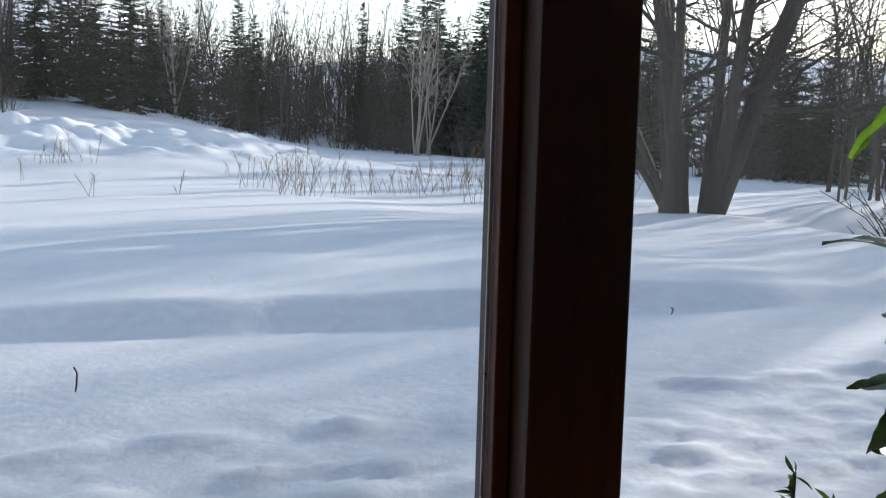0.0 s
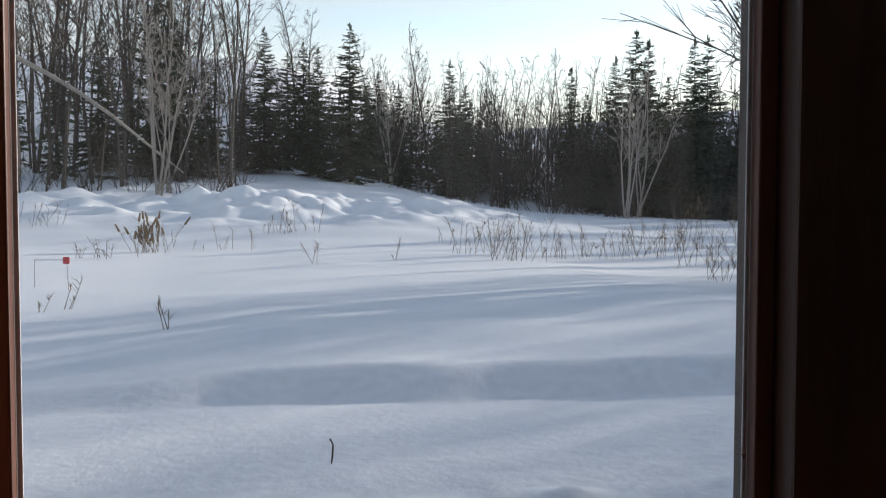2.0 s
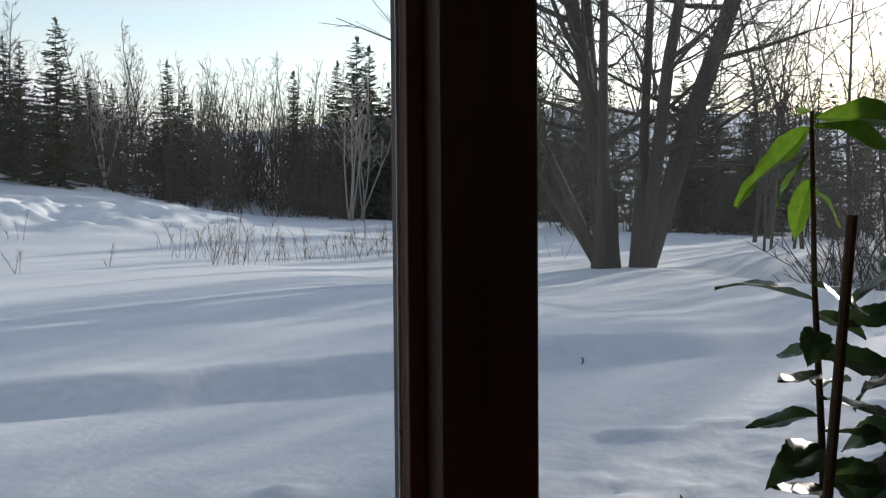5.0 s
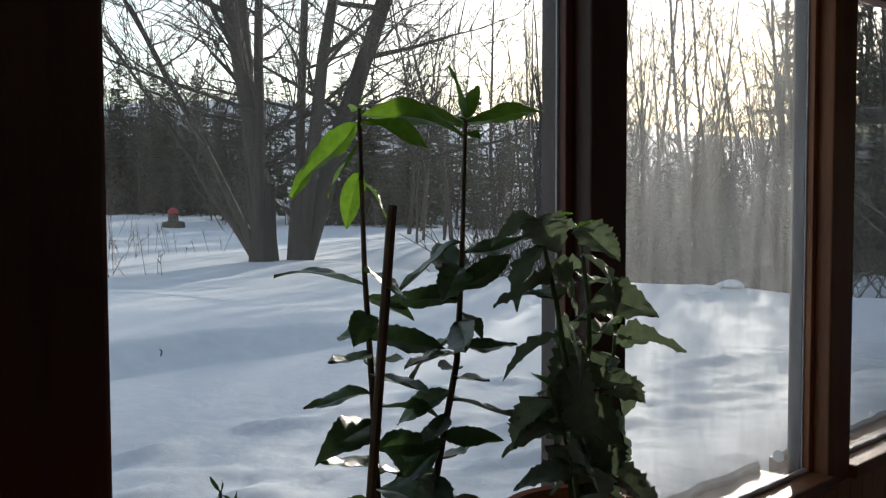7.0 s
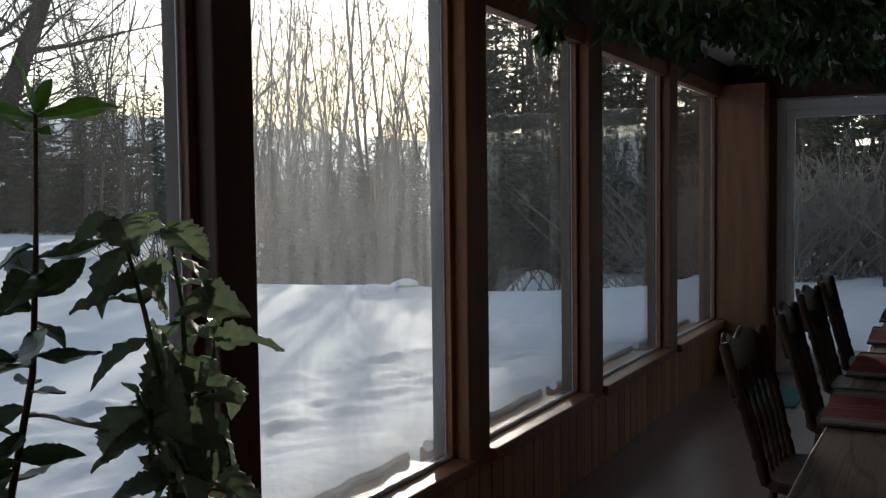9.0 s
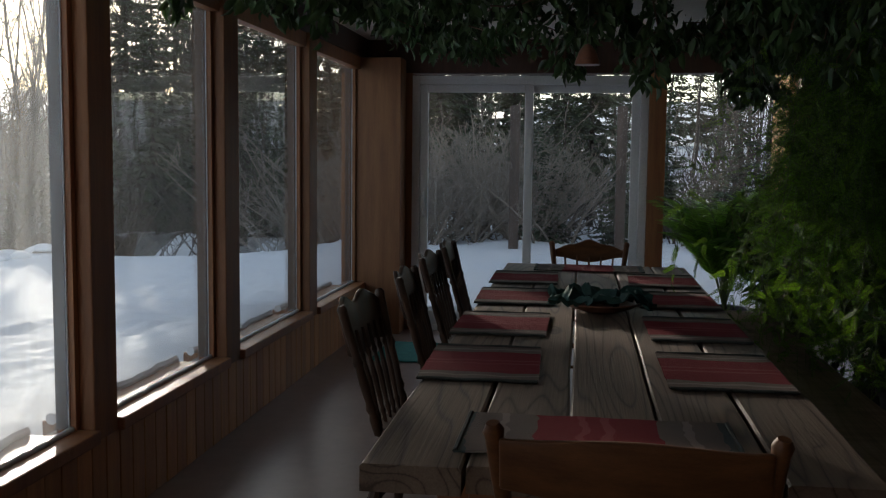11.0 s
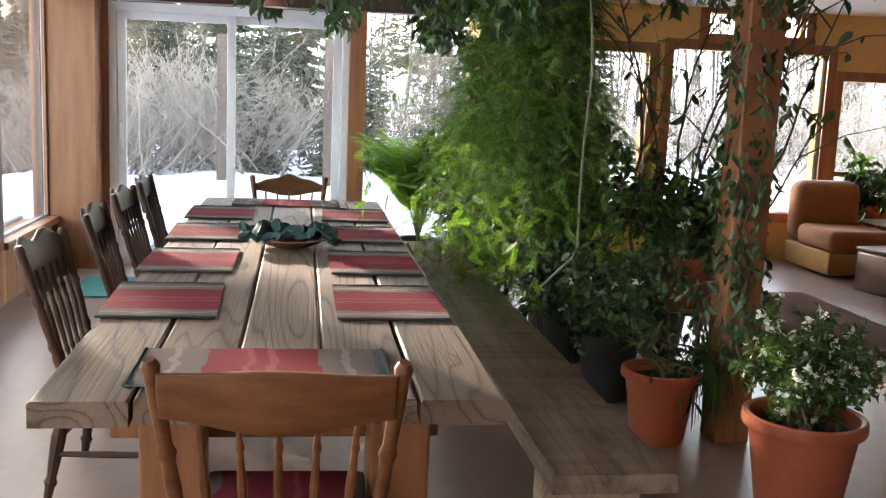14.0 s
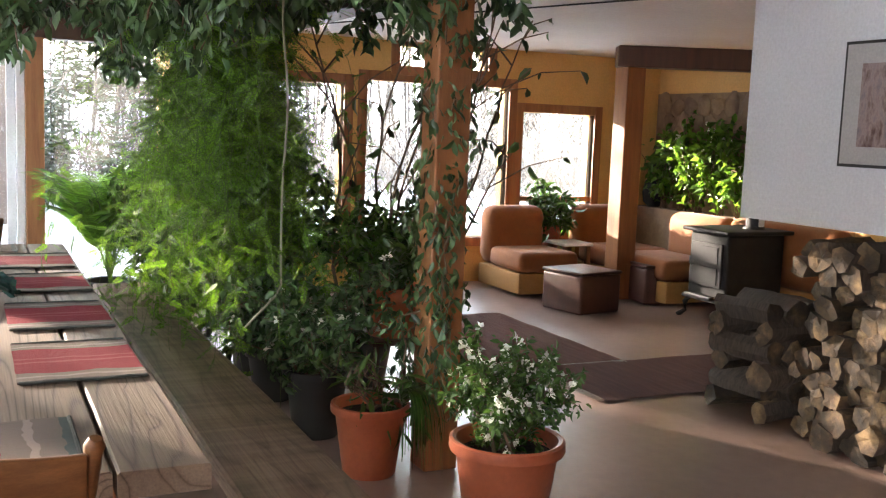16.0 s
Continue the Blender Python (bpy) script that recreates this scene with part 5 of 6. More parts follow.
# Sun on these: paler young-leaf green, and white flecks for blown-out glints.
for x, hh, flecks in ((7.85, 0.7, 30), (8.15, 0.95, 60), (8.45, 0.75, 50), (8.72, 0.95, 20), (9.0, 0.7, 10)):
    bush("potted_plant", "leafy houseplant on the shelf behind the sofa, sunlight in its colours", pose(x, LOUNGE + 0.16, 0.78), 9, hh, 0.22, 420, 0.10, M_YOUNG, 0.4, 0, 0.55, flecks)
figure = bmesh.new()
lathe(figure, [(0.06, 0), (0.11, 0.05), (0.125, 0.15), (0.10, 0.27), (0.05, 0.33), (0.065, 0.39), (0.04, 0.45), (0.01, 0.47)], 20)
fo = tagged(part("vase", figure, M_IRON, None, smooth=True), "dark rounded ceramic vase on the shelf", "vase")
fo.location = (9.2, LOUNGE + 0.14, 0.781)

# Rugs with fringe.
for x0, x1, y0, y1 in ((5.95, 7.72, -3.62, -2.35), (5.10, 5.93, -5.0, -2.92)):
    rug = thing("rug", "reddish-brown woven rug with pale fringe", "rug", group="rugs")
    bm = bmesh.new()
    nx, ny = 24, 24
    top = [[bm.verts.new((x0 + (x1 - x0) * i / nx, y0 + (y1 - y0) * j / ny, 0.010 + 0.004 * noise.noise((i * 0.3, j * 0.3, x0)))) for j in range(ny + 1)] for i in range(nx + 1)]
    for i in range(nx):
        for j in range(ny):
            bm.faces.new((top[i][j], top[i + 1][j], top[i + 1][j + 1], top[i][j + 1]))
    bmesh.ops.solidify(bm, geom=bm.faces[:], thickness=0.006)
    part("weave", bm, M_RUG, rug, smooth=True)
    n = 110
    xs = rng.uniform(x0, x1, n) if x1 - x0 < 1 else np.repeat([x0], n)
    ys = np.repeat([y1], n) if x1 - x0 < 1 else rng.uniform(y0, y1, n)
    dirs = np.array([[0, 1.0, 0]] * n if x1 - x0 < 1 else [[-1.0, 0, 0]] * n) + rng.normal(size=(n, 3)) * [0.3, 0.3, 0]
    a = np.stack([xs, ys, np.full(n, 0.009)], 1)
    V, F = sticks_data(a, a + unit(dirs) * 0.06, np.full(n, 0.003), np.full(n, 0.001), 4)
    part("fringe", array_mesh("fringe", V.tolist(), F.tolist(), M_FRINGE), None, rug)

# Cast-iron stove.
stove = thing("wood_stove", "black cast-iron wood stove on curved legs", "stove", pose(7.04, -5.52, 0, 0, 0, -90))
for nm, bx, bv in (("firebox", (-0.30, 0.30, -0.24, 0.24, 0.20, 0.74), 0.02), ("top_plate", (-0.36, 0.36, -0.29, 0.29, 0.742, 0.775), 0.012), ("base_plate", (-0.34, 0.34, -0.27, 0.27, 0.165, 0.198), 0.012),
                   ("door", (-0.325, -0.302, -0.19, 0.19, 0.29, 0.66), 0.008), ("side_panel", (-0.24, 0.24, 0.242, 0.255, 0.28, 0.66), 0.008), ("ash_lip", (-0.40, -0.34, -0.16, 0.16, 0.20, 0.225), 0.006)):
    bm = bmesh.new()
    box(bm, *bx, bevel=bv)
    plate = part(nm, bm, M_IRON, stove)
    if nm == "door":
        bm = bmesh.new()
        tube(bm, [(-0.33, 0.15, 0.46), (-0.365, 0.15, 0.47), (-0.365, 0.15, 0.53)], [0.008] * 3, 6)
        part("handle", bm, M_METAL, plate, "grey metal latch")
        for z0 in (0.32, 0.49):
            bm = bmesh.new()
            box(bm, -0.333, -0.3255, -0.15, 0.10, z0, z0 + 0.14, bevel=0.003)
            part("relief_panel", bm, M_IRON, plate)
    if nm == "side_panel":
        for x0 in (-0.20, 0.02):
            bm = bmesh.new()
            box(bm, x0, x0 + 0.18, 0.2555, 0.265, 0.31, 0.63, bevel=0.004)
            part("relief_panel", bm, M_IRON, plate)
for sx in (-0.28, 0.28):
    for sy in (-0.22, 0.22):
        bm = bmesh.new()
        tube(bm, [(sx, sy, 0.18), (sx * 1.12, sy * 1.12, 0.12), (sx * 1.1, sy * 1.1, 0.05), (sx * 1.28, sy * 1.28, 0.0)], [0.028, 0.024, 0.018, 0.026], 8)
        part("leg", bm, M_IRON, stove, smooth=True)
bm = bmesh.new()
tube(bm, [(0.12, -0.06, 0.776), (0.12, -0.06, 1.5)], [0.075, 0.075], 20)
tube(bm, [(0.12, -0.06, 0.776), (0.12, -0.06, 0.80)], [0.095, 0.085], 20)
pipe = part("flue_pipe", bm, M_IRON, stove, smooth=True)
bm = bmesh.new()
box(bm, -0.03, 0.03, -0.146, -0.137, 0.80, 0.93, bevel=0.003)
ob = part("thermometer", bm, M_VINYL, pipe, "white strip thermometer on the flue")
ob.location = (0.12, 0, 0)

# Firewood: stacked split logs, and a crib of crossed logs at its end.


def log_mesh(seed, length):
    """One split billet along y: bark on its rounded back, raw split faces, rough uneven ends."""
    r = random.Random(seed)
    bm = bmesh.new()
    k = r.choice((6, 7, 8, 9, 10))
    start = r.uniform(0, 6.28)
    arc = r.choice((2, 3, 4)) if k < 10 else 10
    ring = []
    for i in range(k):
        t = start + 2 * math.pi * (i + r.uniform(-0.28, 0.28)) / k
        q = 0.070 * (r.uniform(0.92, 1.08) if i <= arc else r.uniform(0.55, 0.95))
        ring.append((q * math.cos(t), q * math.sin(t) * r.uniform(0.8, 1.1)))
    rows = []
    for j in range(7):
        y = length * (j / 6 - 0.5)
        bend = 0.010 * math.sin(j * 0.6 + seed)
        rows.append([bm.verts.new((x * (1 + r.uniform(-0.06, 0.06)) + bend, y + (r.uniform(-0.012, 0.012) if j in (0, 6) else 0), z * (1 + r.uniform(-0.06, 0.06)))) for x, z in ring])
    for a, b in zip(rows, rows[1:]):
        for i in range(k):
            bm.faces.new((a[i], a[(i + 1) % k], b[(i + 1) % k], b[i])).material_index = 1 if i < arc else 0
    for row, sgn in ((rows[0], -1), (rows[6], 1)):
        c = bm.verts.new((0.008 * r.uniform(-1, 1), sgn * length / 2, 0.008 * r.uniform(-1, 1)))
        for i in range(k):
            bm.faces.new((row[i], row[(i + 1) % k], c))
    bmesh.ops.recalc_face_normals(bm, faces=bm.faces[:])
    me = bpy.data.meshes.new("log")
    bm.to_mesh(me)
    bm.free()
    me.materials.append(M_LOGEND)
    me.materials.append(M_LOGBARK)
    return me


LOGS = [log_mesh(s, 0.42) for s in range(20)]
pile = thing("firewood_pile", "stack of split firewood under the chimney breast", "firewood")
pr = random.Random(5)
z = 0.062
row = 0
while z < 1.0:
    x = 2.45 + (0.055 if row % 2 else 0)
    while x < 4.30 - 0.05 * (row % 3):
        ob = part("log", LOGS[pr.randrange(20)], None, pile)
        ob.matrix_basis = Matrix.Translation((x, -3.70 + pr.uniform(-0.06, 0.05), z + pr.uniform(-0.014, 0.014))) @ Euler((pr.uniform(-0.06, 0.06), pr.uniform(0, 6.28), pr.uniform(-0.1, 0.1))).to_matrix().to_4x4() @ Matrix.Scale(pr.uniform(0.82, 1.18), 4)
        x += pr.uniform(0.10, 0.125)
    z += 0.089
    row += 1
for layer in range(6):
    for k in range(3 if layer % 2 else 2):
        ob = part("log", LOGS[pr.randrange(20)], None, pile)
        p = (4.66, -3.50 - k * 0.30 / 2, 0.062 + layer * 0.108) if layer % 2 else (4.50 + k * 0.32, -3.66, 0.062 + layer * 0.108)
        ob.matrix_basis = Matrix.Translation(p) @ Euler((0, pr.uniform(0, 6.28), (math.pi / 2 if layer % 2 else 0) + pr.uniform(-0.14, 0.14))).to_matrix().to_4x4() @ Matrix.Scale(pr.uniform(0.95, 1.2), 4)

# Picture on the chimney breast.
pic = thing("framed_picture", "framed print with a grey mount on the white wall", "picture")
for nm, bx, mt in (("frame", (3.40, 4.195, -3.599, -3.575, 1.40, 2.01), M_FRAME), ("mount", (3.415, 4.18, -3.5745, -3.572, 1.415, 1.995), M_MATT), ("print", (3.51, 4.08, -3.5715, -3.569, 1.50, 1.90), M_PRINT)):
    bm = bmesh.new()
    box(bm, *bx)
    if nm == "frame":
        frame_part = part(nm, bm, mt, pic)
    else:
        part(nm, bm, mt, frame_part)

# Small copper bell lamp hanging over the table.
lamp = thing("hanging_bell", "small dark copper bell hanging among the vines", "bell", pose(5.0, 0.47, 1.80))
bm = bmesh.new()
lathe(bm, [(0.055, 0), (0.05, 0.02), (0.035, 0.06), (0.015, 0.085), (0.004, 0.09)], 20)
part("shell", bm, M_BOWL, lamp, smooth=True)
bm = bmesh.new()
tube(bm, [(0, 0, 0.09), (0, 0, CEIL - 1.78)], [0.002, 0.002], 5)
part("cord", bm, M_BLACKPOT, lamp)

# ---- outdoors ----


def step(a, b, v):
    t = np.clip((v - a) / (b - a), 0, 1)
    return t * t * (3 - 2 * t)


def field(x, y, scale, seed):
    """Smooth unevenness from a few crossing waves."""
    r = np.random.default_rng(seed)
    out = np.zeros(np.shape(x))
    for k in range(14):
        a, f, p = r.uniform(0, 6.28), scale * r.uniform(0.5, 2.2), r.uniform(0, 6.28)
        out = out + np.sin((x * np.cos(a) + y * np.sin(a)) * f + p) / 14 ** 0.5
    return out


def ground_z(x, y):
    x, y = np.asarray(x, float), np.asarray(y, float)
    z = 0.16 + 0.04 * field(x, y, 0.45, 1) * step(3, 9, y) + 0.010 * field(x, y, 1.6, 2) + 0.012 * field(x * 0.35, y, 2.4, 21) * step(4, 6, y)
    left = 1 - step(3, 16, x)
    z = z + 1.25 * step(25, 36, y) * left + 0.11 * np.clip(y - 38, 0, 60) * (1 - step(-4, 26, x))
    z = z + (0.20 * field(x, y, 1.1, 3) + 0.12 * field(x, y, 2.6, 13) + 0.06 * np.abs(field(x, y, 5.0, 23))) * step(29, 34, y) * (1 - step(38, 44, y)) * left
    z = z + 0.25 * step(30, 46, y) * step(8, 20, x) + 0.008 * np.maximum(0, y - 50) + 0.15 * np.clip(y - 57, 0, 60) + 0.10 * np.clip(x - 30, 0, 50)
    # wind-cut step that faces the house
    lip = 7.2 + 0.10 * np.sin(x * 0.45 + 0.8) + 0.04 * np.sin(x * 3.1) + 0.02 * np.sin(x * 7.3)
    z = z + 0.19 * step(lip - 0.45, lip, y) * step(-2.5, 1.5, x) * (1 - step(4.5, 8.0, x)) * (1 - step(9, 26, y))
    # trodden track along the house: broken crust in ridges that run with it
    track = np.exp(-((y - 3.9 - 0.25 * np.sin(x * 0.7)) / 0.95) ** 2) * step(-4, -1, x)
    wander = 0.10 * field(x, x * 0, 1.6, 5) + 0.05 * field(x, y, 5.0, 7)
    lump = 0.5 + 0.5 * field(x, y, 11.0, 6)
    for y0, wide, tall in ((3.45, 0.06, 0.032), (3.85, 0.05, 0.026), (4.2, 0.04, 0.02), (4.65, 0.06, 0.036)):
        e = y - y0 - 0.3 * np.sin(x * 0.55) - wander
        z = z + tall * np.exp(-(np.where(e > 0, e * 0.6, e) / wide) ** 2) * np.clip(lump, 0, 1.4) * step(-4, -1, x)
    z = z + track * (0.014 * np.abs(field(x * 0.7, y, 9.0, 15)) + 0.006 * field(x, y, 21.0, 16) - 0.03)
    z = z + 0.10 * np.exp(-((y - 2.95) / 0.4) ** 2)
    # heaps beyond the corner
    z = z + 1.25 * np.exp(-((x - 16.2) / 1.6) ** 2 - ((y - 6.9) / 0.75) ** 2) + 1.15 * np.exp(-((x - 16.3) / 1.6) ** 2 - ((y - 5.45) / 0.5) ** 2) + 0.07 * np.exp(-((x - 11.2) / 0.5) ** 2 - ((y - 6.7) / 0.4) ** 2)
    z = z + (0.18 + 0.05 * field(x, y, 1.8, 8)) * step(10, 12, x) * (1 - step(3, 6, y))
    z = z + 0.7 * step(22, 34, x) * (1 - step(4, 14, y))
    z = z - 1.3 * step(11.8, 15.5, x) * step(3.2, 5.0, y) * (1 - step(13, 18, y))
    inside = ((y < 2.48) & (x < 8.74)) | ((y < -1.2) & (x < 9.58))
    inside = inside & (x > -3.3) & (y > -6.5)
    return np.where(inside, -0.5, z)


def axis(lo, hi, near_lo, near_hi, fine, grow):
    v = list(np.arange(near_lo, near_hi, fine))
    s, p = fine, v[-1]
    while p < hi:
        s *= grow
        p += s
        v.append(p)
    s, p = fine, v[0]
    while p > lo:
        s *= grow
        p -= s
        v.insert(0, p)
    return np.array(v)


gx = axis(-420, 420, -2.5, 13.5, 0.065, 1.07)
gy = np.unique(np.concatenate([axis(-420, 520, 2.3, 8.2, 0.05, 1.065), np.arange(26.0, 38.0, 0.2)]))
X, Y = np.meshgrid(gx, gy, indexing="ij")
Z = ground_z(X, Y)
V = np.stack([X, Y, Z], -1).reshape(-1, 3)
ny = len(gy)
I, J = np.meshgrid(np.arange(len(gx) - 1), np.arange(ny - 1), indexing="ij")
k = (I * ny + J).reshape(-1, 1)
me = array_mesh("snow_ground", V.tolist(), (k + [0, ny, ny + 1, 1]).tolist(), M_SNOW)
me.shade_smooth()
tagged(new("snow_ground", me), "snow-covered ground with drifts and a trodden track", "snow", kind="structure")


def limbs_of(segs, r, p, d, length, rad, limbs, twigs, subs, reach, fork, rise=0.5, steps=8, stiff=0.05, joints=3):
    """One tapered stem from p along d, with rising limbs, twigs on the limbs and side shoots on the twigs."""
    pts = [np.array(p, float)]
    d = np.array(d, float)
    for i in range(steps):
        d = d + r.normal(size=3) * stiff
        d = d / np.linalg.norm(d)
        pts.append(pts[-1] + d * length / steps)
        segs.append((pts[-2], pts[-1], rad * (1 - 0.85 * i / steps), rad * (1 - 0.85 * (i + 1) / steps)))
    for k in range(limbs):
        f = fork + (0.98 - fork) * (k + r.random()) / limbs
        i = min(int(f * steps), steps - 1)
        q = pts[i] + (pts[i + 1] - pts[i]) * (f * steps - i)
        a = k * 2.4 + r.uniform(-0.7, 0.7)
        out = np.array([math.cos(a), math.sin(a), rise * r.uniform(0.5, 1.6)])
        L = reach * length * (1 - 0.75 * (f - fork) / (1 - fork)) * r.uniform(0.55, 1.15)
        lr = rad * (1 - 0.85 * f) * r.uniform(0.3, 0.55)
        nodes = [q]
        for j in range(joints):
            out = out / np.linalg.norm(out) + r.normal(size=3) * 0.16 + np.array([0, 0, 0.16])
            nodes.append(nodes[-1] + out / np.linalg.norm(out) * L / joints)
            segs.append((nodes[-2], nodes[-1], lr * (1 - 0.28 * j), lr * (1 - 0.28 * (j + 1))))
        for t in range(twigs):
            g = 0.4 + (joints - 0.41) * (t + r.random()) / twigs
            j = int(g)
            b = nodes[j] + (nodes[j + 1] - nodes[j]) * (g - j)
            ax = (nodes[j + 1] - nodes[j]) / np.linalg.norm(nodes[j + 1] - nodes[j])
            td = ax * 0.8 + r.normal(size=3) * 0.55 + np.array([0, 0, 0.25])
            tl = L * r.uniform(0.22, 0.5)
            e = b + td / np.linalg.norm(td) * tl
            segs.append((b, e, lr * 0.34, lr * 0.16))
            for u in range(subs):
                sb = b + (e - b) * r.uniform(0.25, 0.9)
                sd = td + r.normal(size=3) * 0.6
                segs.append((sb, sb + sd / np.linalg.norm(sd) * tl * r.uniform(0.35, 0.7), lr * 0.16, lr * 0.08))


def bare_tree(seed, height, limbs=15, twigs=5, subs=2, reach=0.26, fork=0.25, trunk=0.0085, rise=0.8, lean=0.05, least=0.010, joints=2):
    """A leafless tree of unit place: vertices and faces of thin tapered bars."""
    r = np.random.default_rng(seed)
    segs = []
    limbs_of(segs, r, (0, 0, 0), (r.normal() * lean, r.normal() * lean, 1), height, height * trunk, limbs, twigs, subs, reach, fork, rise, 7, 0.05, joints)
    A, B, RA, RB = (np.array(c) for c in zip(*segs))
    return sticks_data(A, B, np.maximum(RA, least), np.maximum(RB, least * 0.6), 3)


def bare_shrub(seed, height, stems=9, limbs=5, twigs=2, subs=1, splay=0.5, least=0.007):
    """Leafless brush: thin stems that part at the ground."""
    r = np.random.default_rng(seed)
    segs = []
    for k in range(stems):
        d = (r.normal() * splay, r.normal() * splay, 1)
        limbs_of(segs, r, (r.normal() * 0.12 * height, r.normal() * 0.12 * height, 0), d, height * r.uniform(0.55, 1.0), height * 0.006 + 0.004, limbs, twigs, subs, 0.42, 0.12, 0.7, 3, 0.14, 2)
    A, B, RA, RB = (np.array(c) for c in zip(*segs))
    return sticks_data(A, B, np.maximum(RA, least), np.maximum(RB, least * 0.6), 3)


def as_mesh(name, data, mat):
    return array_mesh(name, data[0].tolist(), data[1].tolist(), mat)


def spruce_data(seed, height, radius, density=1.0, bare=0.10, fine=1.0):
    """Trunk bars, and sprays that hang along drooping boughs in whorls."""
    r = np.random.default_rng(seed)
    A, B, RA, RB, P, D, L = [], [], [], [], [], [], []
    n = 10
    for i in range(n):
        A.append([0, 0, height * i / n]), B.append([0, 0, height * (i + 1) / n])
        RA.append(height * 0.011 * (1 - i / n) + 0.01), RB.append(height * 0.011 * (1 - (i + 1) / n) + 0.008)
    levels = int(height * 3.4 * density)
    for i in range(levels):
        f = bare + (0.99 - bare) * ((i + 0.5 * r.random()) / levels)
        z = height * f
        reach = (radius * (1 - f) ** 0.8 + 0.10) * r.uniform(0.75, 1.08)
        for k in range(int(5 + 3 * r.random())):
            a = r.uniform(0, 6.283)
            R = reach * r.uniform(0.55, 1.12)
            side = np.array([-math.sin(a), math.cos(a), 0])
            p = np.array([0, 0, z + r.uniform(-0.6, 0.6) * height / levels])
            slope = 0.45 * f - 0.30 + r.uniform(-0.12, 0.12)
            mid = p + np.array([math.cos(a), math.sin(a), slope]) * R * 0.6
            tip = mid + np.array([math.cos(a), math.sin(a), slope + 0.22]) * R * 0.4
            A.extend([p, mid]), B.extend([mid, tip]), RA.extend([0.016, 0.010]), RB.extend([0.010, 0.004])
            m = max(4, int(R * 9 * density * fine))
            for j in range(m):
                g = (j + r.random()) / m
                q = p + (mid - p) * g / 0.6 if g < 0.6 else mid + (tip - mid) * (g - 0.6) / 0.4
                P.append(q)
                D.append(np.array([math.cos(a), math.sin(a), slope]) * 0.8 + side * r.uniform(0.3, 1.0) * (1 if j % 2 else -1) + np.array([0, 0, -0.55 * r.random()]))
                L.append((0.16 + 0.30 * (1 - f) * (1 - 0.4 * g)) * r.uniform(0.7, 1.25) / fine ** 0.5)
    for j in range(8):
        P.append(np.array([0, 0, height * (0.965 + 0.004 * j)])), D.append(np.array([r.normal() * 0.4, r.normal() * 0.4, 1.0])), L.append(0.22)
    return [np.array(c) for c in (A, B, RA, RB, P, D, L)]


def spruce_parts(seed, height, radius, density=1.0, bare=0.10):
    A, B, RA, RB, P, D, L = spruce_data(seed, height, radius, density, bare, 2.0)
    wood = as_mesh("trunk", sticks_data(A, B, RA, RB, 4), M_BARK)
    up = np.tile([0, 0, 1.0], (len(P), 1)) + np.random.default_rng(seed).normal(size=(len(P), 3)) * 0.4
    crown = leaves_mesh("crown", P, D, up, L * 1.6, L * 0.7, M_NEEDLE, -0.05)
    return wood, crown


def put_tree(name, label, group, x, y, meshes, names, size=1.0, spin=None):
    t = thing(name, label, "tree", Matrix.Translation((x, y, float(ground_z(x, y)) - 0.05)) @ Matrix.Rotation(spin if spin is not None else rng.uniform(0, 6.28), 4, "Z") @ Matrix.Scale(size, 4), group)
    for nm, me in zip(names, meshes):
        part(nm, me, None, t)
    return t


def bearing(az, dist):
    """A place by its bearing in degrees from +x and its distance from the middle of the walk."""
    return 0.45 + dist * math.cos(radians(az)), 0.9 + dist * math.sin(radians(az))


def tall_to(x, y, rise, dist, unit_height):
    """The size at which a tree at (x, y) stands `rise` (a slope) above eye level."""
    return (1.39 + dist * rise - float(ground_z(x, y)) + 0.05) / unit_height


SPRUCES = [spruce_parts(20 + s, 11.0, rad, 1.15) for s, rad in enumerate((2.5, 2.1, 2.8, 1.8))]
WIDE = [spruce_parts(30 + s, 11.0, rad, 1.25, 0.05) for s, rad in enumerate((3.3, 2.9, 3.6, 2.5))]


def maple_mesh(seed, stems, base):
    """A short stout bole that parts into long stems, each with wide open limbs."""
    r = np.random.default_rng(seed)
    segs = []
    for dx, dy, h, rad in stems:
        limbs_of(segs, r, (dx * 0.2, dy * 0.2, 0), (dx, dy, 1), h, rad, 15, 8, 4, 0.36, 0.16, 0.3, 9, 0.05)
    A, B, RA, RB = (np.array(c) for c in zip(*segs))
    A2, B2 = np.array([[0, 0, -0.1], [0, 0, 0.5]]), np.array([[0, 0, 0.5], [0.03, 0, 1.5]])
    thick = RA > 0.03
    V0, F0 = sticks_data(A2, B2, np.array([base * 1.25, base]), np.array([base, base * 0.8]), 10)
    V1, F1 = sticks_data(A[thick], B[thick], RA[thick], RB[thick], 8)
    V2, F2 = sticks_data(A[~thick], B[~thick], np.maximum(RA[~thick], 0.008), np.maximum(RB[~thick], 0.005), 3)
    return array_mesh("branches", np.concatenate([V0, V1, V2]).tolist(), F0.tolist() + (F1 + len(V0)).tolist() + (F2 + len(V0) + len(V1)).tolist(), M_BARK)


# Stems lean mostly across the line of sight from the windows: local x runs to the viewer's right.
MAPLES = [maple_mesh(47, ((0.01, 0.03, 12.0, 0.21), (-0.17, 0.08, 11.5, 0.16), (-0.06, -0.10, 11.0, 0.12), (-0.36, -0.06, 8.5, 0.09), (-0.6, 0.1, 7.0, 0.07)), 0.25),
          maple_mesh(52, ((0.36, 0.05, 12.0, 0.18), (0.16, -0.10, 11.5, 0.15), (0.24, 0.14, 11.0, 0.13), (0.05, 0.02, 11.0, 0.11)), 0.22)]
BIRCHES = []
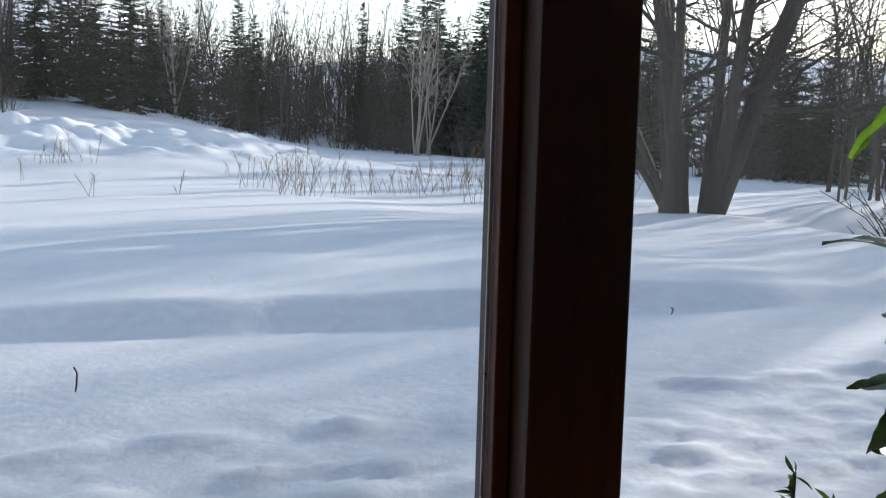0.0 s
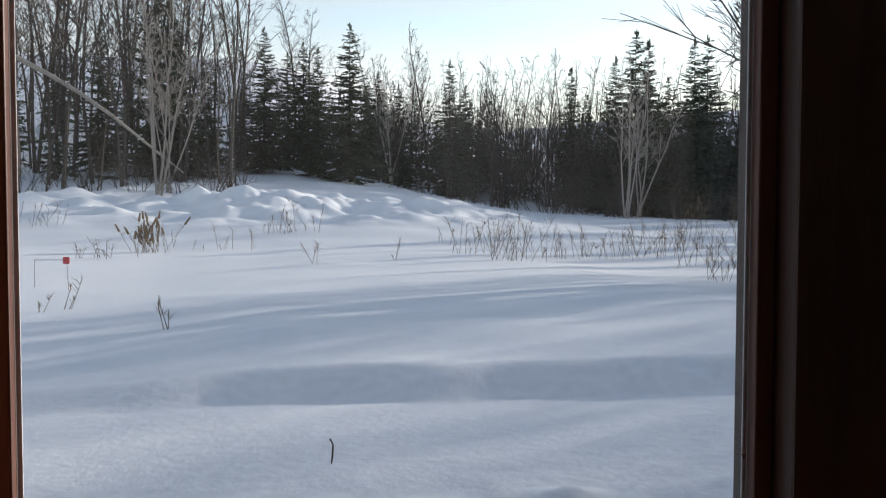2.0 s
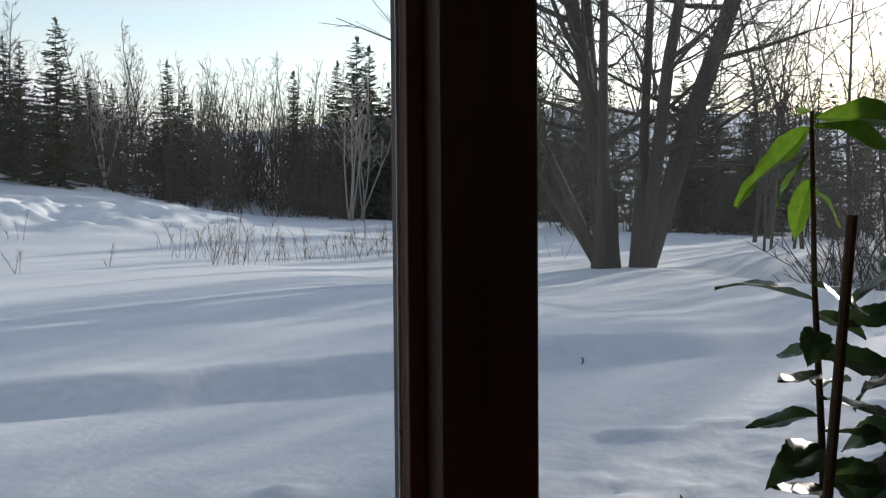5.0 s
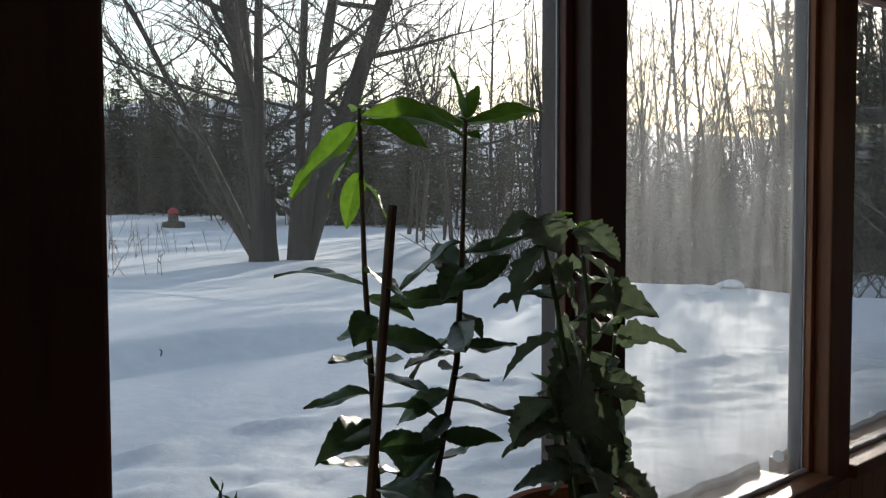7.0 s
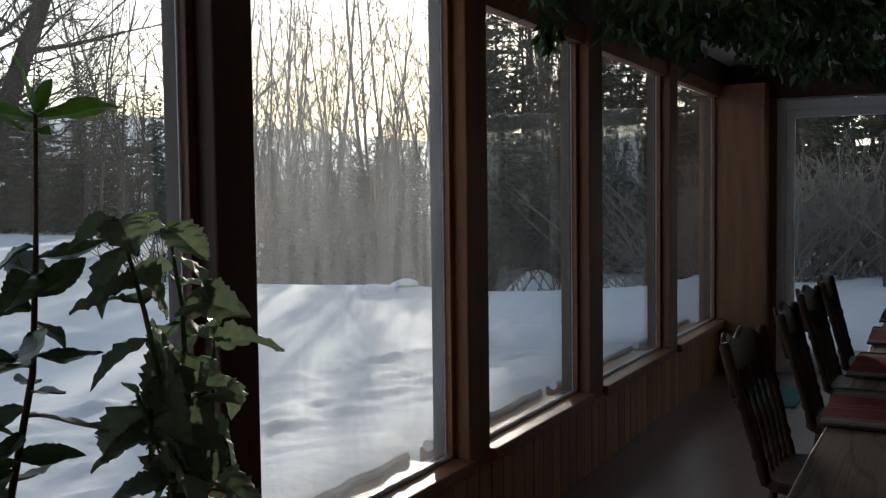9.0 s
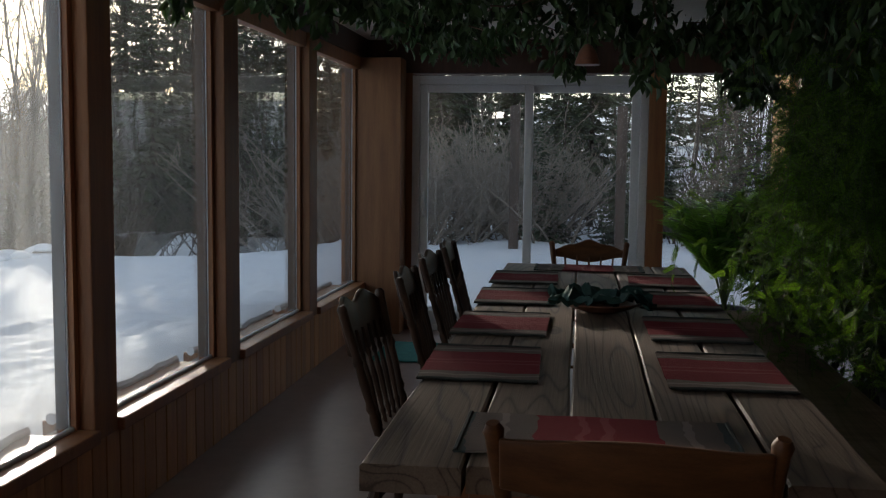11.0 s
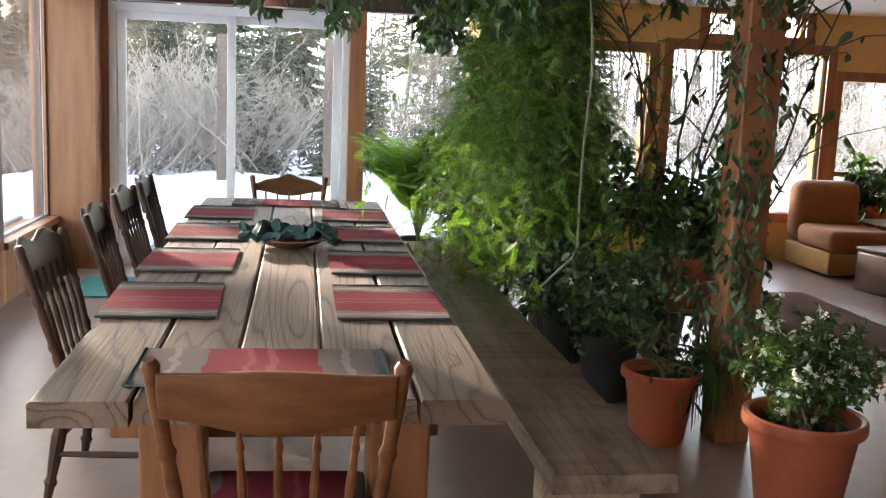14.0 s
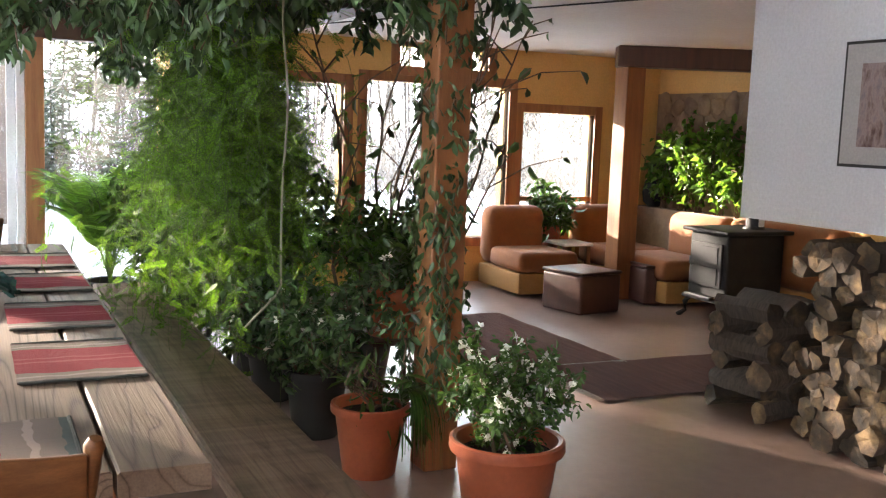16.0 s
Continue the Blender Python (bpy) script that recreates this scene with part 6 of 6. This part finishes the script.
for s in range(2):
    r = np.random.default_rng(80 + s)
    segs = []
    for k in range(4):
        limbs_of(segs, r, (r.normal() * 0.12, r.normal() * 0.12, 0), (r.normal() * 0.16, r.normal() * 0.16, 1), r.uniform(7.5, 9.5), 0.055, 14, 5, 3, 0.20, 0.3, 1.4)
    A, B, RA, RB = (np.array(c) for c in zip(*segs))
    BIRCHES.append(as_mesh("branches", sticks_data(A, B, np.maximum(RA, 0.009), np.maximum(RB, 0.005), 4), M_BIRCH))
BROADS = [as_mesh("branches", bare_tree(60 + s, 12.0, 22, 7, 4, 0.24, 0.3, 0.009, 1.1, 0.04, 0.008), M_TWIG) for s in range(4)]

# Trees that stand out one by one.
for az, dist, k, spin in ((54.5, 18.8, 0, -37), (52.5, 19.0, 1, -37)):
    x, y = bearing(az, dist)
    put_tree("maple_tree", "large bare maple with thick dark limbs in the snow", "bare maples", x, y, [MAPLES[k]], ["trunk"], 1.0, radians(spin))
for az, dist, k, s, lab in ((69.3, 48.5, 0, 0.92, "bare white-barked birch clump at the field edge"), (68.6, 50.0, 1, 0.82, "bare white-barked birch clump at the field edge"), (82.6, 53.0, 1, 0.80, "slender pale birch before dark spruces"), (95.6, 38.0, 0, 0.95, "pale bare sapling beside the snowbank"), (95.0, 39.0, 1, 0.8, "pale bare sapling beside the snowbank")):
    x, y = bearing(az, dist)
    put_tree("birch_tree", lab, "birches", x, y, [BIRCHES[k]], ["trunk"], s, az)
for az, dist, k, rise in ((89.8, 50, 1, 0.168), (86.8, 49, 3, 0.15), (85.0, 48, 0, 0.174), (88.5, 53, 2, 0.145), (87.6, 56, 0, 0.155), (83.4, 55, 2, 0.125), (82.2, 54, 1, 0.115), (79.3, 54, 3, 0.138), (78.4, 58, 0, 0.115), (90.9, 52, 0, 0.13),
                          (95.5, 46, 2, 0.212), (94.5, 48, 0, 0.17), (98.5, 50, 1, 0.17), (72.4, 60, 3, 0.13), (69.9, 58, 1, 0.14), (68.8, 56, 0, 0.165), (68.1, 57, 3, 0.155), (65.6, 56, 1, 0.155), (64.9, 55, 3, 0.158), (67.0, 60, 2, 0.12), (62.6, 58, 0, 0.13), (61.0, 60, 2, 0.125), (58.4, 52, 3, 0.13), (57.2, 54, 1, 0.11), (60.2, 55, 1, 0.115),
                          (56.0, 45, 0, 0.12), (50.4, 42, 2, 0.13), (48.6, 40, 0, 0.12), (46.6, 38, 1, 0.13)):
    x, y = bearing(az, dist)
    put_tree("spruce_tree", "dark green spruce with drooping boughs", "spruces", x, y, WIDE[k], ["trunk", "crown"], tall_to(x, y, rise, dist, 11.0))
for x, y, k, s in ((23, 8.2, 0, 0.7), (25, 6.2, 2, 0.7), (17.0, 1.6, 2, 0.42), (18.2, 3.0, 0, 0.5), (19.5, 3.4, 1, 0.55), (17.2, 3.6, 3, 0.46), (20.5, 5.0, 3, 0.6), (17.2, 7.9, 3, 0.54), (19.3, 7.2, 1, 0.5), (20.3, 8.8, 3, 0.62), (22.4, 10.6, 0, 0.66), (20.0, 9.7, 1, 0.78), (21.4, 7.4, 2, 0.55), (17.0, 5.4, 1, 0.47), (18.8, 6.4, 3, 0.5), (16.6, 0.35, 1, 0.5), (15.8, 0.75, 1, 0.3)):
    put_tree("spruce_tree", "dark green spruce with drooping boughs", "spruces", x, y, SPRUCES[k], ["trunk", "crown"], s)
for az, dist, k, rise in ((88.2, 55, 0, 0.215), (87.5, 57, 1, 0.19), (80.5, 56, 2, 0.17), (83.6, 60, 3, 0.165), (81.6, 58, 0, 0.155), (75.2, 62, 1, 0.145), (73.6, 60, 2, 0.15), (71.6, 62, 3, 0.148), (94.2, 44, 1, 0.25), (97.5, 42, 0, 0.27), (100.5, 41, 2, 0.30), (92.8, 46, 3, 0.235), (102.8, 40, 3, 0.30), (99.0, 44, 1, 0.28),
                          (35.0, 26, 0, 0.235), (33.2, 24, 2, 0.26), (26.4, 25, 3, 0.21), (24.8, 23, 0, 0.22), (22.0, 24, 2, 0.25), (18.5, 26, 1, 0.27), (44.0, 28, 3, 0.24), (41.5, 30, 0, 0.25), (39.0, 28, 2, 0.23), (46.5, 32, 1, 0.25)):
    x, y = bearing(az, dist)
    put_tree("leafless_tree", "tall leafless tree with fine grey twigs", "tall bare trees", x, y, [BROADS[k]], ["trunk"], tall_to(x, y, rise, dist, 12.0))
fallen = bmesh.new()
lx, ly = bearing(102.8, 39.5)
mx, my = bearing(96.4, 40.5)
tube(fallen, [(lx + (mx - lx) * f, ly + (my - ly) * f, 6.6 - 2.9 * f + 0.25 * math.sin(f * 3)) for f in (0, 0.25, 0.5, 0.75, 1.0, 1.35)], [0.10, 0.09, 0.08, 0.07, 0.05, 0.03], 7)
tagged(part("leaning_trunk", fallen, M_BIRCH, None, smooth=True), "pale fallen birch trunk caught among the hillside trees", "fallen tree")

# The wood behind: joined stands of bare trees and spruces.


def stand(name, label, places, makers, mat):
    Vs, Fs, n = [], [], 0
    for (x, y, s, a), (V, F) in zip(places, (makers[i % len(makers)] for i in range(len(places)))):
        c, q = math.cos(a), math.sin(a)
        W = V * s
        W = np.stack([W[:, 0] * c - W[:, 1] * q + x, W[:, 0] * q + W[:, 1] * c + y, W[:, 2] + float(ground_z(x, y)) - 0.1], 1)
        Vs.append(W)
        Fs += (F + n).tolist()
        n += len(V)
    tagged(new(name, array_mesh(name, np.concatenate(Vs).tolist(), Fs, mat)), label, "woodland", kind="stuff")


def spruce_crown(seed, height, radius):
    A, B, RA, RB, P, D, L = spruce_data(seed, height, radius, 0.72)
    return leaves_data(P, D, np.tile([0, 0, 1.0], (len(P), 1)) + np.random.default_rng(seed).normal(size=(len(P), 3)) * 0.5, L * 1.7, L * 0.85, -0.06)


wr = np.random.default_rng(11)


def belt(n, f):
    out = []
    while len(out) < n:
        x, y, s = f()
        out.append((x, y, s, wr.uniform(0, 6.28)))
    return out


def sector(a0, a1, d0, d1, r0, r1, unit_height):
    """Places in a ring sector, with sizes that reach a slope between r0 and r1 above eye level."""
    def pick():
        d = wr.uniform(d0, d1)
        x, y = bearing(wr.uniform(a0, a1), d)
        return x, y, max(0.15, tall_to(x, y, wr.uniform(r0, r1), d, unit_height))
    return pick


POLES = [bare_tree(100 + s, 11.0, 14, 4, 2, 0.22, 0.3, 0.0075, 1.2, 0.05, 0.011) for s in range(6)]
FINE = [bare_tree(110 + s, 11.0, 18, 6, 2, 0.22, 0.22, 0.0075, 1.2, 0.05, 0.007) for s in range(5)]
BRUSH = [bare_shrub(120 + s, 3.4, 8, 4, 1, 1, 0.35, 0.010) for s in range(4)]
BACK = [bare_tree(115 + s, 11.0, 12, 2, 0, 0.24, 0.2, 0.009, 1.1, 0.05, 0.022) for s in range(4)]
CROWNS = [spruce_crown(140 + s, 10.5, r) for s, r in enumerate((2.5, 2.1, 2.8, 2.0))]
TANGLE = [bare_shrub(160 + s, 1.7, 11, 8, 3, 3, 0.7, 0.0024) for s in range(4)]

stand("far_bare_woods", "grey leafless woods beyond the snowy field", belt(130, sector(76, 92, 50, 80, 0.06, 0.15, 11.0)) + belt(205, sector(55, 78, 52, 84, 0.06, 0.145, 11.0)), POLES, M_TWIG)
stand("woods_behind", "dim leafless woods filling the distance", belt(420, sector(34, 112, 62, 96, 0.03, 0.115, 11.0)) + belt(220, sector(-48, 34, 42, 66, 0.04, 0.13, 11.0)), BACK, M_TWIG)
stand("far_spruce_woods", "dark spruces mixed into the far woods", belt(52, sector(77, 93, 51, 76, 0.04, 0.12, 10.5)) + belt(64, sector(55, 79, 54, 84, 0.04, 0.115, 10.5)), CROWNS, M_NEEDLE)
stand("hillside_woods", "tall bare trees on the snowy hillside", belt(120, sector(91, 112, 37, 68, 0.13, 0.33, 11.0)), POLES, M_TWIG)
stand("hillside_evergreens", "scattered evergreens on the snowy hillside", belt(16, sector(91, 110, 44, 68, 0.08, 0.19, 10.5)), CROWNS, M_NEEDLE)
stand("far_brush", "leafless brush along the edge of the woods", belt(150, sector(56, 92, 49, 64, 0.005, 0.06, 3.4)) + belt(110, sector(91, 112, 38, 60, 0.02, 0.09, 3.4)), BRUSH, M_TWIG)
stand("far_thicket", "dim undergrowth deep in the far woods", belt(150, sector(54, 112, 62, 88, 0.025, 0.075, 3.4)), BRUSH, M_TWIG)
stand("field_edge_woods", "leafless woods at the far corner of the field", belt(90, sector(40, 58, 42, 70, 0.05, 0.125, 11.0)), POLES, M_TWIG)
stand("field_edge_brush", "dense brush at the far corner of the field", belt(80, sector(34, 57, 36, 54, 0.01, 0.06, 3.4)), BRUSH, M_TWIG)
stand("field_edge_evergreens", "dark evergreens at the far corner of the field", belt(34, sector(38, 57, 40, 62, 0.04, 0.115, 10.5)), CROWNS, M_NEEDLE)
stand("sunward_woods", "slender bare trees against the low sun", belt(26, sector(33, 40, 20, 40, 0.14, 0.24, 11.0)) + belt(26, sector(27, 33, 20, 40, 0.04, 0.115, 11.0)) + belt(9, sector(27, 33, 26, 40, 0.15, 0.23, 11.0)) + belt(34, sector(18, 27, 20, 40, 0.11, 0.19, 11.0)) + belt(16, sector(38, 47, 24, 40, 0.14, 0.24, 11.0)), FINE, M_TWIG)
stand("near_bare_woods", "bare grey trees close beyond the house corner", belt(46, sector(4, 22, 21, 40, 0.14, 0.28, 11.0)) + belt(30, sector(-12, 4, 24, 42, 0.12, 0.24, 11.0)) + belt(44, sector(-46, -10, 22, 40, 0.12, 0.26, 11.0)), FINE, M_TWIG)
stand("corner_trees", "close leafless trees beyond the house corner", belt(24, lambda: (wr.uniform(16.5, 25), wr.uniform(7.0, 12.0), wr.uniform(0.6, 0.92))) + belt(12, lambda: (wr.uniform(16.5, 24), wr.uniform(1.5, 6.0), wr.uniform(0.5, 0.8))), FINE, M_TWIG)
stand("near_spruce_woods", "dark evergreens among the bare trees", belt(14, sector(2, 21, 22, 36, 0.08, 0.2, 10.5)) + belt(14, sector(26, 46, 26, 42, 0.02, 0.085, 10.5)) + belt(26, sector(-46, 2, 26, 44, 0.05, 0.16, 10.5)), CROWNS, M_NEEDLE)
stand("corner_thicket", "dense dark brush where the snow drops away", belt(110, sector(12, 42, 15, 24, -0.02, 0.05, 3.4)) + belt(90, sector(12, 44, 24, 42, 0.02, 0.09, 3.4)), BRUSH, M_TWIG)
stand("young_evergreens", "low young evergreens in the thicket", belt(40, sector(12, 36, 17, 28, -0.01, 0.07, 10.5)), CROWNS, M_NEEDLE)
stand("near_brush", "tangled leafless brush beyond the glass door", belt(50, sector(-10, 16, 18, 28, 0.02, 0.09, 3.4)), BRUSH, M_TWIG)
stand("door_shrubs", "pale tangled shrubs beyond the glass door", belt(30, lambda: (lambda x: (x, wr.uniform(0.7, 4.2), wr.uniform(0.7, 1.5)))(wr.uniform(12.7, 14.6))), TANGLE, M_SUNTWIG)
stand("door_brush", "dull grey scrub beyond the glass door", belt(12, lambda: (wr.uniform(12.9, 15.0), wr.uniform(-2.8, 1.0), wr.uniform(0.45, 0.95))), TANGLE, M_TWIG)
stand("door_saplings", "young evergreens in the scrub beyond the glass door", belt(12, lambda: (wr.uniform(13.0, 15.5), wr.uniform(-2.2, 1.1), wr.uniform(0.12, 0.2))), CROWNS, M_NEEDLE)
stand("living_shrubs", "pale tangled shrubs outside the living-room windows", belt(18, lambda: (lambda x: (x, -0.4 * (x - 9) - wr.uniform(1.0, 7.0), wr.uniform(1.0, 1.9)))(wr.uniform(14, 20))), TANGLE, M_SUNTWIG)


# Dry weeds standing in the snow.
def weed_clump(x, y, n, height, spread, label, heads=0.0):
    t = thing("dry_weeds", label, "weeds", pose(x, y, float(ground_z(x, y)) - 0.03), "weed clumps")
    A, B, R = [], [], []
    for s in range(int(n * 1.5)):
        p = np.array([wr.normal() * spread, wr.normal() * spread * 0.5, 0])
        d = np.array([wr.normal() * 0.3, wr.normal() * 0.3, 1.0])
        h = height * wr.uniform(0.3, 1.0) ** 1.3
        q = p + d * h
        A.append(p), B.append(q), R.append(0.005)
        for b in range(7):
            e = p + d * h * wr.uniform(0.5, 1)
            A.append(e), B.append(e + (np.array([wr.normal() * 0.5, wr.normal() * 0.5, 0.8])) * h * 0.25), R.append(0.003)
        if heads:
            A.append(q - d * 0.02), B.append(q + d * heads), R.append(0.03)
    A, B, R = np.array(A), np.array(B), np.array(R)
    V, F = sticks_data(A, B, R, R * 0.6, 4)
    part("stalk", array_mesh("stalk", V.tolist(), F.tolist(), M_WEED), None, t)


for x, y, n, h, sp in ((5.4, 22.6, 16, 0.9, 0.5), (5.1, 19.6, 14, 0.95, 0.3), (6.6, 21, 14, 0.7, 0.7), (8.0, 21.5, 18, 0.75, 0.8), (9.3, 22, 16, 0.7, 0.8), (8.9, 18.6, 14, 0.6, 0.5), (-2.2, 27.0, 5, 0.6, 0.3), (1.2, 29.0, 14, 0.9, 0.35), (-5.6, 30, 10, 0.8, 0.4),
                       (-3.1, 23.0, 10, 0.5, 0.4), (5.6, 27, 5, 0.6, 0.3), (-0.3, 26, 6, 0.6, 0.35), (10.5, 24, 16, 0.8, 0.9), (7.6, 15.0, 14, 0.7, 0.45), (11.5, 20, 12, 0.7, 0.8), (12.4, 26, 20, 1.5, 0.9)):
    weed_clump(x, y, n, h, sp, "dry brown weed stalks poking through the snow")
weed_clump(-2.2, 25.2, 22, 0.85, 0.22, "dense clump of dry brown seed heads in the snow", 0.16)
for x, y in ((1.35, 19.5), (3.0, 20.0), (-0.4, 10.2), (-2.0, 12.6), (-1.75, 12.8), (-4.4, 21)):
    weed_clump(x, y, 2, 0.5, 0.03, "single dry stalk leaning in the snow")

stand("woods_beyond", "dim brown woods closing the gaps in the distance", belt(230, sector(54, 112, 58, 88, 0.05, 0.12, 11.0)), BACK, M_TWIG)
stand("tall_thicket", "brown twiggy thicket deep in the far woods", belt(130, sector(58, 93, 58, 80, 0.06, 0.125, 3.4)), BRUSH, M_TWIG)
stand("lounge_woods", "close grey leafless woods outside the living-room windows", belt(150, sector(-48, -8, 19, 36, 0.08, 0.2, 11.0)), BACK, M_TWIG)
stand("lounge_brush", "leafless undergrowth outside the living-room windows", belt(90, sector(-48, -8, 17, 30, 0.0, 0.07, 3.4)), BRUSH, M_TWIG)

# Posts beyond the glass door.
for y in (1.25, 0.05):
    p = solid("fence_post", "weathered square post outside the glass door", "post", M_GREYPOST, (12.0, 12.12, y - 0.055, y + 0.055, 0.1, 2.0), kind="", bevel=0.008)
    p["group"] = "posts outside the door"

stump = thing("marker_stump", "dark stump with a red cap in the distant snow", "marker", pose(20.3, 35.0, float(ground_z(20.3, 35.0)) - 0.05))
bm = bmesh.new()
lathe(bm, [(0.45, 0), (0.42, 0.25), (0.2, 0.3), (0.18, 0.55), (0.05, 0.6)], 14)
part("base", bm, M_GREYPOST, stump)
bm = bmesh.new()
lathe(bm, [(0.2, 0.561), (0.22, 0.62), (0.15, 0.75), (0.04, 0.8)], 14)
part("cap", bm, M_RED, stump, "red cap")
hoop = thing("wire_hoop", "thin wire plant hoop with a red ribbon in the snow", "plant hoop", pose(-2.55, 16.0, float(ground_z(-2.55, 16.0)) - 0.03))
bm = bmesh.new()
tube(bm, [(-0.22, 0, 0), (-0.22, 0, 0.42), (0.22, 0, 0.42), (0.24, 0, 0)], [0.006] * 4, 6)
part("wire", bm, M_METAL, hoop)
bm = bmesh.new()
box(bm, 0.17, 0.26, -0.02, 0.02, 0.36, 0.46, bevel=0.01)
part("ribbon", bm, M_RED, hoop, "red ribbon")
bm = bmesh.new()
r0 = random.Random(3)
for i in range(5):
    cx, cy, rr = 11.1 + r0.uniform(-0.3, 0.4), 6.65 + r0.uniform(-0.25, 0.25), r0.uniform(0.08, 0.15)
    bmesh.ops.create_icosphere(bm, subdivisions=3, radius=rr, matrix=Matrix.Translation((cx, cy, float(ground_z(cx, cy)) + 0.02)) @ Matrix.Diagonal((1.5, 1, 0.45, 1)))
for v in bm.verts:
    v.co += Vector((noise.noise(v.co * 4), noise.noise(v.co * 4 + Vector((5, 0, 0))), noise.noise(v.co * 4 + Vector((0, 7, 0))))) * 0.06
tagged(part("snow_lump", bm, M_SNOW, None, smooth=True), "lumpy snow-covered rocks at the edge of the yard", "snow heap")
